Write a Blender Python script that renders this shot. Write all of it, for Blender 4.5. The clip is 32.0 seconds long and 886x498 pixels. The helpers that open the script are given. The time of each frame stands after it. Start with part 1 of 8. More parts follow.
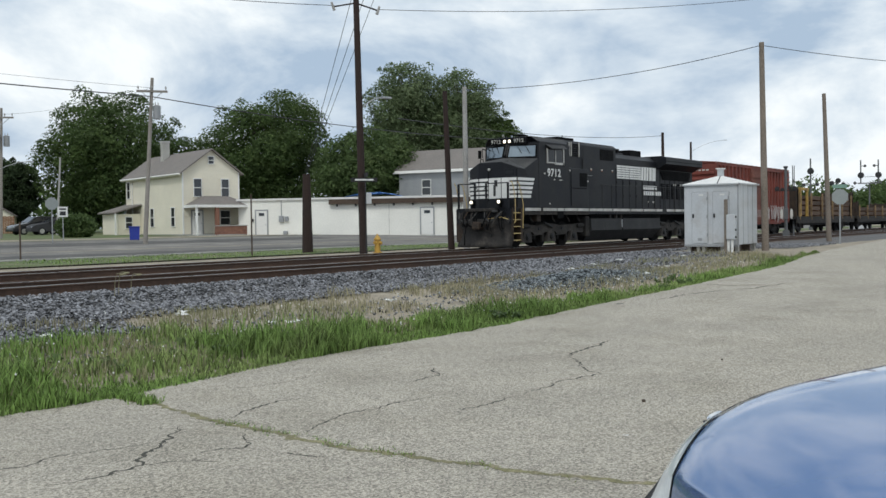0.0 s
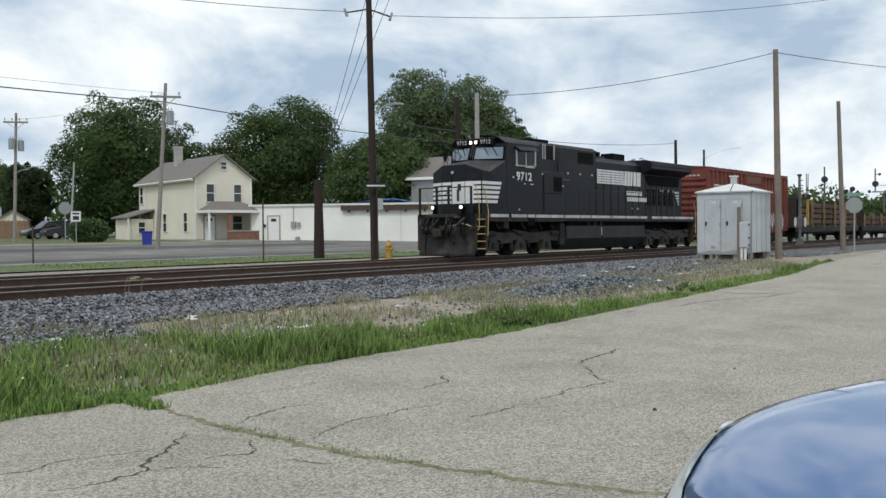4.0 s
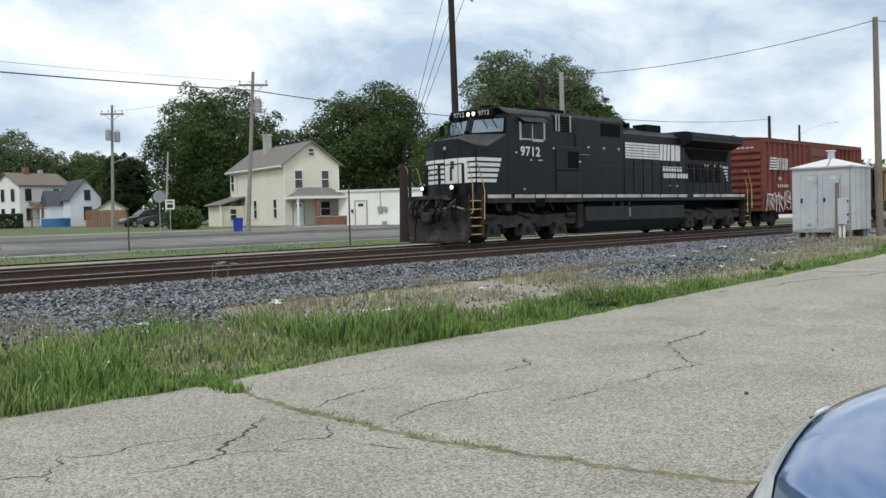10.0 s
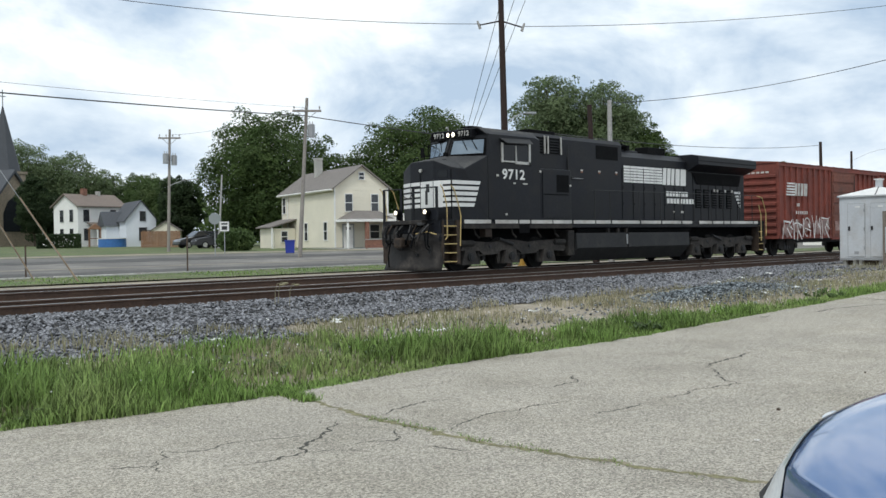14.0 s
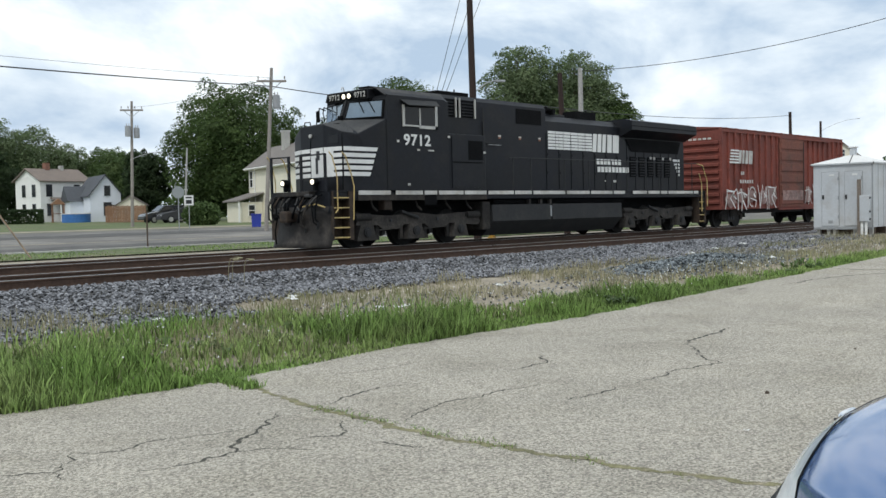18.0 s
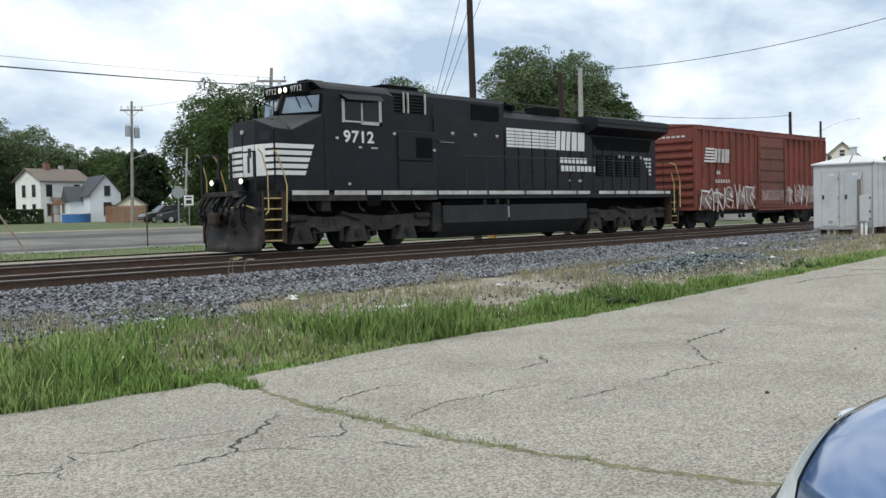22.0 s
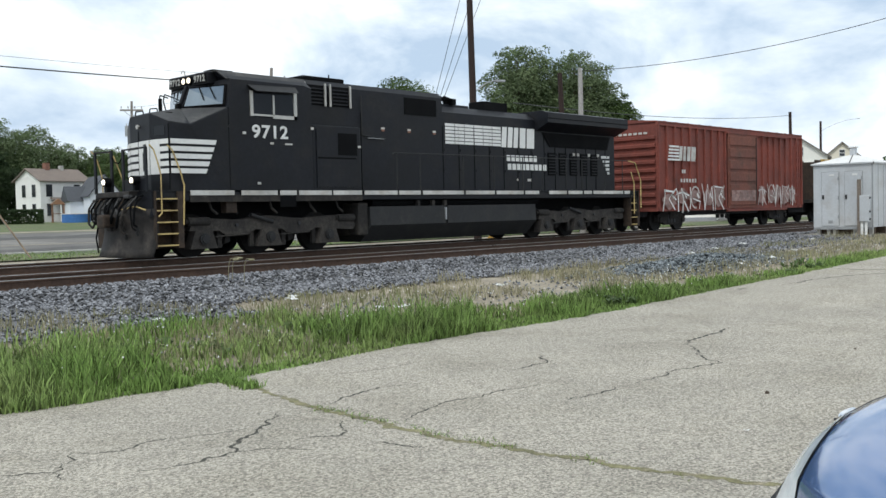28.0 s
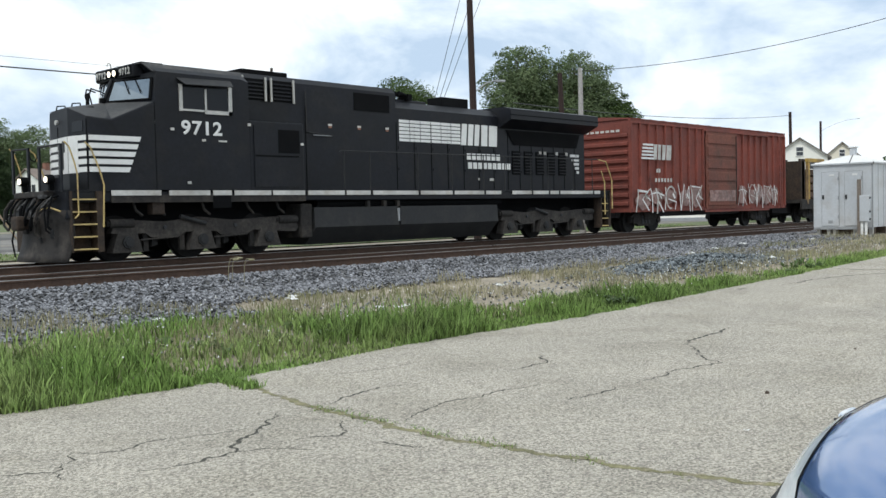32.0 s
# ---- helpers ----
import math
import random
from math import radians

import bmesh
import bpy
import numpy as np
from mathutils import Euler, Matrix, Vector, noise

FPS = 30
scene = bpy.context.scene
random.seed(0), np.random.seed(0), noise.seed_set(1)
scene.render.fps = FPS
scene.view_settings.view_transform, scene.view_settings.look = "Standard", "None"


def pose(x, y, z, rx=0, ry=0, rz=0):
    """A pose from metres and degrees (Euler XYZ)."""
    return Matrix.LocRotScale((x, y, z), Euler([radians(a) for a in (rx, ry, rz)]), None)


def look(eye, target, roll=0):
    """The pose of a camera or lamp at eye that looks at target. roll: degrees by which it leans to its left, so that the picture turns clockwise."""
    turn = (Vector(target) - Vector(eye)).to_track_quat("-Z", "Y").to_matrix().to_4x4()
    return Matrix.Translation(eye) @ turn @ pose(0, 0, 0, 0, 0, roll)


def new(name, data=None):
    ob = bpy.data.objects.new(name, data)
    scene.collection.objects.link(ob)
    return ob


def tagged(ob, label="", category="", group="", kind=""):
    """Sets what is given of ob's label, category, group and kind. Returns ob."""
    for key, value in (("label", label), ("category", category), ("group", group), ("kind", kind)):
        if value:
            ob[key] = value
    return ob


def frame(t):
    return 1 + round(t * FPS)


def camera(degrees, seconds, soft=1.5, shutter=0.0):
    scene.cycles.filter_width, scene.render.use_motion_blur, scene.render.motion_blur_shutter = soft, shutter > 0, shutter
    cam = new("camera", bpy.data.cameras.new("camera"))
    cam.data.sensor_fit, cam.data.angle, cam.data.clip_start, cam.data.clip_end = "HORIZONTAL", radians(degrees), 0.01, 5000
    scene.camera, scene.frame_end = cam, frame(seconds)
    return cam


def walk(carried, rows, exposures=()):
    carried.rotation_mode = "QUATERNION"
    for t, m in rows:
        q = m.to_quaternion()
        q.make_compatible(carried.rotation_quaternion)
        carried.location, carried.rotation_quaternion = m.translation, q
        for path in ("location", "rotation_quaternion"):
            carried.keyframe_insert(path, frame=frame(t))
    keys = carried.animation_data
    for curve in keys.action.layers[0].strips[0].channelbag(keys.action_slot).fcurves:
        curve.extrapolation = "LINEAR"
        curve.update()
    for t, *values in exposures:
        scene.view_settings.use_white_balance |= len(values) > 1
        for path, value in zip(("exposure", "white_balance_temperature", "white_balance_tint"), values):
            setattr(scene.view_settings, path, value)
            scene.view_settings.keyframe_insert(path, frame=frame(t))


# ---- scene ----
# Metres; x runs along the tracks, y away across them, z up from the parking lot under the camera.
cam = camera(49.07, 32.0, soft=1.5)

# seconds, eye x y z, bearing from +y towards +x, pitch, roll in degrees
PATH = [
    (0, -0.360, -0.138, 1.540, 53.989, -1.448, -0.850),
    (0.5, -0.354, -0.136, 1.539, 53.959, -1.433, -0.914),
    (1, -0.345, -0.132, 1.537, 53.885, -1.400, -0.875),
    (1.5, -0.332, -0.127, 1.535, 53.842, -1.359, -0.816),
    (2, -0.320, -0.122, 1.533, 53.772, -1.298, -0.774),
    (2.5, -0.306, -0.117, 1.531, 53.688, -1.227, -0.723),
    (3, -0.300, -0.116, 1.530, 53.489, -1.127, -0.658),
    (3.5, -0.297, -0.115, 1.530, 53.355, -1.072, -0.595),
    (5.5, -0.242, -0.095, 1.523, 53.109, -1.141, -0.558),
    (6, -0.230, -0.090, 1.521, 52.938, -1.396, -0.724),
    (6.5, -0.208, -0.081, 1.519, 52.732, -1.709, -0.922),
    (7, -0.189, -0.073, 1.517, 52.475, -2.013, -1.222),
    (7.5, -0.174, -0.068, 1.516, 52.154, -2.185, -1.236),
    (8, -0.164, -0.065, 1.514, 51.651, -2.255, -1.253),
    (8.5, -0.149, -0.062, 1.511, 51.012, -2.279, -1.241),
    (9, -0.128, -0.058, 1.507, 50.173, -2.234, -1.387),
    (9.5, -0.106, -0.054, 1.502, 49.145, -2.125, -1.434),
    (10, -0.082, -0.048, 1.498, 48.105, -1.950, -1.460),
    (10.5, -0.071, -0.046, 1.496, 47.096, -1.743, -1.507),
    (10.7, -0.732, -0.564, 1.520, 45.459, -0.907, -0.902),
    (11, -0.732, -0.564, 1.520, 45.109, -0.607, -0.902),
    (11.5, -0.742, -0.578, 1.519, 44.543, -0.170, -1.087),
    (12, -0.763, -0.600, 1.520, 44.676, -0.071, -1.081),
    (12.5, -0.758, -0.581, 1.522, 44.977, -0.158, -1.051),
    (13, -0.754, -0.556, 1.526, 45.140, -0.271, -0.958),
    (13.5, -0.742, -0.531, 1.527, 45.264, -0.386, -0.900),
    (14, -0.739, -0.520, 1.529, 45.402, -0.512, -0.931),
    (14.5, -0.734, -0.514, 1.530, 45.441, -0.564, -0.886),
    (16.5, -0.739, -0.494, 1.536, 45.691, -0.801, -0.796),
    (16.9, 0.000, 0.000, 1.490, 47.031, -2.138, -1.348),
    (20, 0.000, 0.000, 1.490, 47.031, -2.138, -1.348),
    (23, 0.000, 0.000, 1.490, 47.031, -2.138, -1.348),
    (25.5, 0.000, 0.000, 1.490, 47.031, -2.138, -1.348),
    (28, 0.000, 0.000, 1.490, 47.031, -2.138, -1.348),
    (30, 0.000, 0.000, 1.490, 47.031, -2.138, -1.348),
    (32, 0.000, 0.000, 1.490, 47.031, -2.138, -1.348),
]


def aim(x, y, z, bearing, pitch, roll):
    b, p = radians(bearing), radians(pitch)
    way = Vector((math.sin(b) * math.cos(p), math.cos(b) * math.cos(p), math.sin(p)))
    return look((x, y, z), Vector((x, y, z)) + way, roll)


# the clip's camera lifts its exposure as the dark train fills the view
EXPOSURES = [(0, 0.15, 6500, 7), (6, 0.17, 6500, 7), (9, 0.22, 6500, 7), (11, 0.37, 6500, 7), (14, 0.37, 6500, 7), (17, 0.36, 6500, 7), (24, 0.4, 6500, 7), (32, 0.53, 6500, 7)]
walk(cam, [(t, aim(*row)) for t, *row in PATH], EXPOSURES)

# ---- light: bright broken overcast ----
SUN_AZ, SUN_EL = 250.0, 52.0
world = bpy.data.worlds.new("sky")
scene.world = world
world.use_nodes = True
wt = world.node_tree
wt.nodes.clear()


def wnode(kind, **values):
    n = wt.nodes.new(kind)
    for k, v in values.items():
        n.inputs[k].default_value = v
    return n


w_out = wnode("ShaderNodeOutputWorld")
w_sky = wnode("ShaderNodeTexSky")
w_sky.sky_type = "NISHITA"
w_sky.sun_disc = False
w_sky.sun_elevation = radians(SUN_EL)
w_sky.sun_rotation = radians(SUN_AZ)
w_sky.air_density, w_sky.dust_density, w_sky.ozone_density = 1.0, 2.0, 1.0
w_co = wnode("ShaderNodeTexCoord")
w_map = wnode("ShaderNodeMapping")
w_map.inputs["Scale"].default_value = (1.0, 1.0, 1.9)
w_map.inputs["Location"].default_value = (1.35, 0.75, 0.3)
w_n1 = wnode("ShaderNodeTexNoise", Scale=3.1, Detail=6.0, Roughness=0.48, Distortion=0.15)
w_n2 = wnode("ShaderNodeTexNoise", Scale=3.9, Detail=9.0, Roughness=0.57, Distortion=0.3)
w_r1 = wnode("ShaderNodeValToRGB")
w_r1.color_ramp.elements[0].position, w_r1.color_ramp.elements[1].position = 0.12, 0.30
w_r2 = wnode("ShaderNodeValToRGB")
w_r2.color_ramp.elements[0].position, w_r2.color_ramp.elements[1].position = 0.38, 0.6
w_r2.color_ramp.elements[0].color = (3.9, 4.9, 6.3, 1)
w_r2.color_ramp.elements[1].color = (8.9, 9.2, 9.5, 1)
w_mid = w_r2.color_ramp.elements.new(0.5)
w_mid.color = (6.5, 7.2, 8.05, 1)
w_mix = wt.nodes.new("ShaderNodeMix")
w_mix.data_type = "RGBA"
w_bg = wnode("ShaderNodeBackground", Strength=0.1)
wt.links.new(w_co.outputs["Generated"], w_map.inputs["Vector"])
wt.links.new(w_map.outputs[0], w_n1.inputs["Vector"])
wt.links.new(w_map.outputs[0], w_n2.inputs["Vector"])
wt.links.new(w_n1.outputs["Fac"], w_r1.inputs["Fac"])
wt.links.new(w_n2.outputs["Fac"], w_r2.inputs["Fac"])
wt.links.new(w_r1.outputs["Color"], w_mix.inputs["Factor"])
wt.links.new(w_sky.outputs["Color"], w_mix.inputs["A"])
wt.links.new(w_r2.outputs["Color"], w_mix.inputs["B"])
wt.links.new(w_mix.outputs["Result"], w_bg.inputs["Color"])
wt.links.new(w_bg.outputs[0], w_out.inputs["Surface"])

sun = new("sun", bpy.data.lights.new("sun", "SUN"))
sun.data.energy, sun.data.angle, sun.data.color = 1.12, radians(14), (1.0, 0.975, 0.93)
sun_az = radians(SUN_AZ)
sun.matrix_world = look((0, 0, 60), (60 * math.cos(radians(SUN_EL)) * -math.sin(sun_az), 60 * math.cos(radians(SUN_EL)) * -math.cos(sun_az), 60 - 60 * math.sin(radians(SUN_EL))))

# ---- materials ----


def surface(name, base, rough=0.7, metal=0.0, grain=(60.0, 0.12), stain=(1.5, 0.25, None), bump=(80.0, 0.15), vary=0.0, island=0.0, spec=0.4, coat=0.0, speckle=None):
    """A worn surface: grain and stains at two scales, relief, and a shift of tone from piece to piece."""
    m = bpy.data.materials.new(name)
    m.use_nodes = True
    nt = m.node_tree
    bsdf = nt.nodes["Principled BSDF"]
    bsdf.inputs["Roughness"].default_value, bsdf.inputs["Metallic"].default_value = rough, metal
    bsdf.inputs["Specular IOR Level"].default_value = spec
    bsdf.inputs["Coat Weight"].default_value = coat
    bsdf.inputs["Coat Roughness"].default_value = 0.06
    co = nt.nodes.new("ShaderNodeTexCoord")

    def noise_tex(scale, detail=4.0):
        n = nt.nodes.new("ShaderNodeTexNoise")
        n.inputs["Scale"].default_value, n.inputs["Detail"].default_value = scale, detail
        n.inputs["Roughness"].default_value = 0.6
        nt.links.new(co.outputs["Object"], n.inputs["Vector"])
        return n.outputs["Fac"]

    def span(value, lo, hi, a=0.3, b=0.7):
        r = nt.nodes.new("ShaderNodeMapRange")
        r.inputs["From Min"].default_value, r.inputs["From Max"].default_value = a, b
        r.inputs["To Min"].default_value, r.inputs["To Max"].default_value = lo, hi
        nt.links.new(value, r.inputs["Value"])
        return r.outputs["Result"]

    def times(a, b):
        x = nt.nodes.new("ShaderNodeMath")
        x.operation = "MULTIPLY"
        nt.links.new(a, x.inputs[0])
        nt.links.new(b, x.inputs[1])
        return x.outputs[0]

    tone = span(noise_tex(grain[0]), 1 - grain[1], 1 + grain[1])
    big = noise_tex(stain[0], 6.0)
    tone = times(tone, span(big, 1 - stain[1], 1 + stain[1] * 0.5))
    if speckle:
        vo = nt.nodes.new("ShaderNodeTexVoronoi")
        vo.inputs["Scale"].default_value = speckle[0]
        nt.links.new(co.outputs["Object"], vo.inputs["Vector"])
        sp = nt.nodes.new("ShaderNodeSeparateColor")
        nt.links.new(vo.outputs["Color"], sp.inputs[0])
        tone = times(tone, span(sp.outputs[0], 1 - speckle[1], 1 + speckle[1], 0, 1))
    if vary:
        oi = nt.nodes.new("ShaderNodeObjectInfo")
        tone = times(tone, span(oi.outputs["Random"], 1 - vary, 1 + vary, 0, 1))
    if island:
        ge = nt.nodes.new("ShaderNodeNewGeometry")
        tone = times(tone, span(ge.outputs["Random Per Island"], 1 - island, 1 + island, 0, 1))
    col = nt.nodes.new("ShaderNodeMix")
    col.data_type, col.blend_type = "RGBA", "MULTIPLY"
    col.inputs["Factor"].default_value = 1.0
    if stain[2]:
        mix = nt.nodes.new("ShaderNodeMix")
        mix.data_type = "RGBA"
        mix.inputs["A"].default_value, mix.inputs["B"].default_value = (*base, 1), (*stain[2], 1)
        nt.links.new(span(noise_tex(stain[0] * 1.7, 7.0), 0, 1, 0.48, 0.68), mix.inputs["Factor"])
        nt.links.new(mix.outputs["Result"], col.inputs["A"])
    else:
        col.inputs["A"].default_value = (*base, 1)
    nt.links.new(tone, col.inputs["B"])
    nt.links.new(col.outputs["Result"], bsdf.inputs["Base Color"])
    if bump[1]:
        b = nt.nodes.new("ShaderNodeBump")
        b.inputs["Strength"].default_value, b.inputs["Distance"].default_value = bump[1], 0.02
        nt.links.new(noise_tex(bump[0], 3.0), b.inputs["Height"])
        nt.links.new(b.outputs["Normal"], bsdf.inputs["Normal"])
    nt.links.new(span(big, rough * 0.85, min(1.0, rough * 1.15)), bsdf.inputs["Roughness"])
    return m


def glow(name, color, strength):
    m = bpy.data.materials.new(name)
    m.use_nodes = True
    b = m.node_tree.nodes["Principled BSDF"]
    b.inputs["Base Color"].default_value = (*color, 1)
    b.inputs["Emission Color"].default_value = (*color, 1)
    b.inputs["Emission Strength"].default_value = strength
    return m


def leafy(name, base, spread=0.35, light=None):
    """Leaves and blades: each one a tone of its own, a little light through them."""
    m = surface(name, base, 0.6, 0, (8.0, 0.1), (0.3, 0.25, light), (10.0, 0.0), island=spread, spec=0.25)
    nt = m.node_tree
    b = nt.nodes["Principled BSDF"]
    tr = nt.nodes.new("ShaderNodeBsdfTranslucent")
    mx = nt.nodes.new("ShaderNodeMixShader")
    mx.inputs[0].default_value = 0.36
    src = b.inputs["Base Color"].links[0].from_socket
    nt.links.new(src, tr.inputs["Color"])
    nt.links.new(b.outputs[0], mx.inputs[1])
    nt.links.new(tr.outputs[0], mx.inputs[2])
    nt.links.new(mx.outputs[0], nt.nodes["Material Output"].inputs["Surface"])
    return m


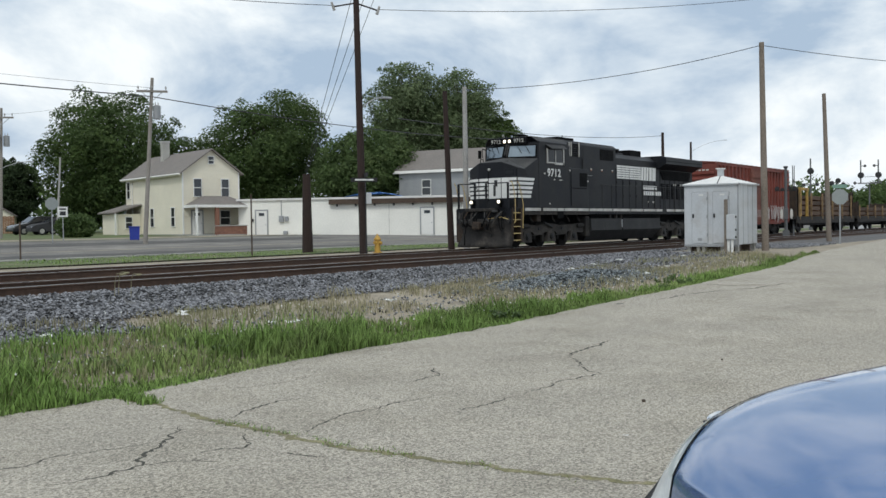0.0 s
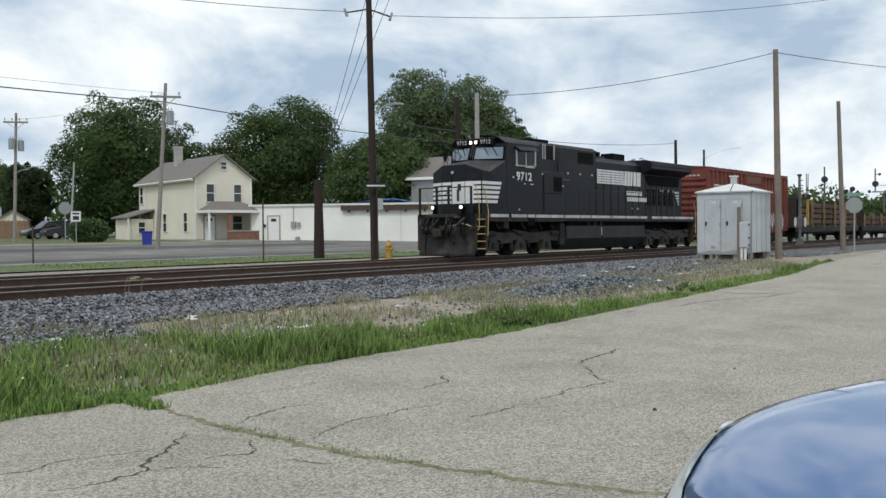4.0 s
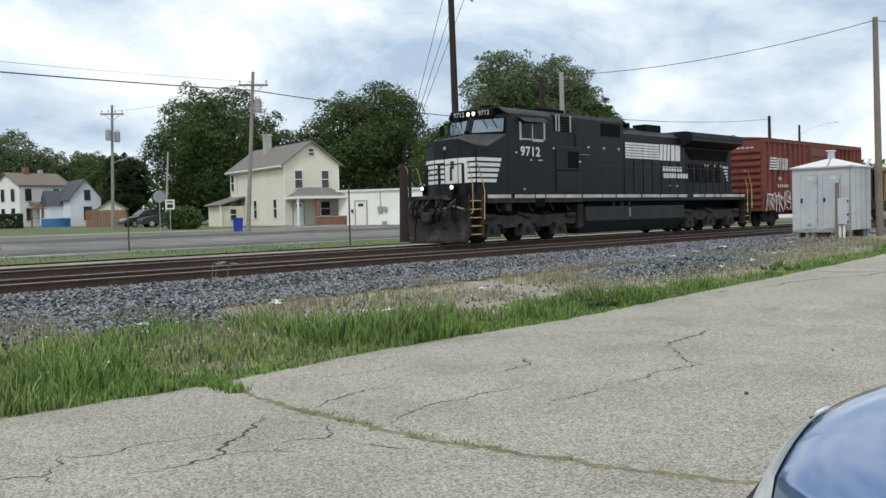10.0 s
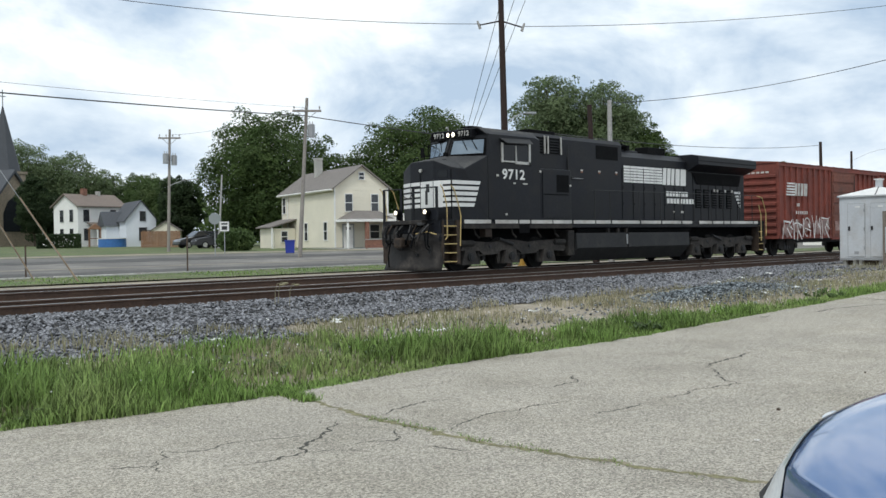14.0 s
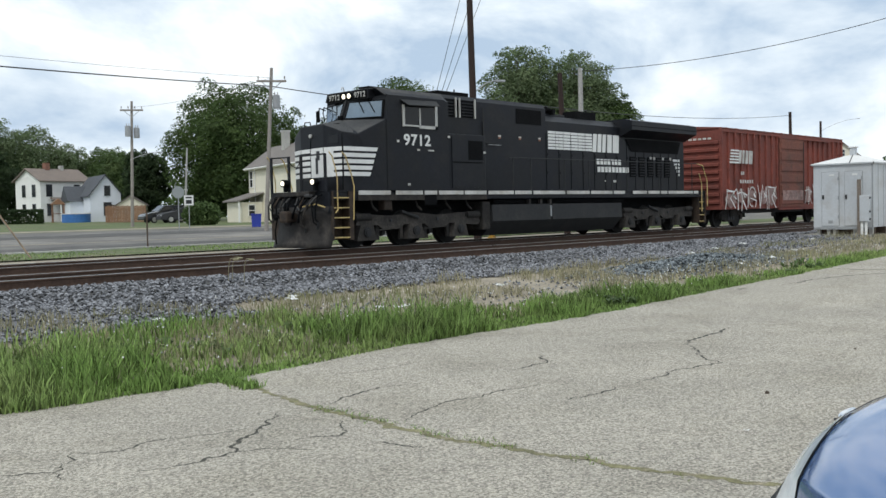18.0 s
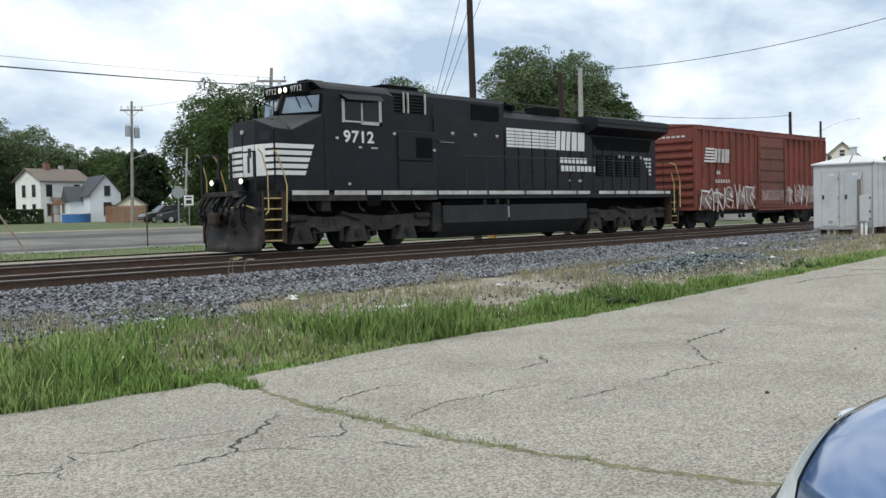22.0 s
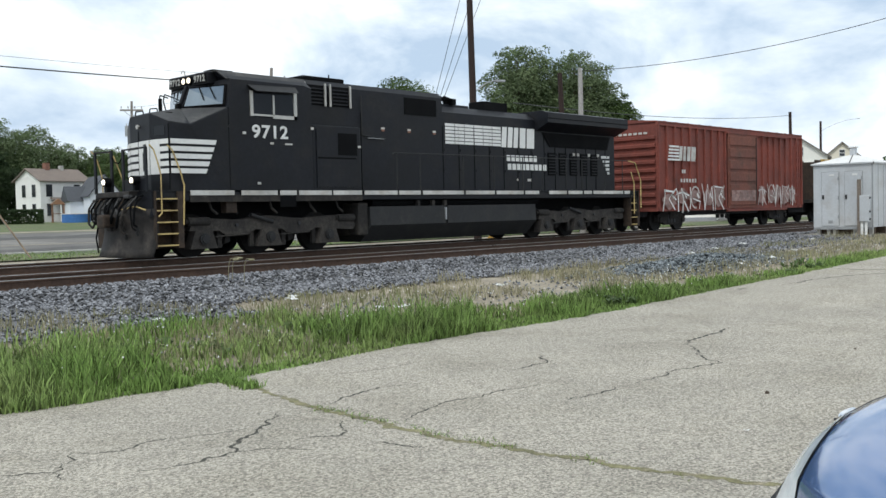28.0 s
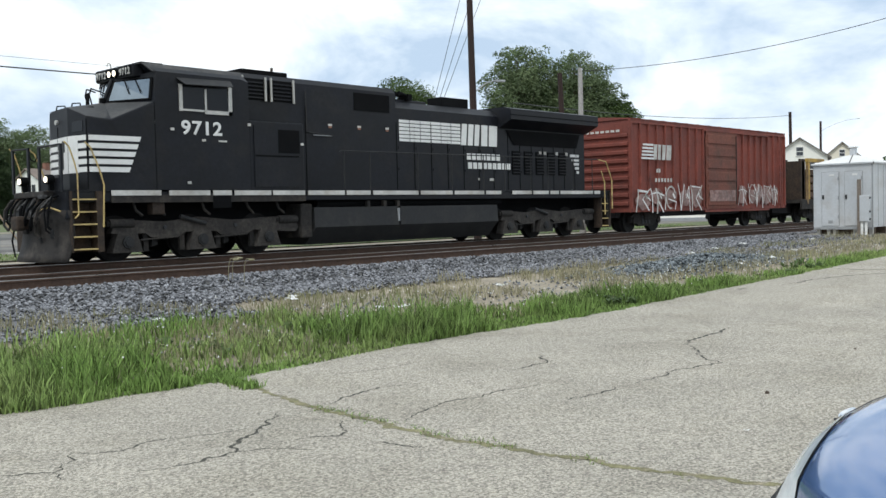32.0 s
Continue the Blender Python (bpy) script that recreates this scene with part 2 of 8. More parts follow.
M = {
    "asphalt": surface("worn_asphalt", (0.4, 0.367, 0.31), 0.94, 0, (220.0, 0.42), (0.6, 0.13, (0.345, 0.315, 0.26)), (80.0, 0.7), spec=0.2, speckle=(78.0, 0.5)),
    "crack": surface("crack_dirt", (0.065, 0.062, 0.05), 0.95, 0, (40.0, 0.3), (6.0, 0.4, None), (60.0, 0.4)),
    "moss": surface("joint_moss", (0.215, 0.2, 0.105), 0.95, 0, (60.0, 0.4), (5.0, 0.4, (0.3, 0.26, 0.18)), (60.0, 0.6)),
    "street": surface("street_asphalt", (0.165, 0.155, 0.142), 0.9, 0, (20.0, 0.2), (0.22, 0.4, (0.25, 0.235, 0.21)), (40.0, 0.3)),
    "tar": surface("dark_tar_patch", (0.085, 0.081, 0.076), 0.85, 0, (20.0, 0.2), (0.4, 0.35, (0.13, 0.123, 0.112)), (40.0, 0.3)),
    "soil": surface("verge_soil", (0.29, 0.25, 0.19), 0.95, 0, (14.0, 0.3), (0.9, 0.3, (0.37, 0.325, 0.25)), (18.0, 0.5)),
    "turf": surface("mown_turf", (0.105, 0.14, 0.05), 0.95, 0, (9.0, 0.3), (0.25, 0.35, (0.17, 0.155, 0.09)), (20.0, 0.6)),
    "ballast": surface("ballast_bed", (0.115, 0.112, 0.11), 0.9, 0, (26.0, 0.5), (1.2, 0.25, None), (22.0, 1.0)),
    "stone": surface("ballast_stone", (0.168, 0.17, 0.181), 0.88, 0, (30.0, 0.3), (4.0, 0.2, None), (40.0, 0.2), island=0.92),
    "bluestone": surface("blue_grey_gravel", (0.15, 0.168, 0.178), 0.9, 0, (30.0, 0.3), (4.0, 0.2, None), (40.0, 0.2), island=0.8),
    "rail": surface("rail_rust", (0.10, 0.062, 0.045), 0.75, 0.3, (20.0, 0.25), (2.0, 0.3, None), (60.0, 0.3)),
    "railtop": surface("rail_polished", (0.5, 0.48, 0.46), 0.3, 0.9, (30.0, 0.1), (1.0, 0.1, None), (60.0, 0.0)),
    "tie": surface("creosoted_tie", (0.085, 0.06, 0.045), 0.9, 0, (12.0, 0.3), (2.0, 0.3, None), (25.0, 0.5), vary=0.25),
    "pole": surface("weathered_pole", (0.21, 0.175, 0.145), 0.9, 0, (18.0, 0.25), (0.7, 0.25, None), (30.0, 0.4)),
    "palepole": surface("sun_bleached_pole", (0.28, 0.255, 0.23), 0.9, 0, (18.0, 0.22), (0.7, 0.25, None), (30.0, 0.35)),
    "greypole": surface("grey_pole", (0.36, 0.35, 0.335), 0.85, 0, (18.0, 0.2), (0.7, 0.2, None), (30.0, 0.3)),
    "darkpole": surface("creosote_pole", (0.034, 0.021, 0.018), 0.92, 0, (18.0, 0.25), (0.7, 0.3, None), (30.0, 0.4)),
    "wire": surface("black_wire", (0.05, 0.05, 0.055), 0.6, 0, (5.0, 0.05), (1.0, 0.05, None), (5.0, 0.0)),
    "bark": surface("tree_bark", (0.10, 0.08, 0.06), 0.95, 0, (14.0, 0.3), (1.0, 0.2, None), (20.0, 0.7)),
    # each leaf material's second colour: paler noise patches painted as lit foliage
    "leaf_a": leafy("maple_leaves", (0.078, 0.122, 0.04), 0.24, (0.125, 0.175, 0.055)),
    "leaf_b": leafy("ash_leaves", (0.096, 0.146, 0.052), 0.24, (0.15, 0.2, 0.076)),
    "leaf_d": leafy("pale_leaves", (0.15, 0.2, 0.098), 0.25, (0.215, 0.265, 0.135)),
    "leaf_c": leafy("dark_leaves", (0.044, 0.07, 0.03), 0.22, (0.066, 0.098, 0.04)),
    "grass": leafy("verge_grass", (0.185, 0.278, 0.078), 0.75, (0.295, 0.355, 0.14)),
    "straw": leafy("dry_grass", (0.33, 0.3, 0.19), 0.4, (0.25, 0.26, 0.13)),
    "black": surface("locomotive_black", (0.0078, 0.009, 0.0128), 0.5, 0, (12.0, 0.25), (0.8, 0.5, (0.013, 0.013, 0.014)), (30.0, 0.05), spec=0.25),
    "grime": surface("underframe_grime", (0.026, 0.0235, 0.0215), 0.88, 0, (14.0, 0.35), (1.8, 0.55, (0.054, 0.046, 0.039)), (25.0, 0.4)),
    "truckdust": surface("dusty_truck_casting", (0.043, 0.038, 0.034), 0.9, 0, (14.0, 0.35), (1.6, 0.5, (0.072, 0.063, 0.054)), (25.0, 0.45)),
    "wheel": surface("dark_wheel_steel", (0.014, 0.013, 0.0125), 0.8, 0.2, (14.0, 0.3), (2.0, 0.4, None), (25.0, 0.2)),
    # dusty grey; on nose top and cab roof its lightness imitates reflected sky
    "sky_dust_grey": surface("dusty_grey_with_sky_sheen", (0.052, 0.052, 0.053), 0.75, 0, (12.0, 0.25), (1.1, 0.4, (0.085, 0.082, 0.078)), (40.0, 0.2)),
    "tank": surface("fuel_tank_black", (0.0165, 0.0172, 0.0185), 0.65, 0, (10.0, 0.2), (1.2, 0.4, (0.028, 0.027, 0.026)), (20.0, 0.15)),
    "graff": surface("graffiti_fill", (0.3, 0.2, 0.18), 0.75, 0, (9.0, 0.3), (2.2, 0.4, (0.17, 0.075, 0.06)), (30.0, 0.05)),
    "loader": surface("dirty_yellow_machine", (0.42, 0.27, 0.07), 0.7, 0, (12.0, 0.2), (1.5, 0.35, (0.3, 0.19, 0.07)), (20.0, 0.05)),
    "rust": surface("rusty_brown_steel", (0.05, 0.034, 0.024), 0.85, 0, (14.0, 0.35), (2.2, 0.45, (0.028, 0.022, 0.018)), (25.0, 0.3)),
    "vent": surface("vent_mesh_black", (0.0045, 0.0048, 0.0055), 0.8, 0, (90.0, 0.3), (1.0, 0.2, None), (90.0, 0.3), spec=0.1),
    "plowdust": surface("dusty_plow_steel", (0.02, 0.0175, 0.016), 0.75, 0, (9.0, 0.3), (1.6, 0.5, (0.062, 0.053, 0.046)), (20.0, 0.15)),
    "white": surface("white_paint", (0.74, 0.74, 0.72), 0.55, 0, (10.0, 0.06), (1.2, 0.12, None), (30.0, 0.03)),
    "stripe": surface("dirty_white_stripe", (0.55, 0.54, 0.51), 0.6, 0, (10.0, 0.12), (1.5, 0.3, (0.42, 0.38, 0.33)), (30.0, 0.03)),
    "yellow": surface("handrail_yellow", (0.56, 0.42, 0.17), 0.6, 0, (20.0, 0.15), (3.0, 0.3, (0.33, 0.24, 0.13)), (30.0, 0.05)),
    "glass": surface("cab_glass", (0.008, 0.009, 0.011), 0.12, 0, (5.0, 0.05), (2.0, 0.1, None), (5.0, 0.0), spec=0.25),
    # pale base colour stands in for sky reflected in the glass
    "windshield": surface("sky_toned_windshield", (0.2, 0.245, 0.285), 0.08, 0.6, (5.0, 0.05), (2.0, 0.2, None), (5.0, 0.0), spec=0.8),
    "alu": surface("window_aluminium", (0.50, 0.49, 0.46), 0.5, 0.4, (20.0, 0.1), (3.0, 0.2, None), (20.0, 0.05)),
    "boxred": surface("boxcar_red", (0.215, 0.058, 0.042), 0.75, 0, (9.0, 0.15), (0.7, 0.3, (0.155, 0.05, 0.04)), (30.0, 0.1)),
    "boxdoor": surface("boxcar_door_red", (0.185, 0.068, 0.048), 0.8, 0, (9.0, 0.2), (0.9, 0.35, (0.125, 0.06, 0.045)), (30.0, 0.1)),
    "shed": surface("galvanised_panel", (0.56, 0.58, 0.60), 0.5, 0.25, (20.0, 0.06), (0.9, 0.12, (0.50, 0.50, 0.50)), (30.0, 0.05)),
    "shedroof": surface("pale_roof_panel", (0.76, 0.75, 0.73), 0.6, 0.1, (20.0, 0.06), (0.9, 0.15, None), (30.0, 0.05)),
    "siding": surface("cream_siding", (0.75, 0.70, 0.575), 0.75, 0, (8.0, 0.04), (0.4, 0.08, None), (20.0, 0.05)),
    "whitewall": surface("white_siding", (0.80, 0.79, 0.76), 0.75, 0, (8.0, 0.04), (0.4, 0.08, None), (20.0, 0.05)),
    "whitecool": surface("cool_white_siding", (0.72, 0.75, 0.80), 0.75, 0, (8.0, 0.04), (0.4, 0.08, None), (20.0, 0.05)),
    "blockwall": surface("painted_block", (0.86, 0.845, 0.785), 0.8, 0, (8.0, 0.05), (0.3, 0.10, None), (15.0, 0.08)),
    "shingle": surface("grey_shingle", (0.195, 0.175, 0.16), 0.9, 0, (14.0, 0.25), (0.6, 0.15, None), (18.0, 0.4)),
    "brownroof": surface("brown_shingle", (0.2, 0.162, 0.138), 0.9, 0, (14.0, 0.25), (0.6, 0.15, None), (18.0, 0.4)),
    "slate": surface("dark_slate", (0.075, 0.08, 0.09), 0.8, 0, (14.0, 0.25), (0.6, 0.2, None), (18.0, 0.3)),
    "brick": surface("red_brick", (0.24, 0.12, 0.085), 0.9, 0, (6.0, 0.25), (0.8, 0.2, None), (12.0, 0.3)),
    "pane": surface("dark_window_glass", (0.03, 0.033, 0.038), 0.08, 0, (3.0, 0.1), (1.0, 0.2, None), (3.0, 0.0), spec=0.7),
    "wood": surface("brown_board", (0.24, 0.135, 0.08), 0.85, 0, (12.0, 0.2), (1.2, 0.2, None), (20.0, 0.2), vary=0.15),
    "tiestack": surface("stacked_tie_wood", (0.098, 0.062, 0.042), 0.9, 0, (10.0, 0.25), (1.0, 0.25, None), (20.0, 0.3), vary=0.3),
    "stake": surface("yellow_stake", (0.24, 0.165, 0.09), 0.8, 0, (12.0, 0.2), (1.5, 0.35, (0.2, 0.115, 0.06)), (20.0, 0.1)),
    "guard": surface("faded_guard_plastic", (0.3, 0.22, 0.15), 0.7, 0, (12.0, 0.15), (1.5, 0.3, (0.24, 0.17, 0.12)), (20.0, 0.05)),
    "steel": surface("grey_steel", (0.36, 0.37, 0.38), 0.55, 0.5, (15.0, 0.1), (1.0, 0.15, None), (20.0, 0.05)),
    "dark": surface("dark_paint", (0.035, 0.035, 0.038), 0.7, 0, (15.0, 0.15), (1.0, 0.2, None), (20.0, 0.05)),
    "blueplastic": surface("blue_plastic", (0.025, 0.045, 0.30), 0.45, 0, (15.0, 0.06), (1.0, 0.1, None), (20.0, 0.02)),
    "tarp": surface("blue_tarp", (0.05, 0.16, 0.42), 0.5, 0, (8.0, 0.15), (2.0, 0.15, None), (10.0, 0.3)),
    "carblue": surface("blue_car_paint", (0.085, 0.165, 0.355), 0.2, 0.45, (200.0, 0.03), (0.8, 0.05, None), (30.0, 0.0), coat=1.0),
    "carblack": surface("black_car_paint", (0.010, 0.010, 0.012), 0.3, 0, (200.0, 0.03), (0.8, 0.05, None), (30.0, 0.0), coat=1.0),
    "tyre": surface("tyre_rubber", (0.025, 0.025, 0.026), 0.85, 0, (30.0, 0.1), (3.0, 0.2, None), (40.0, 0.1)),
    "chrome": surface("chrome", (0.75, 0.76, 0.78), 0.15, 1.0, (30.0, 0.03), (3.0, 0.05, None), (40.0, 0.0)),
    "hydrant": surface("hydrant_yellow", (0.55, 0.33, 0.07), 0.6, 0, (20.0, 0.1), (4.0, 0.2, None), (20.0, 0.05)),
    "concrete": surface("kerb_concrete", (0.42, 0.41, 0.38), 0.9, 0, (25.0, 0.12), (1.0, 0.2, None), (40.0, 0.2)),
    "litter": surface("white_litter", (0.75, 0.75, 0.73), 0.6, 0, (15.0, 0.1), (3.0, 0.15, None), (20.0, 0.1)),
    "sandstone": surface("church_stone", (0.30, 0.245, 0.185), 0.9, 0, (4.0, 0.2), (0.5, 0.2, None), (8.0, 0.4)),
    "lamp": glow("headlight_glow", (1.0, 0.9, 0.72), 1.6),
    "galvdark": surface("weathered_galvanised_mast", (0.14, 0.145, 0.15), 0.7, 0.3, (15.0, 0.15), (1.0, 0.25, None), (20.0, 0.05)),
    "greenplate": surface("faded_green_plate", (0.2, 0.33, 0.27), 0.6, 0.1, (15.0, 0.06), (2.0, 0.15, None), (20.0, 0.02)),
    "stopred": surface("sign_back_aluminium", (0.3, 0.325, 0.32), 0.6, 0.3, (15.0, 0.06), (2.0, 0.1, None), (20.0, 0.02)),
}
M["headlens"] = surface("clear_headlamp_lens", (0.74, 0.81, 0.87), 0.12, 0.0, (20.0, 0.05), (6.0, 0.2, (0.6, 0.67, 0.74)), (40.0, 0.0), coat=1.0)
for key in ("carblue", "headlens"):
    M[key].node_tree.nodes["Principled BSDF"].inputs["Coat IOR"].default_value = 1.85

# ---- mesh tools ----


def mesh_of(bm, name):
    bmesh.ops.recalc_face_normals(bm, faces=bm.faces)
    me = bpy.data.meshes.new(name)
    bm.to_mesh(me)
    bm.free()
    return me


def part(name, bm, material, parent=None, label=""):
    """Links a bmesh as one mesh object under a thing or a part."""
    me = mesh_of(bm, name)
    me.materials.append(M[material])
    ob = new(name, me)
    ob.parent = parent
    return tagged(ob, label)


def piece(name, me, parent, m):
    """One more object on a shared mesh."""
    ob = new(name, me)
    ob.parent = parent
    ob.matrix_basis = m
    return ob


def thing(name, m, label, category, group="", kind=""):
    ob = new(name)
    ob.empty_display_size = 0.2
    ob.matrix_basis = m
    return tagged(ob, label, category, group, kind)


def box(bm, x0, x1, y0, y1, z0, z1, bevel=0.0, m=None):
    vs = [bm.verts.new((x, y, z)) for x in (x0, x1) for y in (y0, y1) for z in (z0, z1)]
    fs = [bm.faces.new([vs[i] for i in q]) for q in ((0, 1, 3, 2), (4, 6, 7, 5), (0, 4, 5, 1), (2, 3, 7, 6), (0, 2, 6, 4), (1, 5, 7, 3))]
    if bevel:
        es = list({e for f in fs for e in f.edges})
        out = bmesh.ops.bevel(bm, geom=es, offset=bevel, segments=2, profile=0.6, affect="EDGES")
        vs = list({v for f in out["faces"] for v in f.verts} | {v for v in vs if v.is_valid})
    if m is not None:
        bmesh.ops.transform(bm, matrix=m, verts=vs)
    return bm


def boxes(*specs, bevel=0.0):
    bm = bmesh.new()
    for s in specs:
        box(bm, *s, bevel=bevel)
    return bm


def tube(bm, a, b, r0, r1=None, n=8, caps=True):
    a, b = Vector(a), Vector(b)
    r1 = r0 if r1 is None else r1
    q = (b - a).to_track_quat("Z", "Y")
    rings = []
    for p, r in ((a, r0), (b, r1)):
        rings.append([bm.verts.new(p + q @ Vector((r * math.cos(2 * math.pi * i / n), r * math.sin(2 * math.pi * i / n), 0))) for i in range(n)])
    for i in range(n):
        bm.faces.new((rings[0][i], rings[0][(i + 1) % n], rings[1][(i + 1) % n], rings[1][i]))
    if caps:
        bm.faces.new(rings[0][::-1])
        bm.faces.new(rings[1])
    return bm


def pipe(bm, points, r, n=6):
    for a, b in zip(points, points[1:]):
        tube(bm, a, b, r, n=n)
    return bm


def prism(bm, outline, axis, lo, hi):
    """Extrudes a closed outline of 2D points along an axis: 'x' takes (y, z), 'y' takes (x, z), 'z' takes (x, y)."""
    def at(p, k):
        return {"x": (k, p[0], p[1]), "y": (p[0], k, p[1]), "z": (p[0], p[1], k)}[axis]
    a = [bm.verts.new(at(p, lo)) for p in outline]
    b = [bm.verts.new(at(p, hi)) for p in outline]
    n = len(outline)
    for i in range(n):
        bm.faces.new((a[i], a[(i + 1) % n], b[(i + 1) % n], b[i]))
    bm.faces.new(a[::-1])
    bm.faces.new(b)
    return bm


def disc(bm, c, axis, r, depth, n=20):
    d = Vector({"x": (1, 0, 0), "y": (0, 1, 0), "z": (0, 0, 1)}[axis]) * depth / 2
    return tube(bm, Vector(c) - d, Vector(c) + d, r, n=n)


def raw(name, verts, faces, material, parent=None, smooth=False):
    me = bpy.data.meshes.new(name)
    me.from_pydata([tuple(v) for v in verts], [], [tuple(f) for f in faces])
    me.materials.append(M[material])
    if smooth:
        me.shade_smooth()
    ob = new(name, me)
    ob.parent = parent
    return ob


def smoothstep(a, b, x):
    t = min(1.0, max(0.0, (x - a) / (b - a)))
    return t * t * (3 - 2 * t)


def ground_z(x, y):
    """Height of the ground: the lot rises a little along the tracks, the streets beyond them climb gently."""
    lot = 0.45 * smoothstep(6, 36, x)
    if y < 8:
        return lot
    bed = max(0.3, lot)
    if y < 13:
        return lot + (bed - lot) * (y - 8) / 5
    if y < 22:
        return bed
    far = 0.5 + 0.0105 * (min(y, 130.0) - 24) - 0.24 * smoothstep(23, 27, y) * (1 - smoothstep(36, 56, y))
    if y < 24:
        return bed + (far - bed) * (y - 22) / 2
    return far

# ---- ground, lot, street, tracks ----
NEAR_C, FAR_C, RAIL_Z = 15.85, 20.35, 0.6


def sheet(name, xs, ys, lift, material, keep=None, jitter=0.0):
    rng = random.Random(5)
    verts, index, faces = [], {}, []
    for i, x in enumerate(xs):
        for j, y in enumerate(ys):
            index[i, j] = len(verts)
            verts.append((x, y, ground_z(x, y) + lift + (rng.uniform(-jitter, jitter) if jitter else 0)))
    for i in range(len(xs) - 1):
        for j in range(len(ys) - 1):
            if keep is None or keep((xs[i] + xs[i + 1]) / 2, (ys[j] + ys[j + 1]) / 2):
                faces.append((index[i, j], index[i + 1, j], index[i + 1, j + 1], index[i, j + 1]))
    return raw(name, verts, faces, material, smooth=True)


GX = [-2500, -900, -300, -120, -60] + list(range(-30, 64, 3)) + [75, 90, 120, 180, 300, 700, 1500, 2800]
GY = [-2500, -900, -300, -80, -30, -12, 0, 4, 7, 8, 9, 10, 11.5, 13, 22, 23, 24, 25.5, 27, 29, 32, 34.5, 36, 40, 44, 50, 55, 70, 90, 110, 130, 200, 400, 1000, 2800]
ground = tagged(sheet("ground", GX, GY, -0.03, "soil"), "dry brown earth and gravel around the tracks", "ground", kind="structure")
turf = tagged(sheet("ground_turf", [-200, -60, -20, 0, 10, 20, 30, 40, 60, 90, 140, 250, 500], [62, 70, 80, 95, 110, 130, 180, 260, 500], 0.01, "turf"), "mown green lawns behind the street", "lawn", kind="structure")

# parking lot: one slab with its edge toward the grass, thick enough to show a rim
def lot_edge(x):
    return 7.72 + 0.16 * math.sin(0.9 * x + 0.4) * math.exp(-((x - 4) / 8) ** 2) + 0.06 * noise.noise(Vector((x * 1.3, 0, 0))) + 0.045 * noise.noise(Vector((x * 4.1, 2, 0)))


def make_lot():
    xs = [-60, -30, -12, -4] + [i * 0.2 for i in range(0, 150)] + [32, 36, 40, 46, 54, 62]
    verts, faces = [], []
    rows = [-60, -20, -6, 0, 2, 4, 6]
    for x in xs:
        e = lot_edge(x) + max(0.0, (x - 23)) * 0.10 * smoothstep(23, 30, x)
        for y in rows + [e - 0.5, e - 0.04, e]:
            verts.append((x, y, ground_z(x, y) + (0.004 if y < e else -0.012)))
        verts.append((x, e + 0.03, ground_z(x, e) - 0.08))
    n = len(rows) + 4
    for i in range(len(xs) - 1):
        for j in range(n - 1):
            a = i * n + j
            faces.append((a, a + n, a + n + 1, a + 1))
    return tagged(raw("parking_lot", verts, faces, "asphalt", smooth=True), "worn pale grey asphalt parking lot with cracks", "parking lot", kind="structure")


lot = make_lot()


def ribbon(name, points, width, material, parent, lift=0.006, rough=0.35, seed=1):
    """An uneven thin strip along a line on the lot."""
    rng = random.Random(seed)
    pts = [Vector((x, y, 0)) for x, y in points]
    dense = []
    for a, b in zip(pts, pts[1:]):
        k = max(2, int((b - a).length / 0.03))
        side = Vector((-(b - a).y, (b - a).x, 0)).normalized()
        for i in range(k):
            p = a.lerp(b, i / k)
            w = 0.06 * noise.noise(Vector((p.x * 3.1, p.y * 3.1, seed))) + 0.05 * noise.noise(Vector((p.x * 13, p.y * 13, seed))) + 0.02 * noise.noise(Vector((p.x * 31, p.y * 31, seed)))
            dense.append(p + side * w)
    dense.append(pts[-1])
    verts, faces = [], []
    for i, p in enumerate(dense):
        d = (dense[min(i + 1, len(dense) - 1)] - dense[max(i - 1, 0)]).normalized()
        s = Vector((-d.y, d.x, 0))
        taper = min(1.0, 0.25 + 4 * min(i, len(dense) - 1 - i) / len(dense))
        w = width * 0.62 * taper * (0.5 + rough + 0.9 * rough * noise.noise(Vector((p.x * 6, p.y * 6, 7 + seed)))) * rng.uniform(0.45, 1.35) / 2
        for k in (-1, 1):
            q = p + s * w * k
            verts.append((q.x, q.y, ground_z(q.x, q.y) + lift))
    for i in range(len(dense) - 1):
        faces.append((2 * i, 2 * i + 2, 2 * i + 3, 2 * i + 1))
    return raw(name, verts, faces, material, parent)


ribbon("joint", [(5.0, 7.74), (4.98, 6.84), (4.94, 6.54), (4.82, 6.13), (4.72, 5.5), (4.71, 5.12), (4.65, 4.61), (4.64, 4.28), (4.66, 3.82), (4.67, 3.56), (4.76, 3.3), (4.75, 3.05), (4.8, 2.72), (4.86, 2.48), (4.94, 2.2), (5.0, 0.5), (5.05, -3)], 0.14, "moss", lot, seed=3)
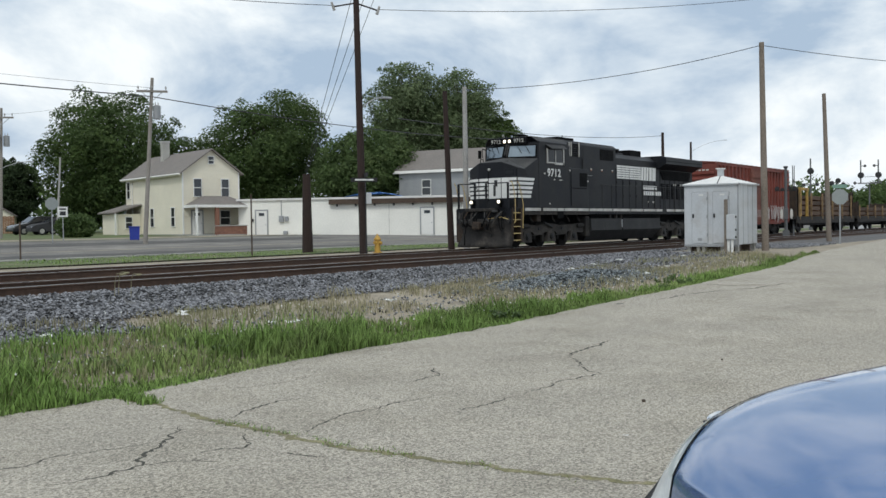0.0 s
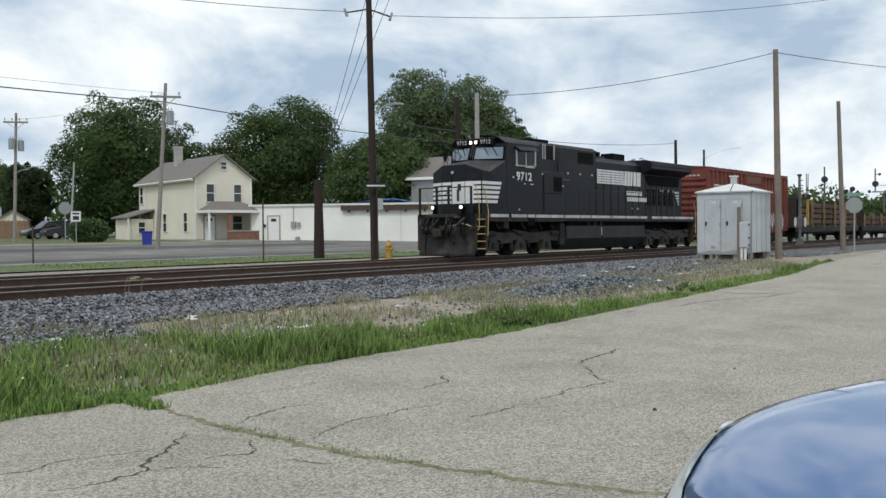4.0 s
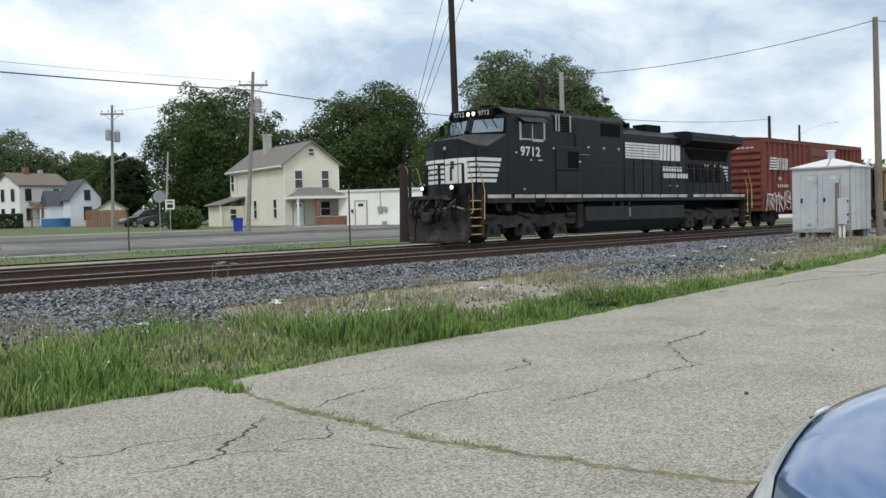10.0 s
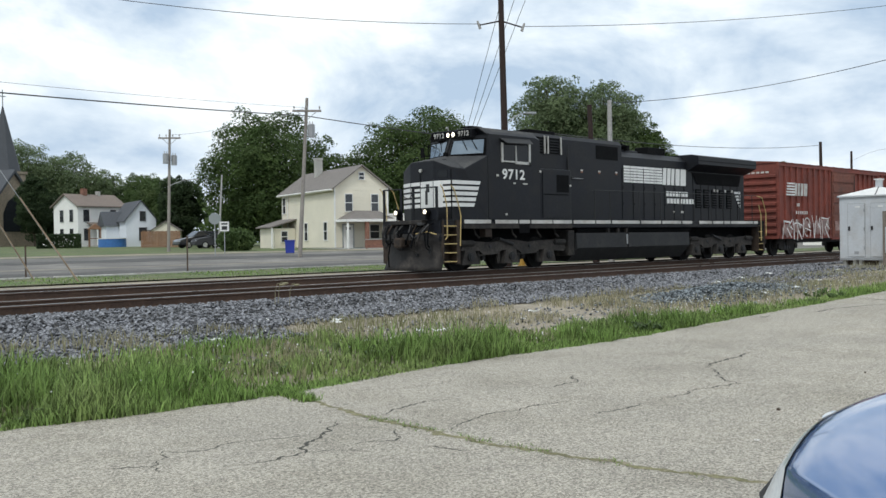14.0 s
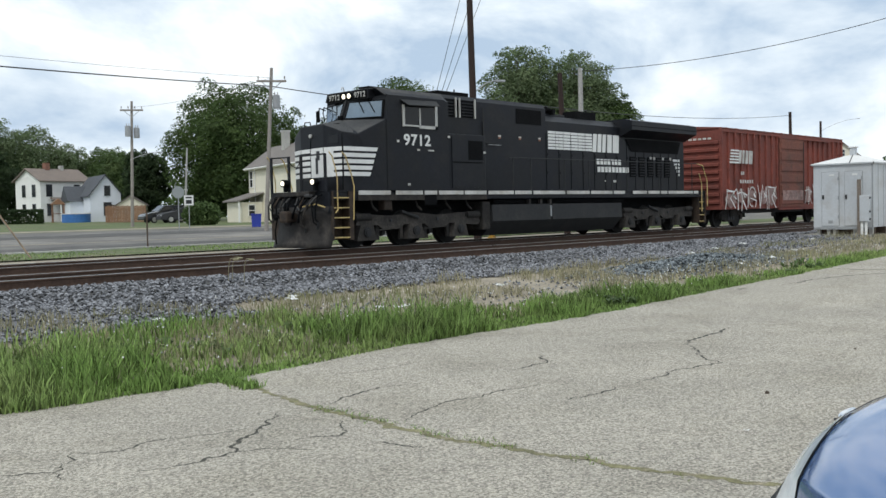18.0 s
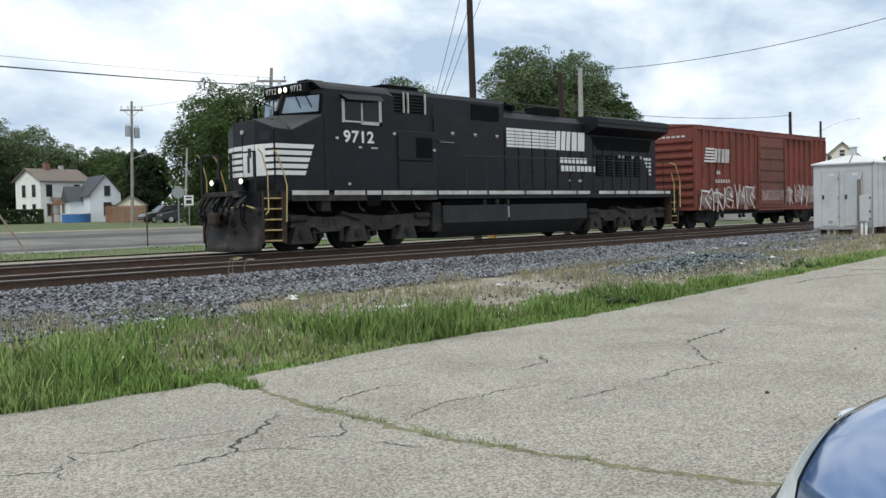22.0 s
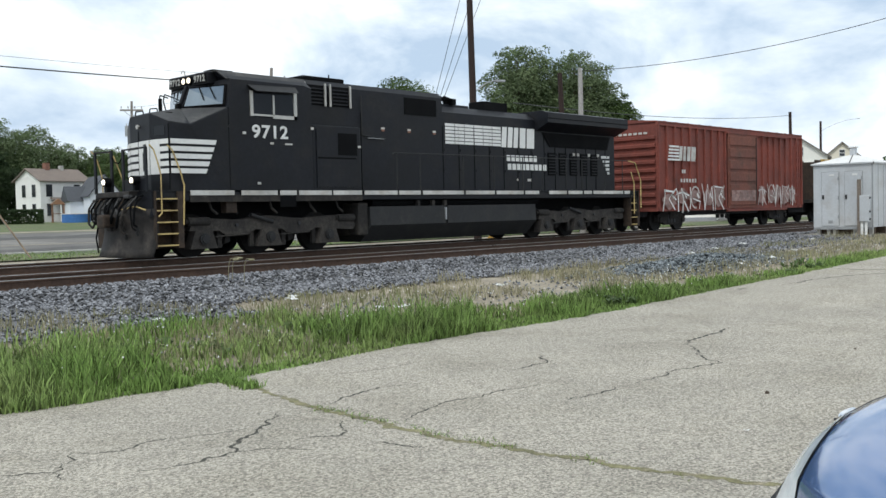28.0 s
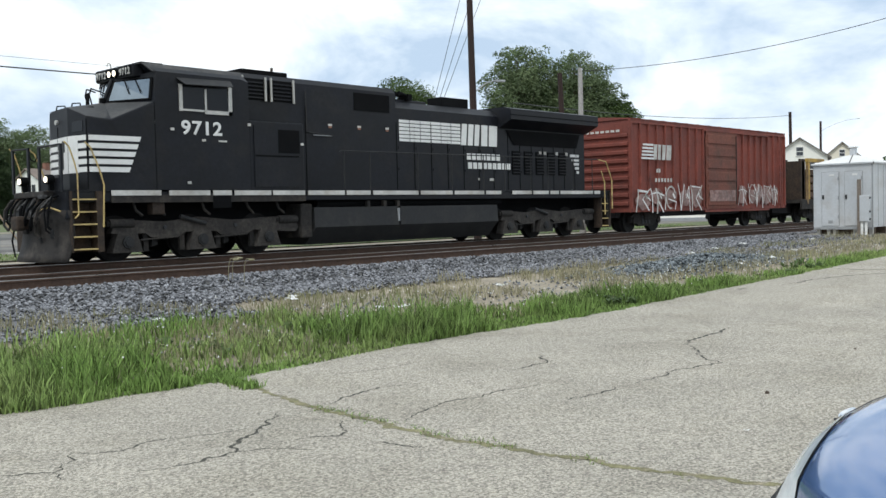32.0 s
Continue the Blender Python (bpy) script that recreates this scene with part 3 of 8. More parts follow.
CRACKS = [
    ([(10.79, 5.41), (10.26, 5.33), (9.84, 5.3), (9.4, 5.2)], 0.05),
    ([(9.4, 5.2), (9.01, 4.9), (8.6, 4.58), (8.46, 4.3), (8.18, 4.38), (7.87, 4.44), (7.48, 4.39), (7.09, 4.38)], 0.03),
    ([(6.9, 4.42), (6.52, 4.39), (6.28, 4.41), (6.08, 4.41)], 0.03),
    ([(6.07, 5.92), (5.81, 6.01), (5.52, 6.05), (5.18, 5.96), (4.91, 5.86)], 0.032),
    ([(6.6, 5.02), (6.2, 5.13), (5.74, 5.1), (5.42, 5.17), (5.14, 5.05), (4.85, 4.94)], 0.03),
    ([(7.93, 6.03), (7.6, 5.74), (7.31, 5.69), (7.02, 5.7)], 0.03),
    ([(4.5, 5.91), (4.16, 5.65), (3.87, 5.42), (3.73, 5.36), (3.55, 5.15), (3.3, 5.13), (3.07, 5.14), (2.92, 5.23)], 0.036),
    ([(3.55, 5.15), (3.72, 5.0), (3.92, 4.79)], 0.022),
    ([(4.58, 5.3), (4.29, 5.0), (4.15, 5.08), (3.98, 5.09)], 0.024),
    ([(4.02, 5.65), (3.84, 5.68), (3.6, 5.78), (3.36, 5.82), (3.08, 5.83), (2.88, 5.96)], 0.022),
    ([(2.61, 5.59), (2.5, 5.68), (2.35, 5.79)], 0.022),
    ([(2.92, 5.97), (2.64, 5.66), (2.5, 5.4)], 0.018),
    ([(4.26, 4.64), (4.3, 4.46), (4.37, 4.28)], 0.03),
    ([(15.86, 7.11), (16.33, 7.01), (17.14, 6.95), (18.05, 6.69), (18.69, 6.23), (20.5, 5.9)], 0.07),
    ([(15.12, 7.41), (15.27, 7.31)], 0.14),
    ([(19.53, 7.5), (19.32, 6.73), (19.73, 6.24)], 0.1),
    ([(5.6, 7.1), (6.3, 6.75), (7.0, 6.8)], 0.014),
]
for i, (pts, w) in enumerate(CRACKS):
    ribbon("crack", pts, w * 1.25, "crack", lot, 0.005, 0.5, seed=10 + i)

# street beyond the tracks, with its kerb
street_xs = [-240, -120, -60, -30, -10, 0, 5, 10, 15, 20, 25, 30, 40, 60, 100, 160]
street = tagged(sheet("street", street_xs, [34.6, 36, 40, 44, 50, 55, 61.5], 0.02, "street"), "wide grey asphalt street with faded patches", "street", kind="structure")
for i, (y0_, y1_, x0_, x1_, mat) in enumerate(((41.5, 41.9, -30, 70, "soil"), (47.0, 50.5, 8, 52, "tar"), (36.2, 38.5, 12, 44, "tar"), (57.0, 61.0, -40, 90, "soil"), (55.6, 56.2, 0, 70, "turf"))):
    xs_ = [x0_ + (x1_ - x0_) * k / 40 for k in range(41)]
    vs_, fs_ = [], []
    for k, x in enumerate(xs_):
        j = 0.5 * noise.noise(Vector((x * 0.35, i * 3.1, 2)))
        e = 0.35 * (y1_ - y0_) * noise.noise(Vector((x * 0.5, i * 7.7, 5)))
        vs_ += [(x, y0_ + j, ground_z(x, y0_ + j) + 0.028), (x, y1_ + j + e, ground_z(x, y1_ + j + e) + 0.028)]
    fs_ = [(2 * k, 2 * k + 2, 2 * k + 3, 2 * k + 1) for k in range(40)]
    raw("surface_patch", vs_, fs_, mat, street)
verge = tagged(sheet("ground_verge", street_xs, [29.8, 31.0, 32.2, 33.4, 34.55], 0.02, "turf"), "narrow grass verge between lane and street", "verge", kind="structure")

# ballast bed, two tracks
def make_ballast():
    prof = [(10.6, -0.05), (11.4, 0.02), (12.6, 0.14), (13.6, 0.33), (14.2, 0.42), (17.6, 0.43), (18.1, 0.38), (18.6, 0.43), (22.1, 0.43), (22.7, 0.36), (23.3, 0.2)]
    xs = [-120, -60, -30] + [i * 0.6 for i in range(-20, 90)] + [60, 80, 120, 200, 400]
    verts, faces = [], []
    for x in xs:
        for j, (y, z) in enumerate(prof):
            base = ground_z(x, y) - 0.06 if 8 < x < 22 and y < 11.7 else max(z, ground_z(x, y) - (0.16 if 32 < x < 37.2 and y < 14 else 0.02)) if 0 < j < len(prof) - 1 else ground_z(x, y) - 0.06
            verts.append((x, y + (0.25 * noise.noise(Vector((x * 0.5, y, 3))) if j < 4 else 0), base + 0.03 * noise.noise(Vector((x * 1.7, y * 2.1, 1)))))
    n = len(prof)
    for i in range(len(xs) - 1):
        for j in range(n - 1):
            a = i * n + j
            faces.append((a, a + n, a + n + 1, a + 1))
    return tagged(raw("ballast_bed", verts, faces, "ballast", smooth=True), "grey crushed stone ballast under two tracks", "ballast", kind="structure")


ballast = make_ballast()
RAIL = [(-0.07, 0), (0.07, 0), (0.07, 0.012), (0.012, 0.03), (0.012, 0.13), (0.036, 0.14), (0.036, 0.165), (-0.036, 0.165), (-0.036, 0.14), (-0.012, 0.13), (-0.012, 0.03), (-0.07, 0.012)]


def make_track(centre, label):
    track = thing("railway_track", pose(0, centre, RAIL_Z - 0.172), label, "railway track", "tracks", "structure")
    for side in (-0.717, 0.717):
        bm = bmesh.new()
        prism(bm, [(y + side, z) for y, z in RAIL], "x", -120, 420)
        rail = part("rail", bm, "rail", track)
        part("railhead", boxes((-120, 420, side - 0.03, side + 0.03, 0.165, 0.172)), "railtop", rail, "polished running surface")
    return track


tracks = [make_track(NEAR_C, "rusty rails of the empty near track"), make_track(FAR_C, "rusty rails under the standing train")]

# ---- trees ----


def make_tree(x, y, height, width, leaf, label, seed, base=0.12, leaves=6500, size=0.5, lean=0.0, narrow=1.0):
    """A tapered trunk, limbs to each bough, and boughs of leaf sprays that face outward and up, with stray twigs past the outline."""
    width, height = width * 1.0, height * 0.95
    rng = np.random.default_rng(seed)
    tree = thing("tree", pose(x, y, ground_z(x, y) - 0.05), label, "tree", "trees")
    bm = bmesh.new()
    top = Vector((lean, 0, height * 0.8))
    r = 0.02 * height
    pts = [Vector((0, 0, 0)), Vector((lean * 0.2, 0.1, height * 0.22)), Vector((lean * 0.5, -0.1, height * 0.5)), top]
    for i in range(3):
        tube(bm, pts[i], pts[i + 1], r * (1 - 0.3 * i), r * (0.7 - 0.3 * i) + 0.02, 8)
    semi = np.array([width / 2 * narrow, width / 2 * narrow, height * (1 - base) / 2])
    mid = np.array([lean * 0.5, 0, height * (base + (1 - base) / 2)])
    boughs = []
    n = int(34 + 1.6 * height)
    for i in range(n):
        h = 1 - 2 * (i + 0.5) / n
        a = 2.399963 * i + rng.uniform(-0.5, 0.5)
        ring = math.sqrt(max(0.0, 1 - h * h))
        d = np.array([ring * math.cos(a), ring * math.sin(a), h])
        wide = 1.0 if h > -0.2 else 1.12
        c = mid + d * semi * rng.uniform(0.42, 0.68) * np.array([wide, wide, 1.12])
        boughs.append((c, d, width * rng.uniform(0.11, 0.18)))
        s = pts[1].lerp(top, min(0.95, max(0.0, c[2] / height - 0.2)))
        tube(bm, s, Vector(c), r * 0.3, r * 0.08, 5, False)
    for i in range(int(n * 1.3)):
        d = rng.normal(size=3)
        d /= np.linalg.norm(d)
        if d[2] < -0.45:
            continue
        boughs.append((mid + d * semi * rng.uniform(0.74, 0.93), d, width * rng.uniform(0.025, 0.07)))
    for i in range(n // 3):
        d = rng.normal(size=3)
        d /= np.linalg.norm(d)
        boughs.append((mid + d * semi * rng.uniform(0.1, 0.45), d, width * 0.17))
    part("trunk", bm, "bark", tree)
    area = np.array([q[2] ** 2 for q in boughs])
    count = rng.multinomial(int(leaves * 5.6), area / area.sum())
    c = np.repeat(np.array([q[0] for q in boughs]), count, axis=0)
    out = np.repeat(np.array([q[1] for q in boughs]), count, axis=0)
    rad = np.repeat(np.array([q[2] for q in boughs]), count)[:, None]
    k = len(c)
    d = rng.normal(size=(k, 3)) + out * 0.55 + np.array([0, 0, 0.3])
    d /= np.linalg.norm(d, axis=1)[:, None]
    p = c + d * rad * rng.uniform(0.55, 1.1, size=(k, 1)) * np.array([1.1, 1.1, 0.8])
    nrm = d * 0.8 + np.array([0, 0, 0.7]) + rng.normal(size=(k, 3)) * 0.55
    nrm /= np.linalg.norm(nrm, axis=1)[:, None]
    u = np.cross(nrm, rng.normal(size=(k, 3)))
    u /= np.linalg.norm(u, axis=1)[:, None] + 1e-9
    v = np.cross(nrm, u)
    s = size * 0.7 * rng.uniform(0.45, 1.25, size=(k, 1))
    droop = nrm * s * 0.16
    verts = np.stack([p - u * s * 0.5 - droop, p + v * s * 0.3, p + u * s * 0.55 - droop, p - v * s * 0.28], 1).reshape(-1, 3).tolist()
    faces = [(i, i + 1, i + 2, i + 3) for i in range(0, 4 * k, 4)]
    raw("crown", verts, faces, leaf, tree)
    return tree


make_tree(64.4, 91.3, 17.0, 17.0, "leaf_a", "broad dark green maple behind the cream house", 11, 0.02, 9000)
make_tree(75.6, 78.4, 17.2, 16.0, "leaf_a", "full dark green maple beside the cream house", 12, 0.02, 9000)
make_tree(74.5, 63.7, 11.2, 13.0, "leaf_b", "low round green tree behind the white building", 13, 0.05, 7000)
make_tree(97.5, 76.5, 24.2, 12.0, "leaf_d", "tall open ash tree with thin top", 14, 0.2, 6000)
make_tree(102.6, 71.3, 23.4, 12.0, "leaf_d", "tall spreading ash tree", 15, 0.15, 6000)
make_tree(104.5, 67.5, 16.5, 9.5, "leaf_a", "dense green tree behind the grey house", 25, 0.1, 6000)
make_tree(100.6, 74.5, 20.5, 10.0, "leaf_d", "dense ash crown between two taller trees", 35, 0.1, 6000)
make_tree(69.8, 85.0, 11.5, 12.0, "leaf_a", "dark tree filling the gap behind the house", 36, 0.0, 5000)
make_tree(92.0, 62.0, 10.0, 9.0, "leaf_b", "light green rounded street tree", 26, 0.05, 4500)
make_tree(73.0, 131.0, 11.5, 9.0, "leaf_b", "green tree behind the small white house", 16, 0.1, 4000)
make_tree(60.5, 104.0, 9.5, 6.5, "leaf_c", "dark straggly tree beside the parked cars", 17, 0.02, 4000)
make_tree(66.0, 98.0, 7.5, 6.5, "leaf_c", "dark shrubby tree under the maples", 27, 0.0, 4000)
make_tree(70.0, 176.0, 21.0, 16.0, "leaf_d", "big pale green tree behind the white house", 18, 0.1, 5000, 0.6)
make_tree(78.5, 174.0, 19.0, 16.0, "leaf_d", "big green tree behind the white house", 19, 0.1, 5000, 0.6)
make_tree(84.0, 172.0, 15.0, 13.0, "leaf_d", "green tree at the end of the row", 20, 0.1, 4000, 0.6)
make_tree(89.5, 167.6, 14.8, 12.0, "leaf_b", "rounded green tree between the houses", 21, 0.08, 4500, 0.6)
make_tree(52.0, 126.0, 10.5, 6.5, "leaf_c", "dark conical cedar beside the church", 22, 0.0, 5000, 0.4, narrow=0.75)
make_tree(55.3, 127.0, 8.0, 5.5, "leaf_c", "dark conical cedar by the lawn", 23, 0.0, 3500, 0.4, narrow=0.75)
make_tree(135.4, 64.5, 12.4, 7.0, "leaf_b", "thin treetop above the far buildings", 24, 0.3, 900, 0.6)

# ---- poles and wires ----


def make_pole(x, y, height, r, material, label, lean=(0.0, 0.0), name="utility_pole", z0=None):
    z = ground_z(x, y) if z0 is None else z0
    pole = thing(name, pose(x, y, z - 0.1), label, "utility pole", "utility poles")
    bm = bmesh.new()
    tube(bm, (0, 0, 0), (lean[0], lean[1], height + 0.1), r, r * 0.68, 12)
    part("shaft", bm, material, pole)
    return pole


def crossarm(pole, x, y, z, length, angle, pins=4, material="pole"):
    m = pose(x, y, z, 0, 0, angle)
    bm = box(bmesh.new(), -length / 2, length / 2, -0.2, -0.08, -0.06, 0.06, m=m)
    arm = part("crossarm", bm, material, pole)
    for i in range(pins):
        k = length * (0.06 + 0.88 * i / (pins - 1) - 0.5)
        bm = bmesh.new()
        a = m @ Vector((k, -0.14, 0.06))
        tube(bm, a, a + Vector((0, 0, 0.1)), 0.02, n=6)
        tube(bm, a + Vector((0, 0, 0.1)), a + Vector((0, 0, 0.24)), 0.055, 0.035, 8)
        part("insulator", bm, "greypole", arm)
    for s in (-1, 1):
        bm = tube(bmesh.new(), m @ Vector((s * length * 0.32, -0.1, -0.05)), m @ Vector((0, -0.1, -0.55)), 0.02, n=5)
        part("brace", bm, "steel", arm)
    return arm


def transformer(pole, x, y, z, r=0.22, h=0.75):
    bm = tube(bmesh.new(), (x, y, z), (x, y, z + h), r, n=14)
    can = part("transformer", bm, "steel", pole, "grey transformer can")
    bm = tube(bmesh.new(), (x, y, z + h), (x, y, z + h + 0.05), r * 1.06, r * 0.7, 14)
    part("lid", bm, "steel", can)
    for s in (-0.1, 0.1):
        part("bushing", tube(bmesh.new(), (x + s, y, z + h + 0.05), (x + s, y, z + h + 0.22), 0.03, n=6), "greypole", can)
    return can


def street_light(pole, z, reach, rise, angle):
    c, s = math.cos(radians(angle)), math.sin(radians(angle))
    pts = [(reach * k * c, reach * k * s, z + rise * math.sin(k * math.pi / 2)) for k in (0, 0.25, 0.5, 0.75, 1.0)]
    arm = part("lamp_arm", pipe(bmesh.new(), pts, 0.025), "steel", pole)
    e = Vector(pts[-1])
    bm = box(bmesh.new(), -0.03, 0.4, -0.08, 0.08, -0.04, 0.04, 0.02, pose(*e, 0, 0, angle))
    part("lamp_head", bm, "steel", arm, "cobra street light head")


dark_pole = make_pole(27.6, 23.9, 10.6, 0.155, "darkpole", "tall dark brown creosoted utility pole beside the track", (-0.1, 0.1))
for s_ in (-1, 1):
    part("bracket", pipe(bmesh.new(), [(-0.1, 0.1, 9.55), (-0.1 + s_ * 0.75, 0.1 - s_ * 0.4, 9.35)], 0.03), "darkpole", dark_pole)
    part("insulator", tube(bmesh.new(), (-0.1 + s_ * 0.75, 0.1 - s_ * 0.4, 9.2), (-0.1 + s_ * 0.85, 0.1 - s_ * 0.45, 9.5), 0.06, 0.04, 8), "greypole", dark_pole)
street_light(dark_pole, 5.6, 0.85, 0.45, -25)
bm = box(bmesh.new(), -0.16, 0.16, -0.3, -0.27, 2.0, 2.42)
part("sign_plate", bm, "white", dark_pole, "small white street sign plate")
dark_stub = make_pole(31.88, 30.94, 3.6, 0.26, "darkpole", "thick short dark brown pole stub", (0.0, 0.0), "pole_stub")
dark_pole_b = make_pole(33.24, 23.83, 6.7, 0.145, "darkpole", "dark leaning utility pole behind the train", (-0.2, 0.1))
grey_pole = make_pole(33.75, 23.4, 6.9, 0.135, "greypole", "pale grey wooden pole with a cut top", (0.0, 0.0))
pole_a = make_pole(38.2, 68.0, 9.6, 0.13, "palepole", "bleached utility pole with crossarm and two transformers", (0.3, 0.0))
crossarm(pole_a, 0.29, 0, 9.0, 1.7, -38, 4, "palepole")
transformer(pole_a, -0.12, -0.05, 7.0)
transformer(pole_a, 0.58, -0.1, 6.9)
street_light(pole_a, 5.2, 2.0, 0.6, -30)
pole_b = make_pole(35.0, 46.9, 9.7, 0.135, "palepole", "leaning bleached utility pole with crossarm and transformer", (0.75, 0.0))
crossarm(pole_b, 0.72, 0, 9.0, 1.75, -38, 3, "palepole")
transformer(pole_b, 0.88, -0.2, 7.4)
pole_c = make_pole(35.02, 11.1, 7.5, 0.13, "pole", "weathered wooden utility pole beside the metal hut", (-0.03, 0.09))
pole_d = make_pole(49.13, 12.48, 7.2, 0.13, "pole", "weathered bare wooden pole by the crossing", (-0.06, 0.2))
pole_e = make_pole(50.6, 80.4, 7.1, 0.11, "greypole", "thin grey leaning service pole", (0.5, 0.0))
pole_f = make_pole(137.9, 59.0, 14.0, 0.3, "darkpole", "dark utility pole behind the train", (-0.3, 0.0))
pole_g = make_pole(139.4, 55.3, 12.5, 0.22, "darkpole", "dark pole with a street light arm", (0.0, 0.0))
street_light(pole_g, 11.2, 5.0, 1.6, -55)


def strand(pts, r, n=5):
    """One continuous tube through points."""
    bm = bmesh.new()
    last = None
    for i, p in enumerate(pts):
        d = (pts[min(i + 1, len(pts) - 1)] - pts[max(i - 1, 0)]).normalized()
        q = d.to_track_quat("Z", "Y")
        ring = [bm.verts.new(p + q @ Vector((r * math.cos(2 * math.pi * k / n), r * math.sin(2 * math.pi * k / n), 0))) for k in range(n)]
        if last:
            for k in range(n):
                bm.faces.new((last[k], last[(k + 1) % n], ring[(k + 1) % n], ring[k]))
        last = ring
    return bm


def wire(a, b, sag, r, label="thin black overhead utility wire", material="wire"):
    a, b = Vector(a), Vector(b)
    pts = []
    for i in range(25):
        k = i / 24
        p = a.lerp(b, k)
        p.z -= sag * 4 * k * (1 - k)
        pts.append(p)
    ob = part("overhead_wire", strand(pts, r), material, None, label)
    return tagged(ob, label, "wire", "overhead wires")


guy_pole = make_pole(7.6, 36.4, 13.0, 0.2, "pole", "guyed brown utility pole")
for n_, (a, top) in enumerate((((13.6, 34.1), 12.3), ((13.6, 30.5), 13.0))):
    z = ground_z(*a)
    g = tagged(part("guy_wire", tube(bmesh.new(), (a[0], a[1], z - 0.05), (7.6, 36.4, top), 0.012, n=5), "steel"), "thin steel guy wire anchored in the verge", "guy wire", "guy wires")
    e = Vector((7.6, 36.4, top)) - Vector((a[0], a[1], z))
    part("guard", tube(bmesh.new(), Vector((a[0], a[1], z)), Vector((a[0], a[1], z)) + e.normalized() * 3.4, 0.026, n=8), "guard", g, "faded tan guy guard")
wire((-14.0, 28.6, 6.4), (35.6, 46.9, 9.25), 0.35, 0.03, "thick black overhead cable")
wire((35.6, 46.9, 9.25), (78.0, 47.0, 9.3), 0.5, 0.03, "thick black overhead cable")
wire((-14.0, 29.6, 7.0), (35.7, 46.9, 9.75), 0.4, 0.009, "thin grey overhead wire")
wire((35.7, 46.9, 9.75), (38.5, 68.0, 10.1), 0.3, 0.009, "thin grey overhead wire")
wire((26.75, 24.4, 9.75), (-10.0, 36.0, 13.0), 1.7, 0.012, "thin grey overhead wire")
wire((28.3, 23.6, 9.75), (60.0, 6.0, 15.5), 1.0, 0.012, "thin grey overhead wire")
wire((35.0, 11.2, 7.85), (33.75, 23.4, 7.25), 0.35, 0.013, "thin grey overhead wire")
wire((35.0, 11.2, 7.85), (60.0, 2.0, 9.5), 0.5, 0.013, "thin grey overhead wire")
wire((137.6, 59.0, 14.4), (60.0, 48.0, 10.0), 0.8, 0.03, "thin grey overhead wire")
for dx in (-0.25, 0.1, 0.4):
    wire((31.85 + dx * 0.2, 30.94, 4.0), (28.3 + dx * 3, 22.5, 14.5), 0.0, 0.012, "thin steel span guy")

# ---- the train ----
def quads(*faces):
    """A bmesh from faces given by their corners."""
    bm = bmesh.new()
    for f in faces:
        bm.faces.new([bm.verts.new(p) for p in f])
    bmesh.ops.remove_doubles(bm, verts=bm.verts, dist=0.0005)
    return bm


def thick(bm, depth):
    """Gives a sheet of faces a thickness behind it."""
    bmesh.ops.recalc_face_normals(bm, faces=bm.faces)
    bmesh.ops.solidify(bm, geom=bm.faces[:], thickness=depth)
    return bm


def panel_y(x0, x1, z0, z1, y, d=0.012, slant=0.0):
    """A thin plate on a side that faces -y; slant shifts its top edge along x."""
    bm = bmesh.new()
    return prism(bm, [(x0, z0), (x1, z0), (x1 + slant, z1), (x0 + slant, z1)], "y", y - d, y + 0.004)


def text_plate(name, body, size, m, material, parent):
    cu = bpy.data.curves.new(name, "FONT")
    cu.body, cu.size, cu.extrude, cu.offset = body, size, 0.002, 0.0
    cu.bevel_depth, cu.bevel_resolution, cu.space_character = size * 0.028, 0, 1.1
    tmp = bpy.data.objects.new(name, cu)
    scene.collection.objects.link(tmp)
    me = bpy.data.meshes.new_from_object(tmp.evaluated_get(bpy.context.evaluated_depsgraph_get()))
    bpy.data.objects.remove(tmp)
    me.materials.clear()
    me.materials.append(M[material])
    ob = new(name, me)
    ob.parent = parent
    ob.matrix_basis = m
    return ob


SIDE = pose(0, 0, 0, 90, 0, 0)


WHEELS = []


def wheelset(parent, x, r):
    """Two flanged wheels on their axle, turning as one piece."""
    bm = bmesh.new()
    for y, s in ((-0.76, -1), (0.76, 1)):
        disc(bm, (0, y, 0), "y", r, 0.12, 26)
        disc(bm, (0, y - s * 0.07, 0), "y", r + 0.028, 0.03, 26)
        disc(bm, (0, y + s * 0.068, 0), "y", r * 0.6, 0.02, 18)
        for k in range(4):
            t = k * math.pi / 2
            disc(bm, (r * 0.42 * math.cos(t), y + s * 0.075, r * 0.42 * math.sin(t)), "y", 0.05, 0.02, 8)
    disc(bm, (0, 0, 0), "y", 0.09, 1.5, 10)
    ws = part("wheelset", bm, "wheel", parent)
    ws.matrix_basis = pose(x, 0, r)
    WHEELS.append((ws, x, r))
    return ws


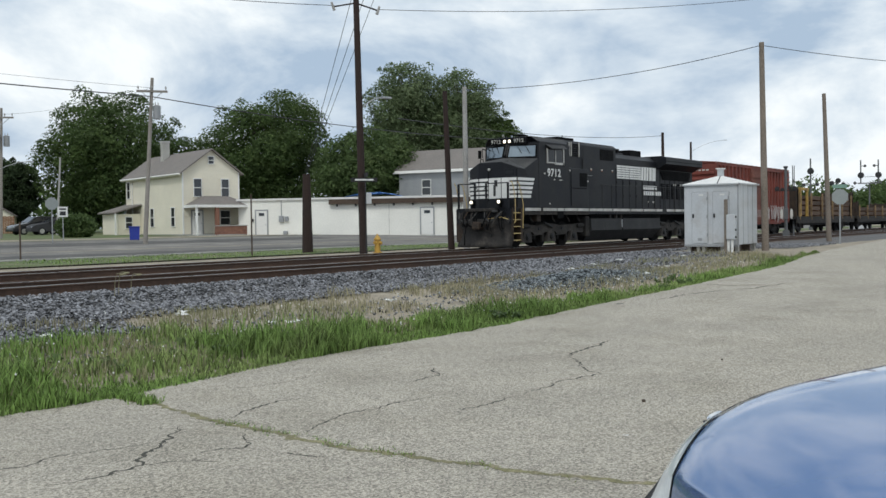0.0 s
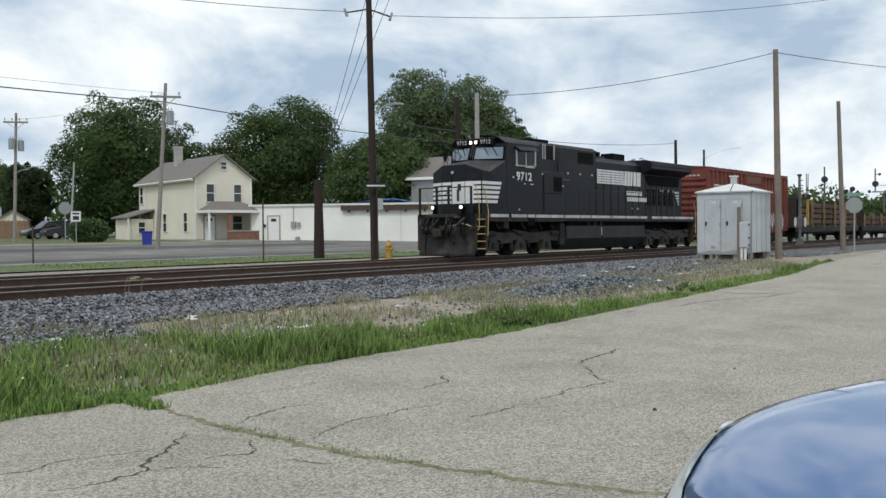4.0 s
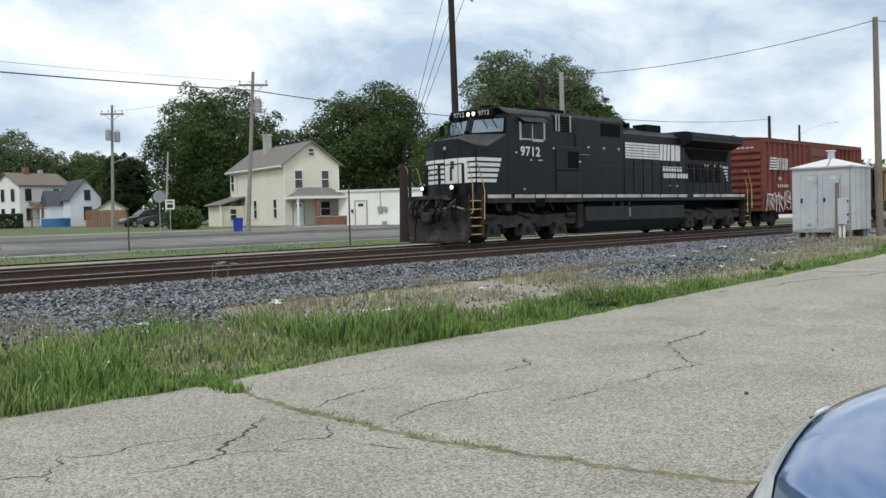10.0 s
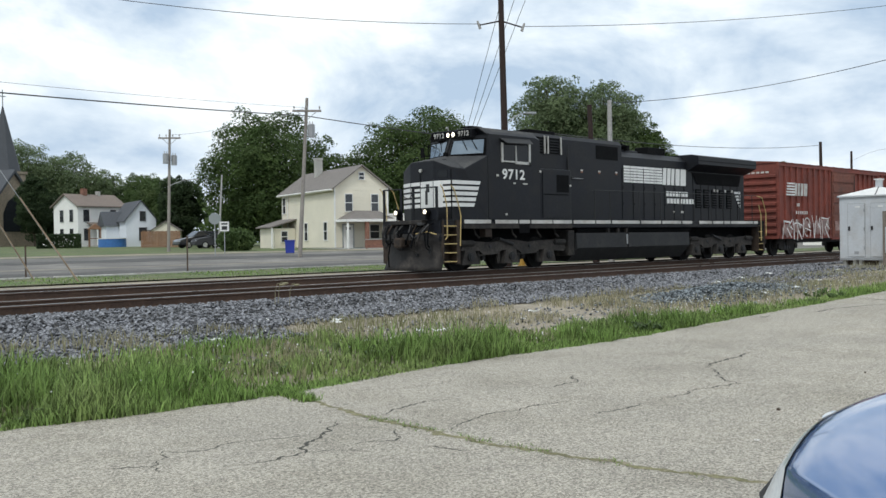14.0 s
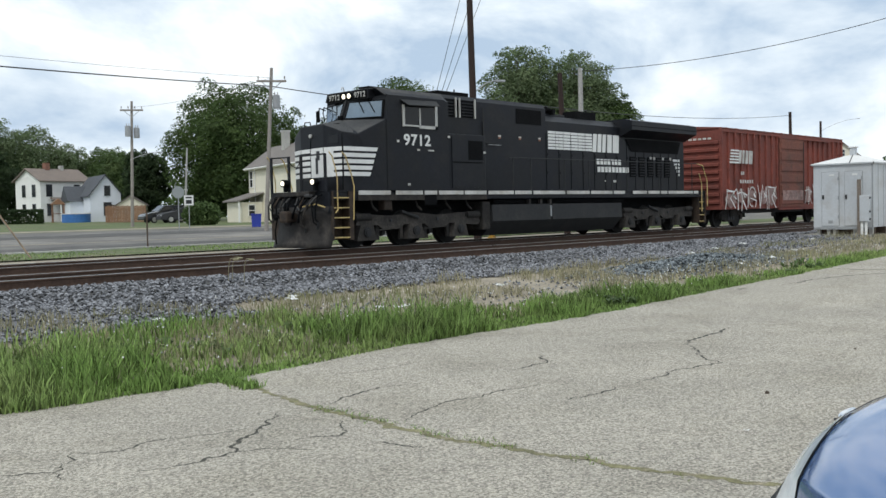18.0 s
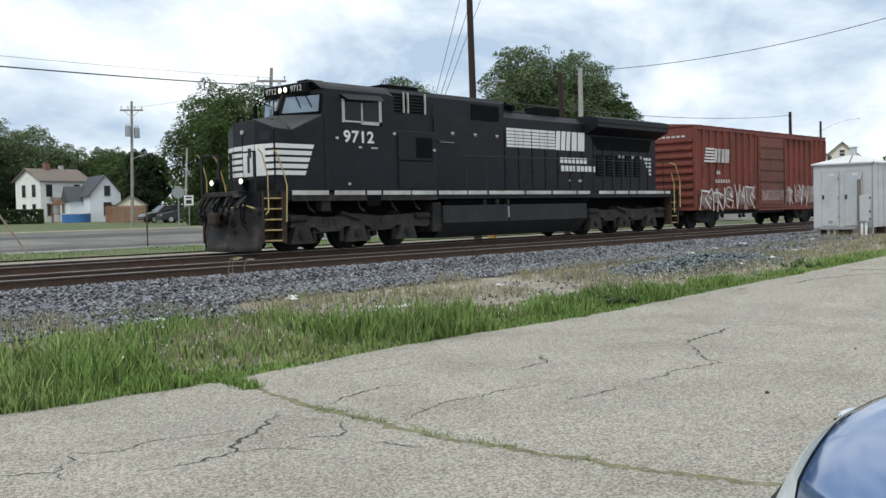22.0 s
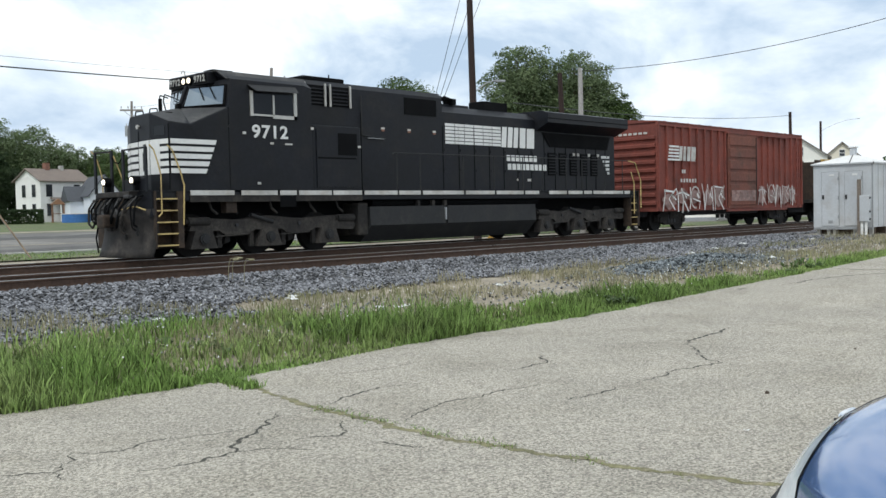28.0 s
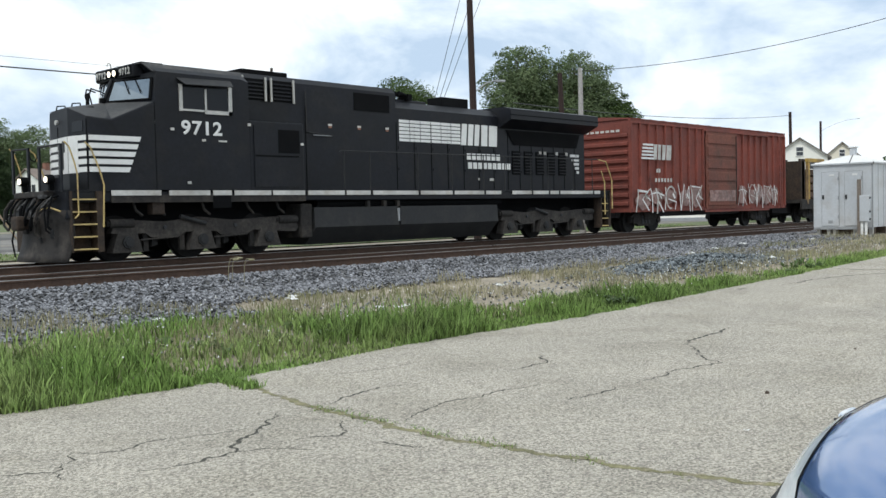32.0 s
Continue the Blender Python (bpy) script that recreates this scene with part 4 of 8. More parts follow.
def loco_truck(loco, xs):
    mid = xs[1]
    truck = part("truck", boxes((xs[0] - 0.2, xs[2] + 0.4, -1.0, 0.9, 0.55, 0.85)), "grime", loco, "grimy three-axle truck")
    for y in (-1.2, 1.0):
        bm = bmesh.new()
        a, b = xs[0] - 0.35, xs[2] + 0.95
        prism(bm, [(a, 0.62), (a + 0.25, 0.58), (xs[0] + 0.45, 0.6), (xs[0] + 0.6, 0.5), (mid - 0.6, 0.5), (mid - 0.4, 0.6), (mid + 0.4, 0.6), (mid + 0.55, 0.5), (xs[2] - 0.6, 0.5), (xs[2] - 0.4, 0.6), (b - 0.1, 0.52), (b, 0.62), (b - 0.1, 0.84), (xs[2] + 0.3, 0.9), (mid + 0.9, 0.84), (mid, 0.93), (mid - 0.9, 0.84), (xs[0], 0.9), (a + 0.1, 0.86)], "y", y - 0.11, y + 0.11)
        part("side_frame", bm, "truckdust", truck, "dusty cast steel side frame")
        for x in xs:
            bm = bmesh.new()
            prism(bm, [(x - 0.36, 0.2), (x + 0.36, 0.2), (x + 0.22, 0.62), (x - 0.22, 0.62)], "y", y - 0.16, y + 0.1)
            part("journal_box", bm, "truckdust", truck)
            bm = bmesh.new()
            disc(bm, (x, y - 0.18 if y < 0 else y + 0.18, 0.42), "y", 0.13, 0.06, 16)
            disc(bm, (x, y - 0.2 if y < 0 else y + 0.2, 0.42), "y", 0.085, 0.07, 12)
            part("bearing_cap", bm, "tank", truck)
        for x in (xs[0] + 0.92, xs[1] + 0.92):
            bm = bmesh.new()
            disc(bm, (x, y - 0.12 if y < 0 else y + 0.12, 0.72), "y", 0.045, 0.05, 10)
            part("frame_hole", bm, "dark", truck)
        for k, x in enumerate((xs[0] - 0.1, xs[2] + 0.62)):
            bm = bmesh.new()
            tube(bm, (x - 0.28, y - 0.08, 0.82), (x + 0.28, y - 0.08, 0.82), 0.1, n=12)
            tube(bm, (x - 0.34, y - 0.08, 0.82), (x - 0.28, y - 0.08, 0.82), 0.06, n=8)
            part("brake_cylinder", bm, "grime", truck)
        for x in (xs[0] + 0.62, mid + 0.62):
            part("brake_shoe", prism(bmesh.new(), [(x, 0.3), (x + 0.14, 0.34), (x + 0.16, 0.62), (x + 0.04, 0.66)], "y", y - 0.06, y + 0.06), "wheel", truck)
            part("brake_rod", tube(bmesh.new(), (x - 0.3, y - 0.13, 0.46), (x + 0.62, y - 0.13, 0.5), 0.02, n=6), "grime", truck)
        part("damper", tube(bmesh.new(), (mid - 0.55, y - 0.14 if y < 0 else y + 0.14, 0.95), (mid + 0.1, y - 0.14 if y < 0 else y + 0.14, 0.78), 0.05, n=10), "tank", truck)
        for x in (xs[0] + 0.5, mid - 0.45, mid + 0.5, xs[2] - 0.4):
            bm = bmesh.new()
            box(bm, x - 0.06, x + 0.06, y - 0.03, y + 0.05, 0.2, 0.6)
            part("brake_hanger", bm, "grime", truck)
    for x in xs:
        wheelset(truck, x, 0.5)
    return truck


def make_loco(m):
    L = thing("locomotive", m, "black six-axle diesel freight locomotive with white nose stripes", "locomotive")
    N, Fy = -1.52, 0.95          # near and far side
    C = (N + Fy) / 2
    # frame and walkway
    part("frame", boxes((0.75, 20.25, N + 0.02, Fy, 1.28, 1.5), bevel=0.02), "black", L)
    part("deck", boxes((0.7, 20.35, N, Fy + 0.02, 1.5, 1.53)), "black", L)
    part("skirt", boxes((1.62, 6.78, N - 0.01, N + 0.03, 1.02 + 0.24, 1.42)), "grime", L, "grey grimy side skirt")
    marks = [1.62, 2.78, 2.98, 4.02, 4.1, 4.6, 4.68, 5.72, 5.78, 6.75, 6.85, 8.05, 8.12, 8.95, 9.05, 10.75, 10.85, 12.15, 12.25, 13.55, 13.65, 14.35, 14.9, 15.85, 15.95, 16.75, 16.85, 17.3, 17.4, 19.25, 19.35, 19.7]
    for a, b in zip(marks[::2], marks[1::2]):
        part("sill_stripe", panel_y(a, b, 1.41, 1.52, N - 0.012), "stripe", L, "dirty white sill stripe")
    # nose: a faceted front with a raised middle, dropping to a valley on each side before the windshield
    F2, F1, N1, N2 = (1.48, Fy - 0.08), (1.22, 0.28), (1.06, -0.85), (1.15, N + 0.03)
    vx, bx, bz, wx, wz = 1.68, 2.70, 3.40, 2.20, 3.45
    zb, zc, zh, zv = 1.5, 3.03, 3.24, 3.0
    def at(p, z):
        return (p[0], p[1], z)
    nose = quads(
        [at(N1, zb), at(F1, zb), at(F1, zh), at(N1, zh)],
        [at(N2, zb), at(N1, zb), at(N1, zh), at(N2, zc)],
        [at(F1, zb), at(F2, zb), at(F2, zc), at(F1, zh)],
        [at(N2, zb), at(N2, zc), (vx, N, zv), (bx, N, bz), (bx, N, zb)],
        [at(F2, zb), (bx, Fy, zb), (bx, Fy, bz), (vx + 0.2, Fy, zv), at(F2, zc)],
        [at(N1, zh), at(F1, zh), (wx, C, wz)],
        [at(N2, zc), at(N1, zh), (wx, C, wz), (vx, N, zv)],
        [at(F2, zc), (vx + 0.2, Fy, zv), (wx, C, wz), at(F1, zh)],
        [(vx, N, zv), (wx, C, wz), (bx, N, bz)],
        [(vx + 0.2, Fy, zv), (bx, Fy, bz), (wx, C, wz)],
        [(bx, N, zb), (bx, N, bz), (wx, C, wz), (bx, Fy, bz), (bx, Fy, zb)],
        [at(N1, zb), at(N2, zb), (bx, N, zb), (bx, Fy, zb), at(F2, zb), at(F1, zb)])
    bmesh.ops.bevel(nose, geom=[e for e in nose.edges if e.calc_length() > 0.2], offset=0.03, segments=2, profile=0.6, affect="EDGES")
    part("nose", nose, "black", L)
    # thin grey plates lighten the nose top to imitate reflected sky
    up = Vector((0, 0, 0.008))
    deck = quads(*[[Vector(p) * 1.0 + up for p in f] for f in (
        [at(N1, zh), at(F1, zh), (wx, C, wz)],
        [at(N2, zc), at(N1, zh), (wx, C, wz), (vx, N + 0.03, zv)],
        [(vx, N + 0.03, zv), (wx, C, wz), (bx - 0.03, N + 0.03, bz - 0.01)])])
    part("nose_deck", thick(deck, 0.006), "sky_dust_grey", L, "grey nose top, lightened for sky reflection")
    def facet(p, q, a, b, z0, z1, d, back=0.004):
        """A plate on one facet of the nose, between fractions a and b of its width."""
        u = Vector((q[0] - p[0], q[1] - p[1], 0))
        n = Vector((u.y, -u.x, 0)).normalized()
        if n.x > 0:
            n = -n
        A, B = Vector(at(p, 0)) + u * a, Vector(at(p, 0)) + u * b
        up0, up1 = Vector((0, 0, z0)), Vector((0, 0, z1))
        o, i = n * d, -n * back
        return quads([A + o + up0, B + o + up0, B + o + up1, A + o + up1], [A + i + up0, A + i + up1, B + i + up1, B + i + up0],
                     [A + o + up0, A + o + up1, A + i + up1, A + i + up0], [B + o + up0, B + i + up0, B + i + up1, B + o + up1],
                     [A + o + up1, B + o + up1, B + i + up1, A + i + up1], [A + o + up0, A + i + up0, B + i + up0, B + o + up0])
    for k in range(5):
        z0 = 1.90 + k * 0.163
        z1 = z0 + 0.105
        e0, e1 = 2.05 + 0.32 * (z0 - 1.9) / 0.8, 2.05 + 0.32 * (z1 - 1.9) / 0.8
        for p_, q_, f0, f1 in ((F2, F1, 0.05, 0.97), (F1, N1, 0.03, 0.42), (N1, N2, 0.5, 0.97)):
            part("nose_stripe", facet(p_, q_, f0, f1, z0, z1, 0.012), "white", L, "white stripe")
        part("nose_stripe", prism(bmesh.new(), [(N2[0] + 0.03, z0), (e0, z0), (e1, z1), (N2[0] + 0.03, z1)], "y", N - 0.012, N + 0.03), "white", L, "white stripe")
    part("emblem_panel", facet(F1, N1, 0.46, 0.98, 1.89, 2.66, 0.014), "white", L, "white emblem panel")
    part("emblem_panel", facet(N1, N2, 0.02, 0.52, 1.89, 2.66, 0.014), "white", L, "white emblem panel")
    for f0, f1, z0, z1 in ((0.66, 0.76, 1.98, 2.4), (0.70, 0.84, 2.34, 2.58)):
        part("emblem", facet(F1, N1, f0, f1, z0, z1, 0.02), "dark", L, "plain dark emblem")
    part("nose_door_seam", facet(F1, N1, 0.43, 0.45, 1.6, 2.9, 0.01), "vent", L)
    part("nose_corner_seam", facet(N1, N2, 0.965, 1.0, 1.55, 2.98, 0.008), "vent", L)
    part("nose_window", facet(N1, N2, 0.25, 0.8, 2.74, 2.96, 0.008), "glass", L)
    part("nose_lamp", tube(bmesh.new(), (1.12, C, 2.99), (1.07, C, 2.99), 0.05, n=12), "alu", L)
    for i, (x, y, z) in enumerate(((1.5, 0.3, 3.3), (1.75, 0.1, 3.36), (1.62, -0.75, 3.2))):
        part("nose_grab", pipe(bmesh.new(), [(x - 0.12, y, z - 0.04), (x - 0.1, y, z + 0.08), (x + 0.08, y, z + 0.1), (x + 0.1, y, z)], 0.014), "vent", L)
    # cab
    zs, zr, bev, tz = 4.02, 4.2, 0.98, 3.95
    ti, to = 2.42, 2.76
    cab = quads(
        [(bx, N, 1.5), (bx, N, bz), (to, N, zs), (4.95, N, zs), (5.16, N, zs - 0.05), (5.16, N, 1.5)],
        [(bx, Fy, 1.5), (5.16, Fy, 1.5), (5.16, Fy, zs - 0.05), (4.95, Fy, zs), (to, Fy, zs), (bx, Fy, bz)],
        [(bx, N, bz), (wx, C, wz), (ti, C, tz), (to, N, tz)],
        [(wx, C, wz), (bx, Fy, bz), (to, Fy, tz), (ti, C, tz)],
        [(to, N, tz), (ti, C, tz), (to, Fy, tz), (to, Fy, zs), (2.6, C + bev, zr), (2.6, C - bev, zr), (to, N, zs)],
        [(to, N, zs), (2.6, C - bev, zr), (5.1, C - bev, zr), (4.95, N, zs)],
        [(2.6, C - bev, zr), (2.6, C + bev, zr), (5.1, C + bev, zr), (5.1, C - bev, zr)],
        [(2.6, C + bev, zr), (to, Fy, zs), (4.95, Fy, zs), (5.1, C + bev, zr)],
        [(5.16, N, 1.5), (5.16, N, zs - 0.05), (4.95, N, zs), (5.1, C - bev, zr), (5.1, C + bev, zr), (4.95, Fy, zs), (5.16, Fy, zs - 0.05), (5.16, Fy, 1.5)])
    part("cab", cab, "black", L)
    rf = quads([(2.68, N + 0.02, zs + 0.004), (2.56, C - bev, zr + 0.012), (5.14, C - bev, zr + 0.012), (5.0, N + 0.02, zs + 0.004)], [(2.56, C - bev, zr + 0.012), (2.56, C + bev, zr + 0.012), (5.14, C + bev, zr + 0.012), (5.14, C - bev, zr + 0.012)], [(2.56, C + bev, zr + 0.012), (2.68, Fy - 0.02, zs + 0.004), (5.0, Fy - 0.02, zs + 0.004), (5.14, C + bev, zr + 0.012)])
    # roof greyed in its colour for the sky reflected on top
    part("cab_roof", thick(rf, 0.02), "sky_dust_grey", L, "dusty dark cab roof, greyed for sky reflection")
    brow = boxes((2.44, 2.72, C - 0.8, C + 0.8, 3.94, 4.2), bevel=0.03)
    part("number_housing", brow, "black", L)
    for ya, yb in ((C - 0.78, C - 0.26), (C + 0.26, C + 0.78)):
        bd = part("number_board", boxes((2.428, 2.44, ya, yb, 3.97, 4.17)), "vent", L, "number board")
        tx = text_plate("board_text", "9712", 0.21, Matrix.Translation((2.424, yb - 0.02, 4.0)) @ Matrix.Rotation(radians(-90), 4, "Z") @ SIDE, "alu", bd)
    for y in (C - 0.11, C + 0.11):
        bm = disc(bmesh.new(), (2.42, y, 4.06), "x", 0.1, 0.05, 16)
        hl = part("headlight", bm, "vent", L)
        part("headlight_lens", disc(bmesh.new(), (2.39, y, 4.06), "x", 0.06, 0.02, 16), "lamp", hl, "lit round headlight")
    part("cab_mirror", boxes((2.5, 2.52, Fy + 0.05, Fy + 0.2, 3.5, 3.8)), "vent", L)
    part("antenna_bracket", pipe(bmesh.new(), [(2.5, C + 0.2, 4.2), (2.48, C + 0.2, 4.3), (2.42, C + 0.2, 4.3), (2.4, C + 0.2, 4.24)], 0.014), "alu", L)
    for y in (Fy - 0.1, Fy - 0.3):
        part("horn_bracket", pipe(bmesh.new(), [(2.4, y, 3.5), (2.34, y, 3.7), (2.38, y, 3.85), (2.6, y, 3.8)], 0.016), "vent", L)
    # windshields, set on the two raked front planes
    def raked(y0, z0, y1, z1, far, lift=0.012):
        ye = Fy if far else N
        def on(y, z):
            k = abs(y - C) / abs(ye - C)
            lo, hi = wx * (1 - k) + bx * k, ti * (1 - k) + to * k
            zl = wz * (1 - k) + bz * k
            q = (z - zl) / (tz - zl)
            return (lo + (hi - lo) * q - lift, y, z)
        return [on(y0, z0), on(y1, z0), on(y1, z1), on(y0, z1)]
    for ya, yb, far in ((N + 0.1, C - 0.12, False), (C + 0.12, Fy - 0.1, True)):
        fr = part("windshield_frame", thick(quads(raked(ya - 0.03, 3.45, yb + 0.03, 3.9, far)), 0.02), "vent", L)
        part("windshield", thick(quads(raked(ya + 0.02, 3.48, yb - 0.02, 3.87, far, 0.03)), 0.012), "windshield", fr, "windshield with sky reflection put into its colour")
        y = (ya + yb) / 2
        for dy in (0.0, 0.3):
            bm = bmesh.new()
            q = raked(y - dy, 3.6, y - dy + 0.2, 3.88, far, 0.055)
            tube(bm, q[0], q[2], 0.012, n=5)
            part("wiper", bm, "vent", fr)
    part("visor_post", tube(bmesh.new(), (wx - 0.02, C, wz + 0.02), (ti - 0.02, C, tz), 0.04, n=8), "black", L)
    part("top_fitting", boxes((wx - 0.1, wx + 0.0, C - 0.08, C + 0.06, wz - 0.02, wz + 0.1), bevel=0.02), "vent", L)
    # side cab windows and sun awning
    for y, s in ((N, -1), (Fy, 1)):
        bm = bmesh.new()
        for a in ((3.3, 3.38, 3.25, 3.8), (4.58, 4.68, 3.22, 3.84), (3.95, 4.0, 3.28, 3.74), (3.95, 4.68, 3.22, 3.3), (3.38, 3.95, 3.26, 3.3)):
            box(bm, a[0], a[1], y - 0.03 if s < 0 else y, y if s < 0 else y + 0.03, a[2], a[3])
        wf = part("cab_window", bm, "alu", L, "aluminium sliding window frame")
        part("window_glass", boxes((3.36, 4.62, y - 0.012 if s < 0 else y, y if s < 0 else y + 0.012, 3.27, 3.78)), "glass", wf)
        aw = thick(quads([(3.24, y, 3.92), (4.66, y, 3.95), (4.6, y + s * 0.2, 3.80), (3.36, y + s * 0.2, 3.77)]), 0.015)
        part("sun_awning", aw, "tank", L, "grey sheet sun awning")
    text_plate("cab_number", "9712", 0.40, Matrix.Translation((3.33, N - 0.012, 2.77)) @ SIDE @ Matrix.Diagonal((1.24, 1.04, 0.4, 1)), "white", L)
    part("small_mark", boxes((3.86, 3.96, N - 0.01, N, 2.62, 2.67)), "stripe", L, "small white mark")
    part("small_mark", boxes((4.3, 4.52, N - 0.01, N, 2.62, 2.66)), "stripe", L, "small white mark")
    # equipment box behind the cab
    part("equipment_box", boxes((5.17, 6.78, N + 0.01, Fy, 1.5, 3.15), bevel=0.03), "black", L)
    part("box_door", boxes((5.28, 6.65, N - 0.015, N + 0.01, 1.6, 2.32), (5.28, 6.65, N - 0.015, N + 0.01, 2.36, 3.05)), "black", L)
    part("box_louver", boxes((5.98, 6.62, N - 0.022, N - 0.012, 2.42, 2.98)), "vent", L)
    part("vent_slot", boxes((5.3, 6.6, N - 0.022, N - 0.012, 2.33, 2.36)), "vent", L)
    for x, z in ((5.1, 3.02), (6.66, 2.62), (3.45, 1.66), (3.06, 2.83)):
        part("marker_plate", boxes((x, x + 0.09, N - 0.025, N - 0.012, z, z + 0.06)), "stripe", L)
    # hoods
    h0, h1 = -0.97, 0.42
    tall = bmesh.new()
    prism(tall, [(h0, 1.5), (h1, 1.5), (h1, 4.15), (h1 - 0.12, 4.28), (h0 + 0.12, 4.28), (h0, 4.15)], "x", 5.17, 10.5)
    part("equipment_hood", tall, "black", L)
    eng = bmesh.new()
    prism(eng, [(h0, 1.5), (h1, 1.5), (h1, 3.78), (h1 - 0.3, 3.98), (h0 + 0.3, 3.98), (h0, 3.78)], "x", 10.5, 19.55)
    part("engine_hood", eng, "black", L)
    gl = part("air_grille", boxes((5.32, 6.1, h0 - 0.02, h0, 3.68, 4.16), (6.16, 6.92, h0 - 0.02, h0, 3.68, 4.16)), "vent", L)
    part("grille_slat", boxes(*[(5.34 + 0.8 * j, 6.08 + 0.8 * j, h0 - 0.045, h0 - 0.02, 3.72 + 0.085 * i, 3.75 + 0.085 * i) for j in range(2) for i in range(5)]), "black", gl)
    for x in (5.32, 6.0, 6.17, 6.86):
        part("grille_post", boxes((x, x + 0.04, h0 - 0.09, h0 - 0.05, 3.66, 4.2)), "alu", L, "pale grab post")
    part("intake_grille", boxes((8.95, 10.25, h0 - 0.015, h0, 3.63, 4.07)), "vent", L)
    for a in [7.28, 10.5, 11.2, 11.9, 12.6, 13.3, 14.0, 14.7, 15.4, 16.0, 16.6, 17.2, 17.8, 18.4, 19.0]:
        part("hood_door_seam", boxes((a, a + 0.016, h0 - 0.012, h0 + 0.002, 1.56, 3.4 if a > 10.4 else 3.6)), "vent", L)
        if a > 7.5:
            for z in (2.1, 2.7):
                part("door_latch", boxes((a + 0.07, a + 0.1, h0 - 0.02, h0, z, z + 0.08)), "black", L)
    for a in (8.1, 9.12, 10.15):
        part("warning_plate", boxes((a - 0.06, a + 0.06, h0 - 0.015, h0, 3.2, 3.25)), "stripe", L)
        part("warning_plate", boxes((a - 0.05, a + 0.05, h0 - 0.015, h0, 3.15, 3.2)), "brick", L)
    part("door_handle_rail", pipe(bmesh.new(), [(7.5, h0 - 0.05, 2.95), (8.1, h0 - 0.05, 2.95)], 0.012), "steel", L)
    # logo block: white bars with a slanted end, then two plain slanted shapes
    for k in range(6):
        z = 2.92 + k * 0.098
        for j in range(6):
            part("logo_bar", panel_y(10.62 + j * 0.43, 10.62 + j * 0.43 + 0.40, z, z + 0.075, h0 - 0.002, 0.01), "white", L, "white bar")
    zb, zt = 2.90, 3.50
    for x0, x1, sl in ((13.2, 13.42, 0.06), (13.5, 13.72, 0.06), (13.8, 14.0, 0.06), (14.12, 14.4, 0.03), (14.48, 14.86, 0.03)):
        part("logo_shape", prism(bmesh.new(), [(x0, zb), (x1, zb), (x1 + sl, zt), (x0 + sl, zt)], "y", h0 - 0.014, h0), "white", L, "white plain block")
    for z, a, b in ((2.47, 13.45, 14.95), (2.2, 13.5, 15.4)):
        x = a
        while x < b:
            part("marking_bar", panel_y(x, x + 0.17, z, z + 0.19, h0 - 0.002, 0.01), "white", L, "white plain bar")
            x += 0.23
    for x0, x1, z0 in ((13.95, 14.02, 1.86), (14.5, 14.68, 1.84)):
        part("small_marking", boxes((x0, x1, h0 - 0.012, h0, z0, 1.92)), "stripe", L)
    # exhaust stack and roof gear
    part("exhaust_outlet", boxes((12.75, 13.95, C - 0.35, C + 0.25, 3.95, 4.25), bevel=0.03), "vent", L)
    part("roof_silencer", boxes((10.7, 12.2, C - 0.25, C + 0.25, 3.95, 4.08), bevel=0.04), "black", L)
    horn = bmesh.new()
    for i, dy in enumerate((-0.12, 0.0, 0.12)):
        tube(horn, (11.35, C + dy - 0.2, 4.2), (11.0 - 0.05 * i, C + dy - 0.2, 4.22), 0.025, 0.07, 8)
    box(horn, 11.3, 11.45, C - 0.4, C, 4.05, 4.22)
    part("air_horn", horn, "vent", L)
    part("antenna", tube(bmesh.new(), (6.8, C, 4.28), (6.8, C, 4.55), 0.02, n=6), "vent", L)
    part("roof_aerial", boxes((2.95, 3.5, C - 0.3, C + 0.1, 4.3, 4.34), (3.0, 3.04, C - 0.2, C - 0.16, 4.24, 4.3), (3.4, 3.44, C - 0.2, C - 0.16, 4.24, 4.3)), "vent", L)
    part("roof_cooler", boxes((5.5, 6.9, C - 0.5, C + 0.4, 4.28, 4.4), bevel=0.03), "vent", L)
    # radiator wings
    rad = bmesh.new()
    prism(rad, [(h0, 3.45), (-1.5, 3.68), (-1.5, 3.98), (-1.2, 4.05), (0.65, 4.05), (0.95, 3.98), (0.95, 3.68), (h1, 3.45)], "x", 14.95, 19.7)
    part("radiator", rad, "black", L)
    part("radiator_intake", thick(quads([(15.3, h0 - 0.02, 3.42), (19.3, h0 - 0.02, 3.42), (19.1, h0 - 0.02, 2.98), (15.7, h0 - 0.02, 2.98)]), 0.01), "vent", L)
    part("radiator_seam", boxes((14.93, 19.72, -1.515, -1.5, 3.8, 3.82)), "vent", L)
    for i in range(5):
        a = 15.6 + 0.62 * i
        dr = part("hood_window", boxes((a, a + 0.4, h0 - 0.025, h0, 2.05, 2.8)), "vent", L, "dark louvred door")
        part("louver", boxes(*[(a + 0.03, a + 0.37, h0 - 0.04, h0 - 0.02, 2.1 + 0.1 * j, 2.13 + 0.1 * j) for j in range(7)]), "black", dr)
    for a in (17.0, 17.25, 17.9, 18.45):
        part("rear_marker", boxes((a, a + 0.13, h0 - 0.03, h0 - 0.012, 2.72, 2.82)), "stripe", L)
    for k in range(5):
        part("rear_stripe", panel_y(18.85 + 0.09 * (4 - k) - 0.1, 19.25, 2.12 + 0.14 * k, 2.21 + 0.14 * k, h0 - 0.004, 0.012), "white", L, "white stripe")
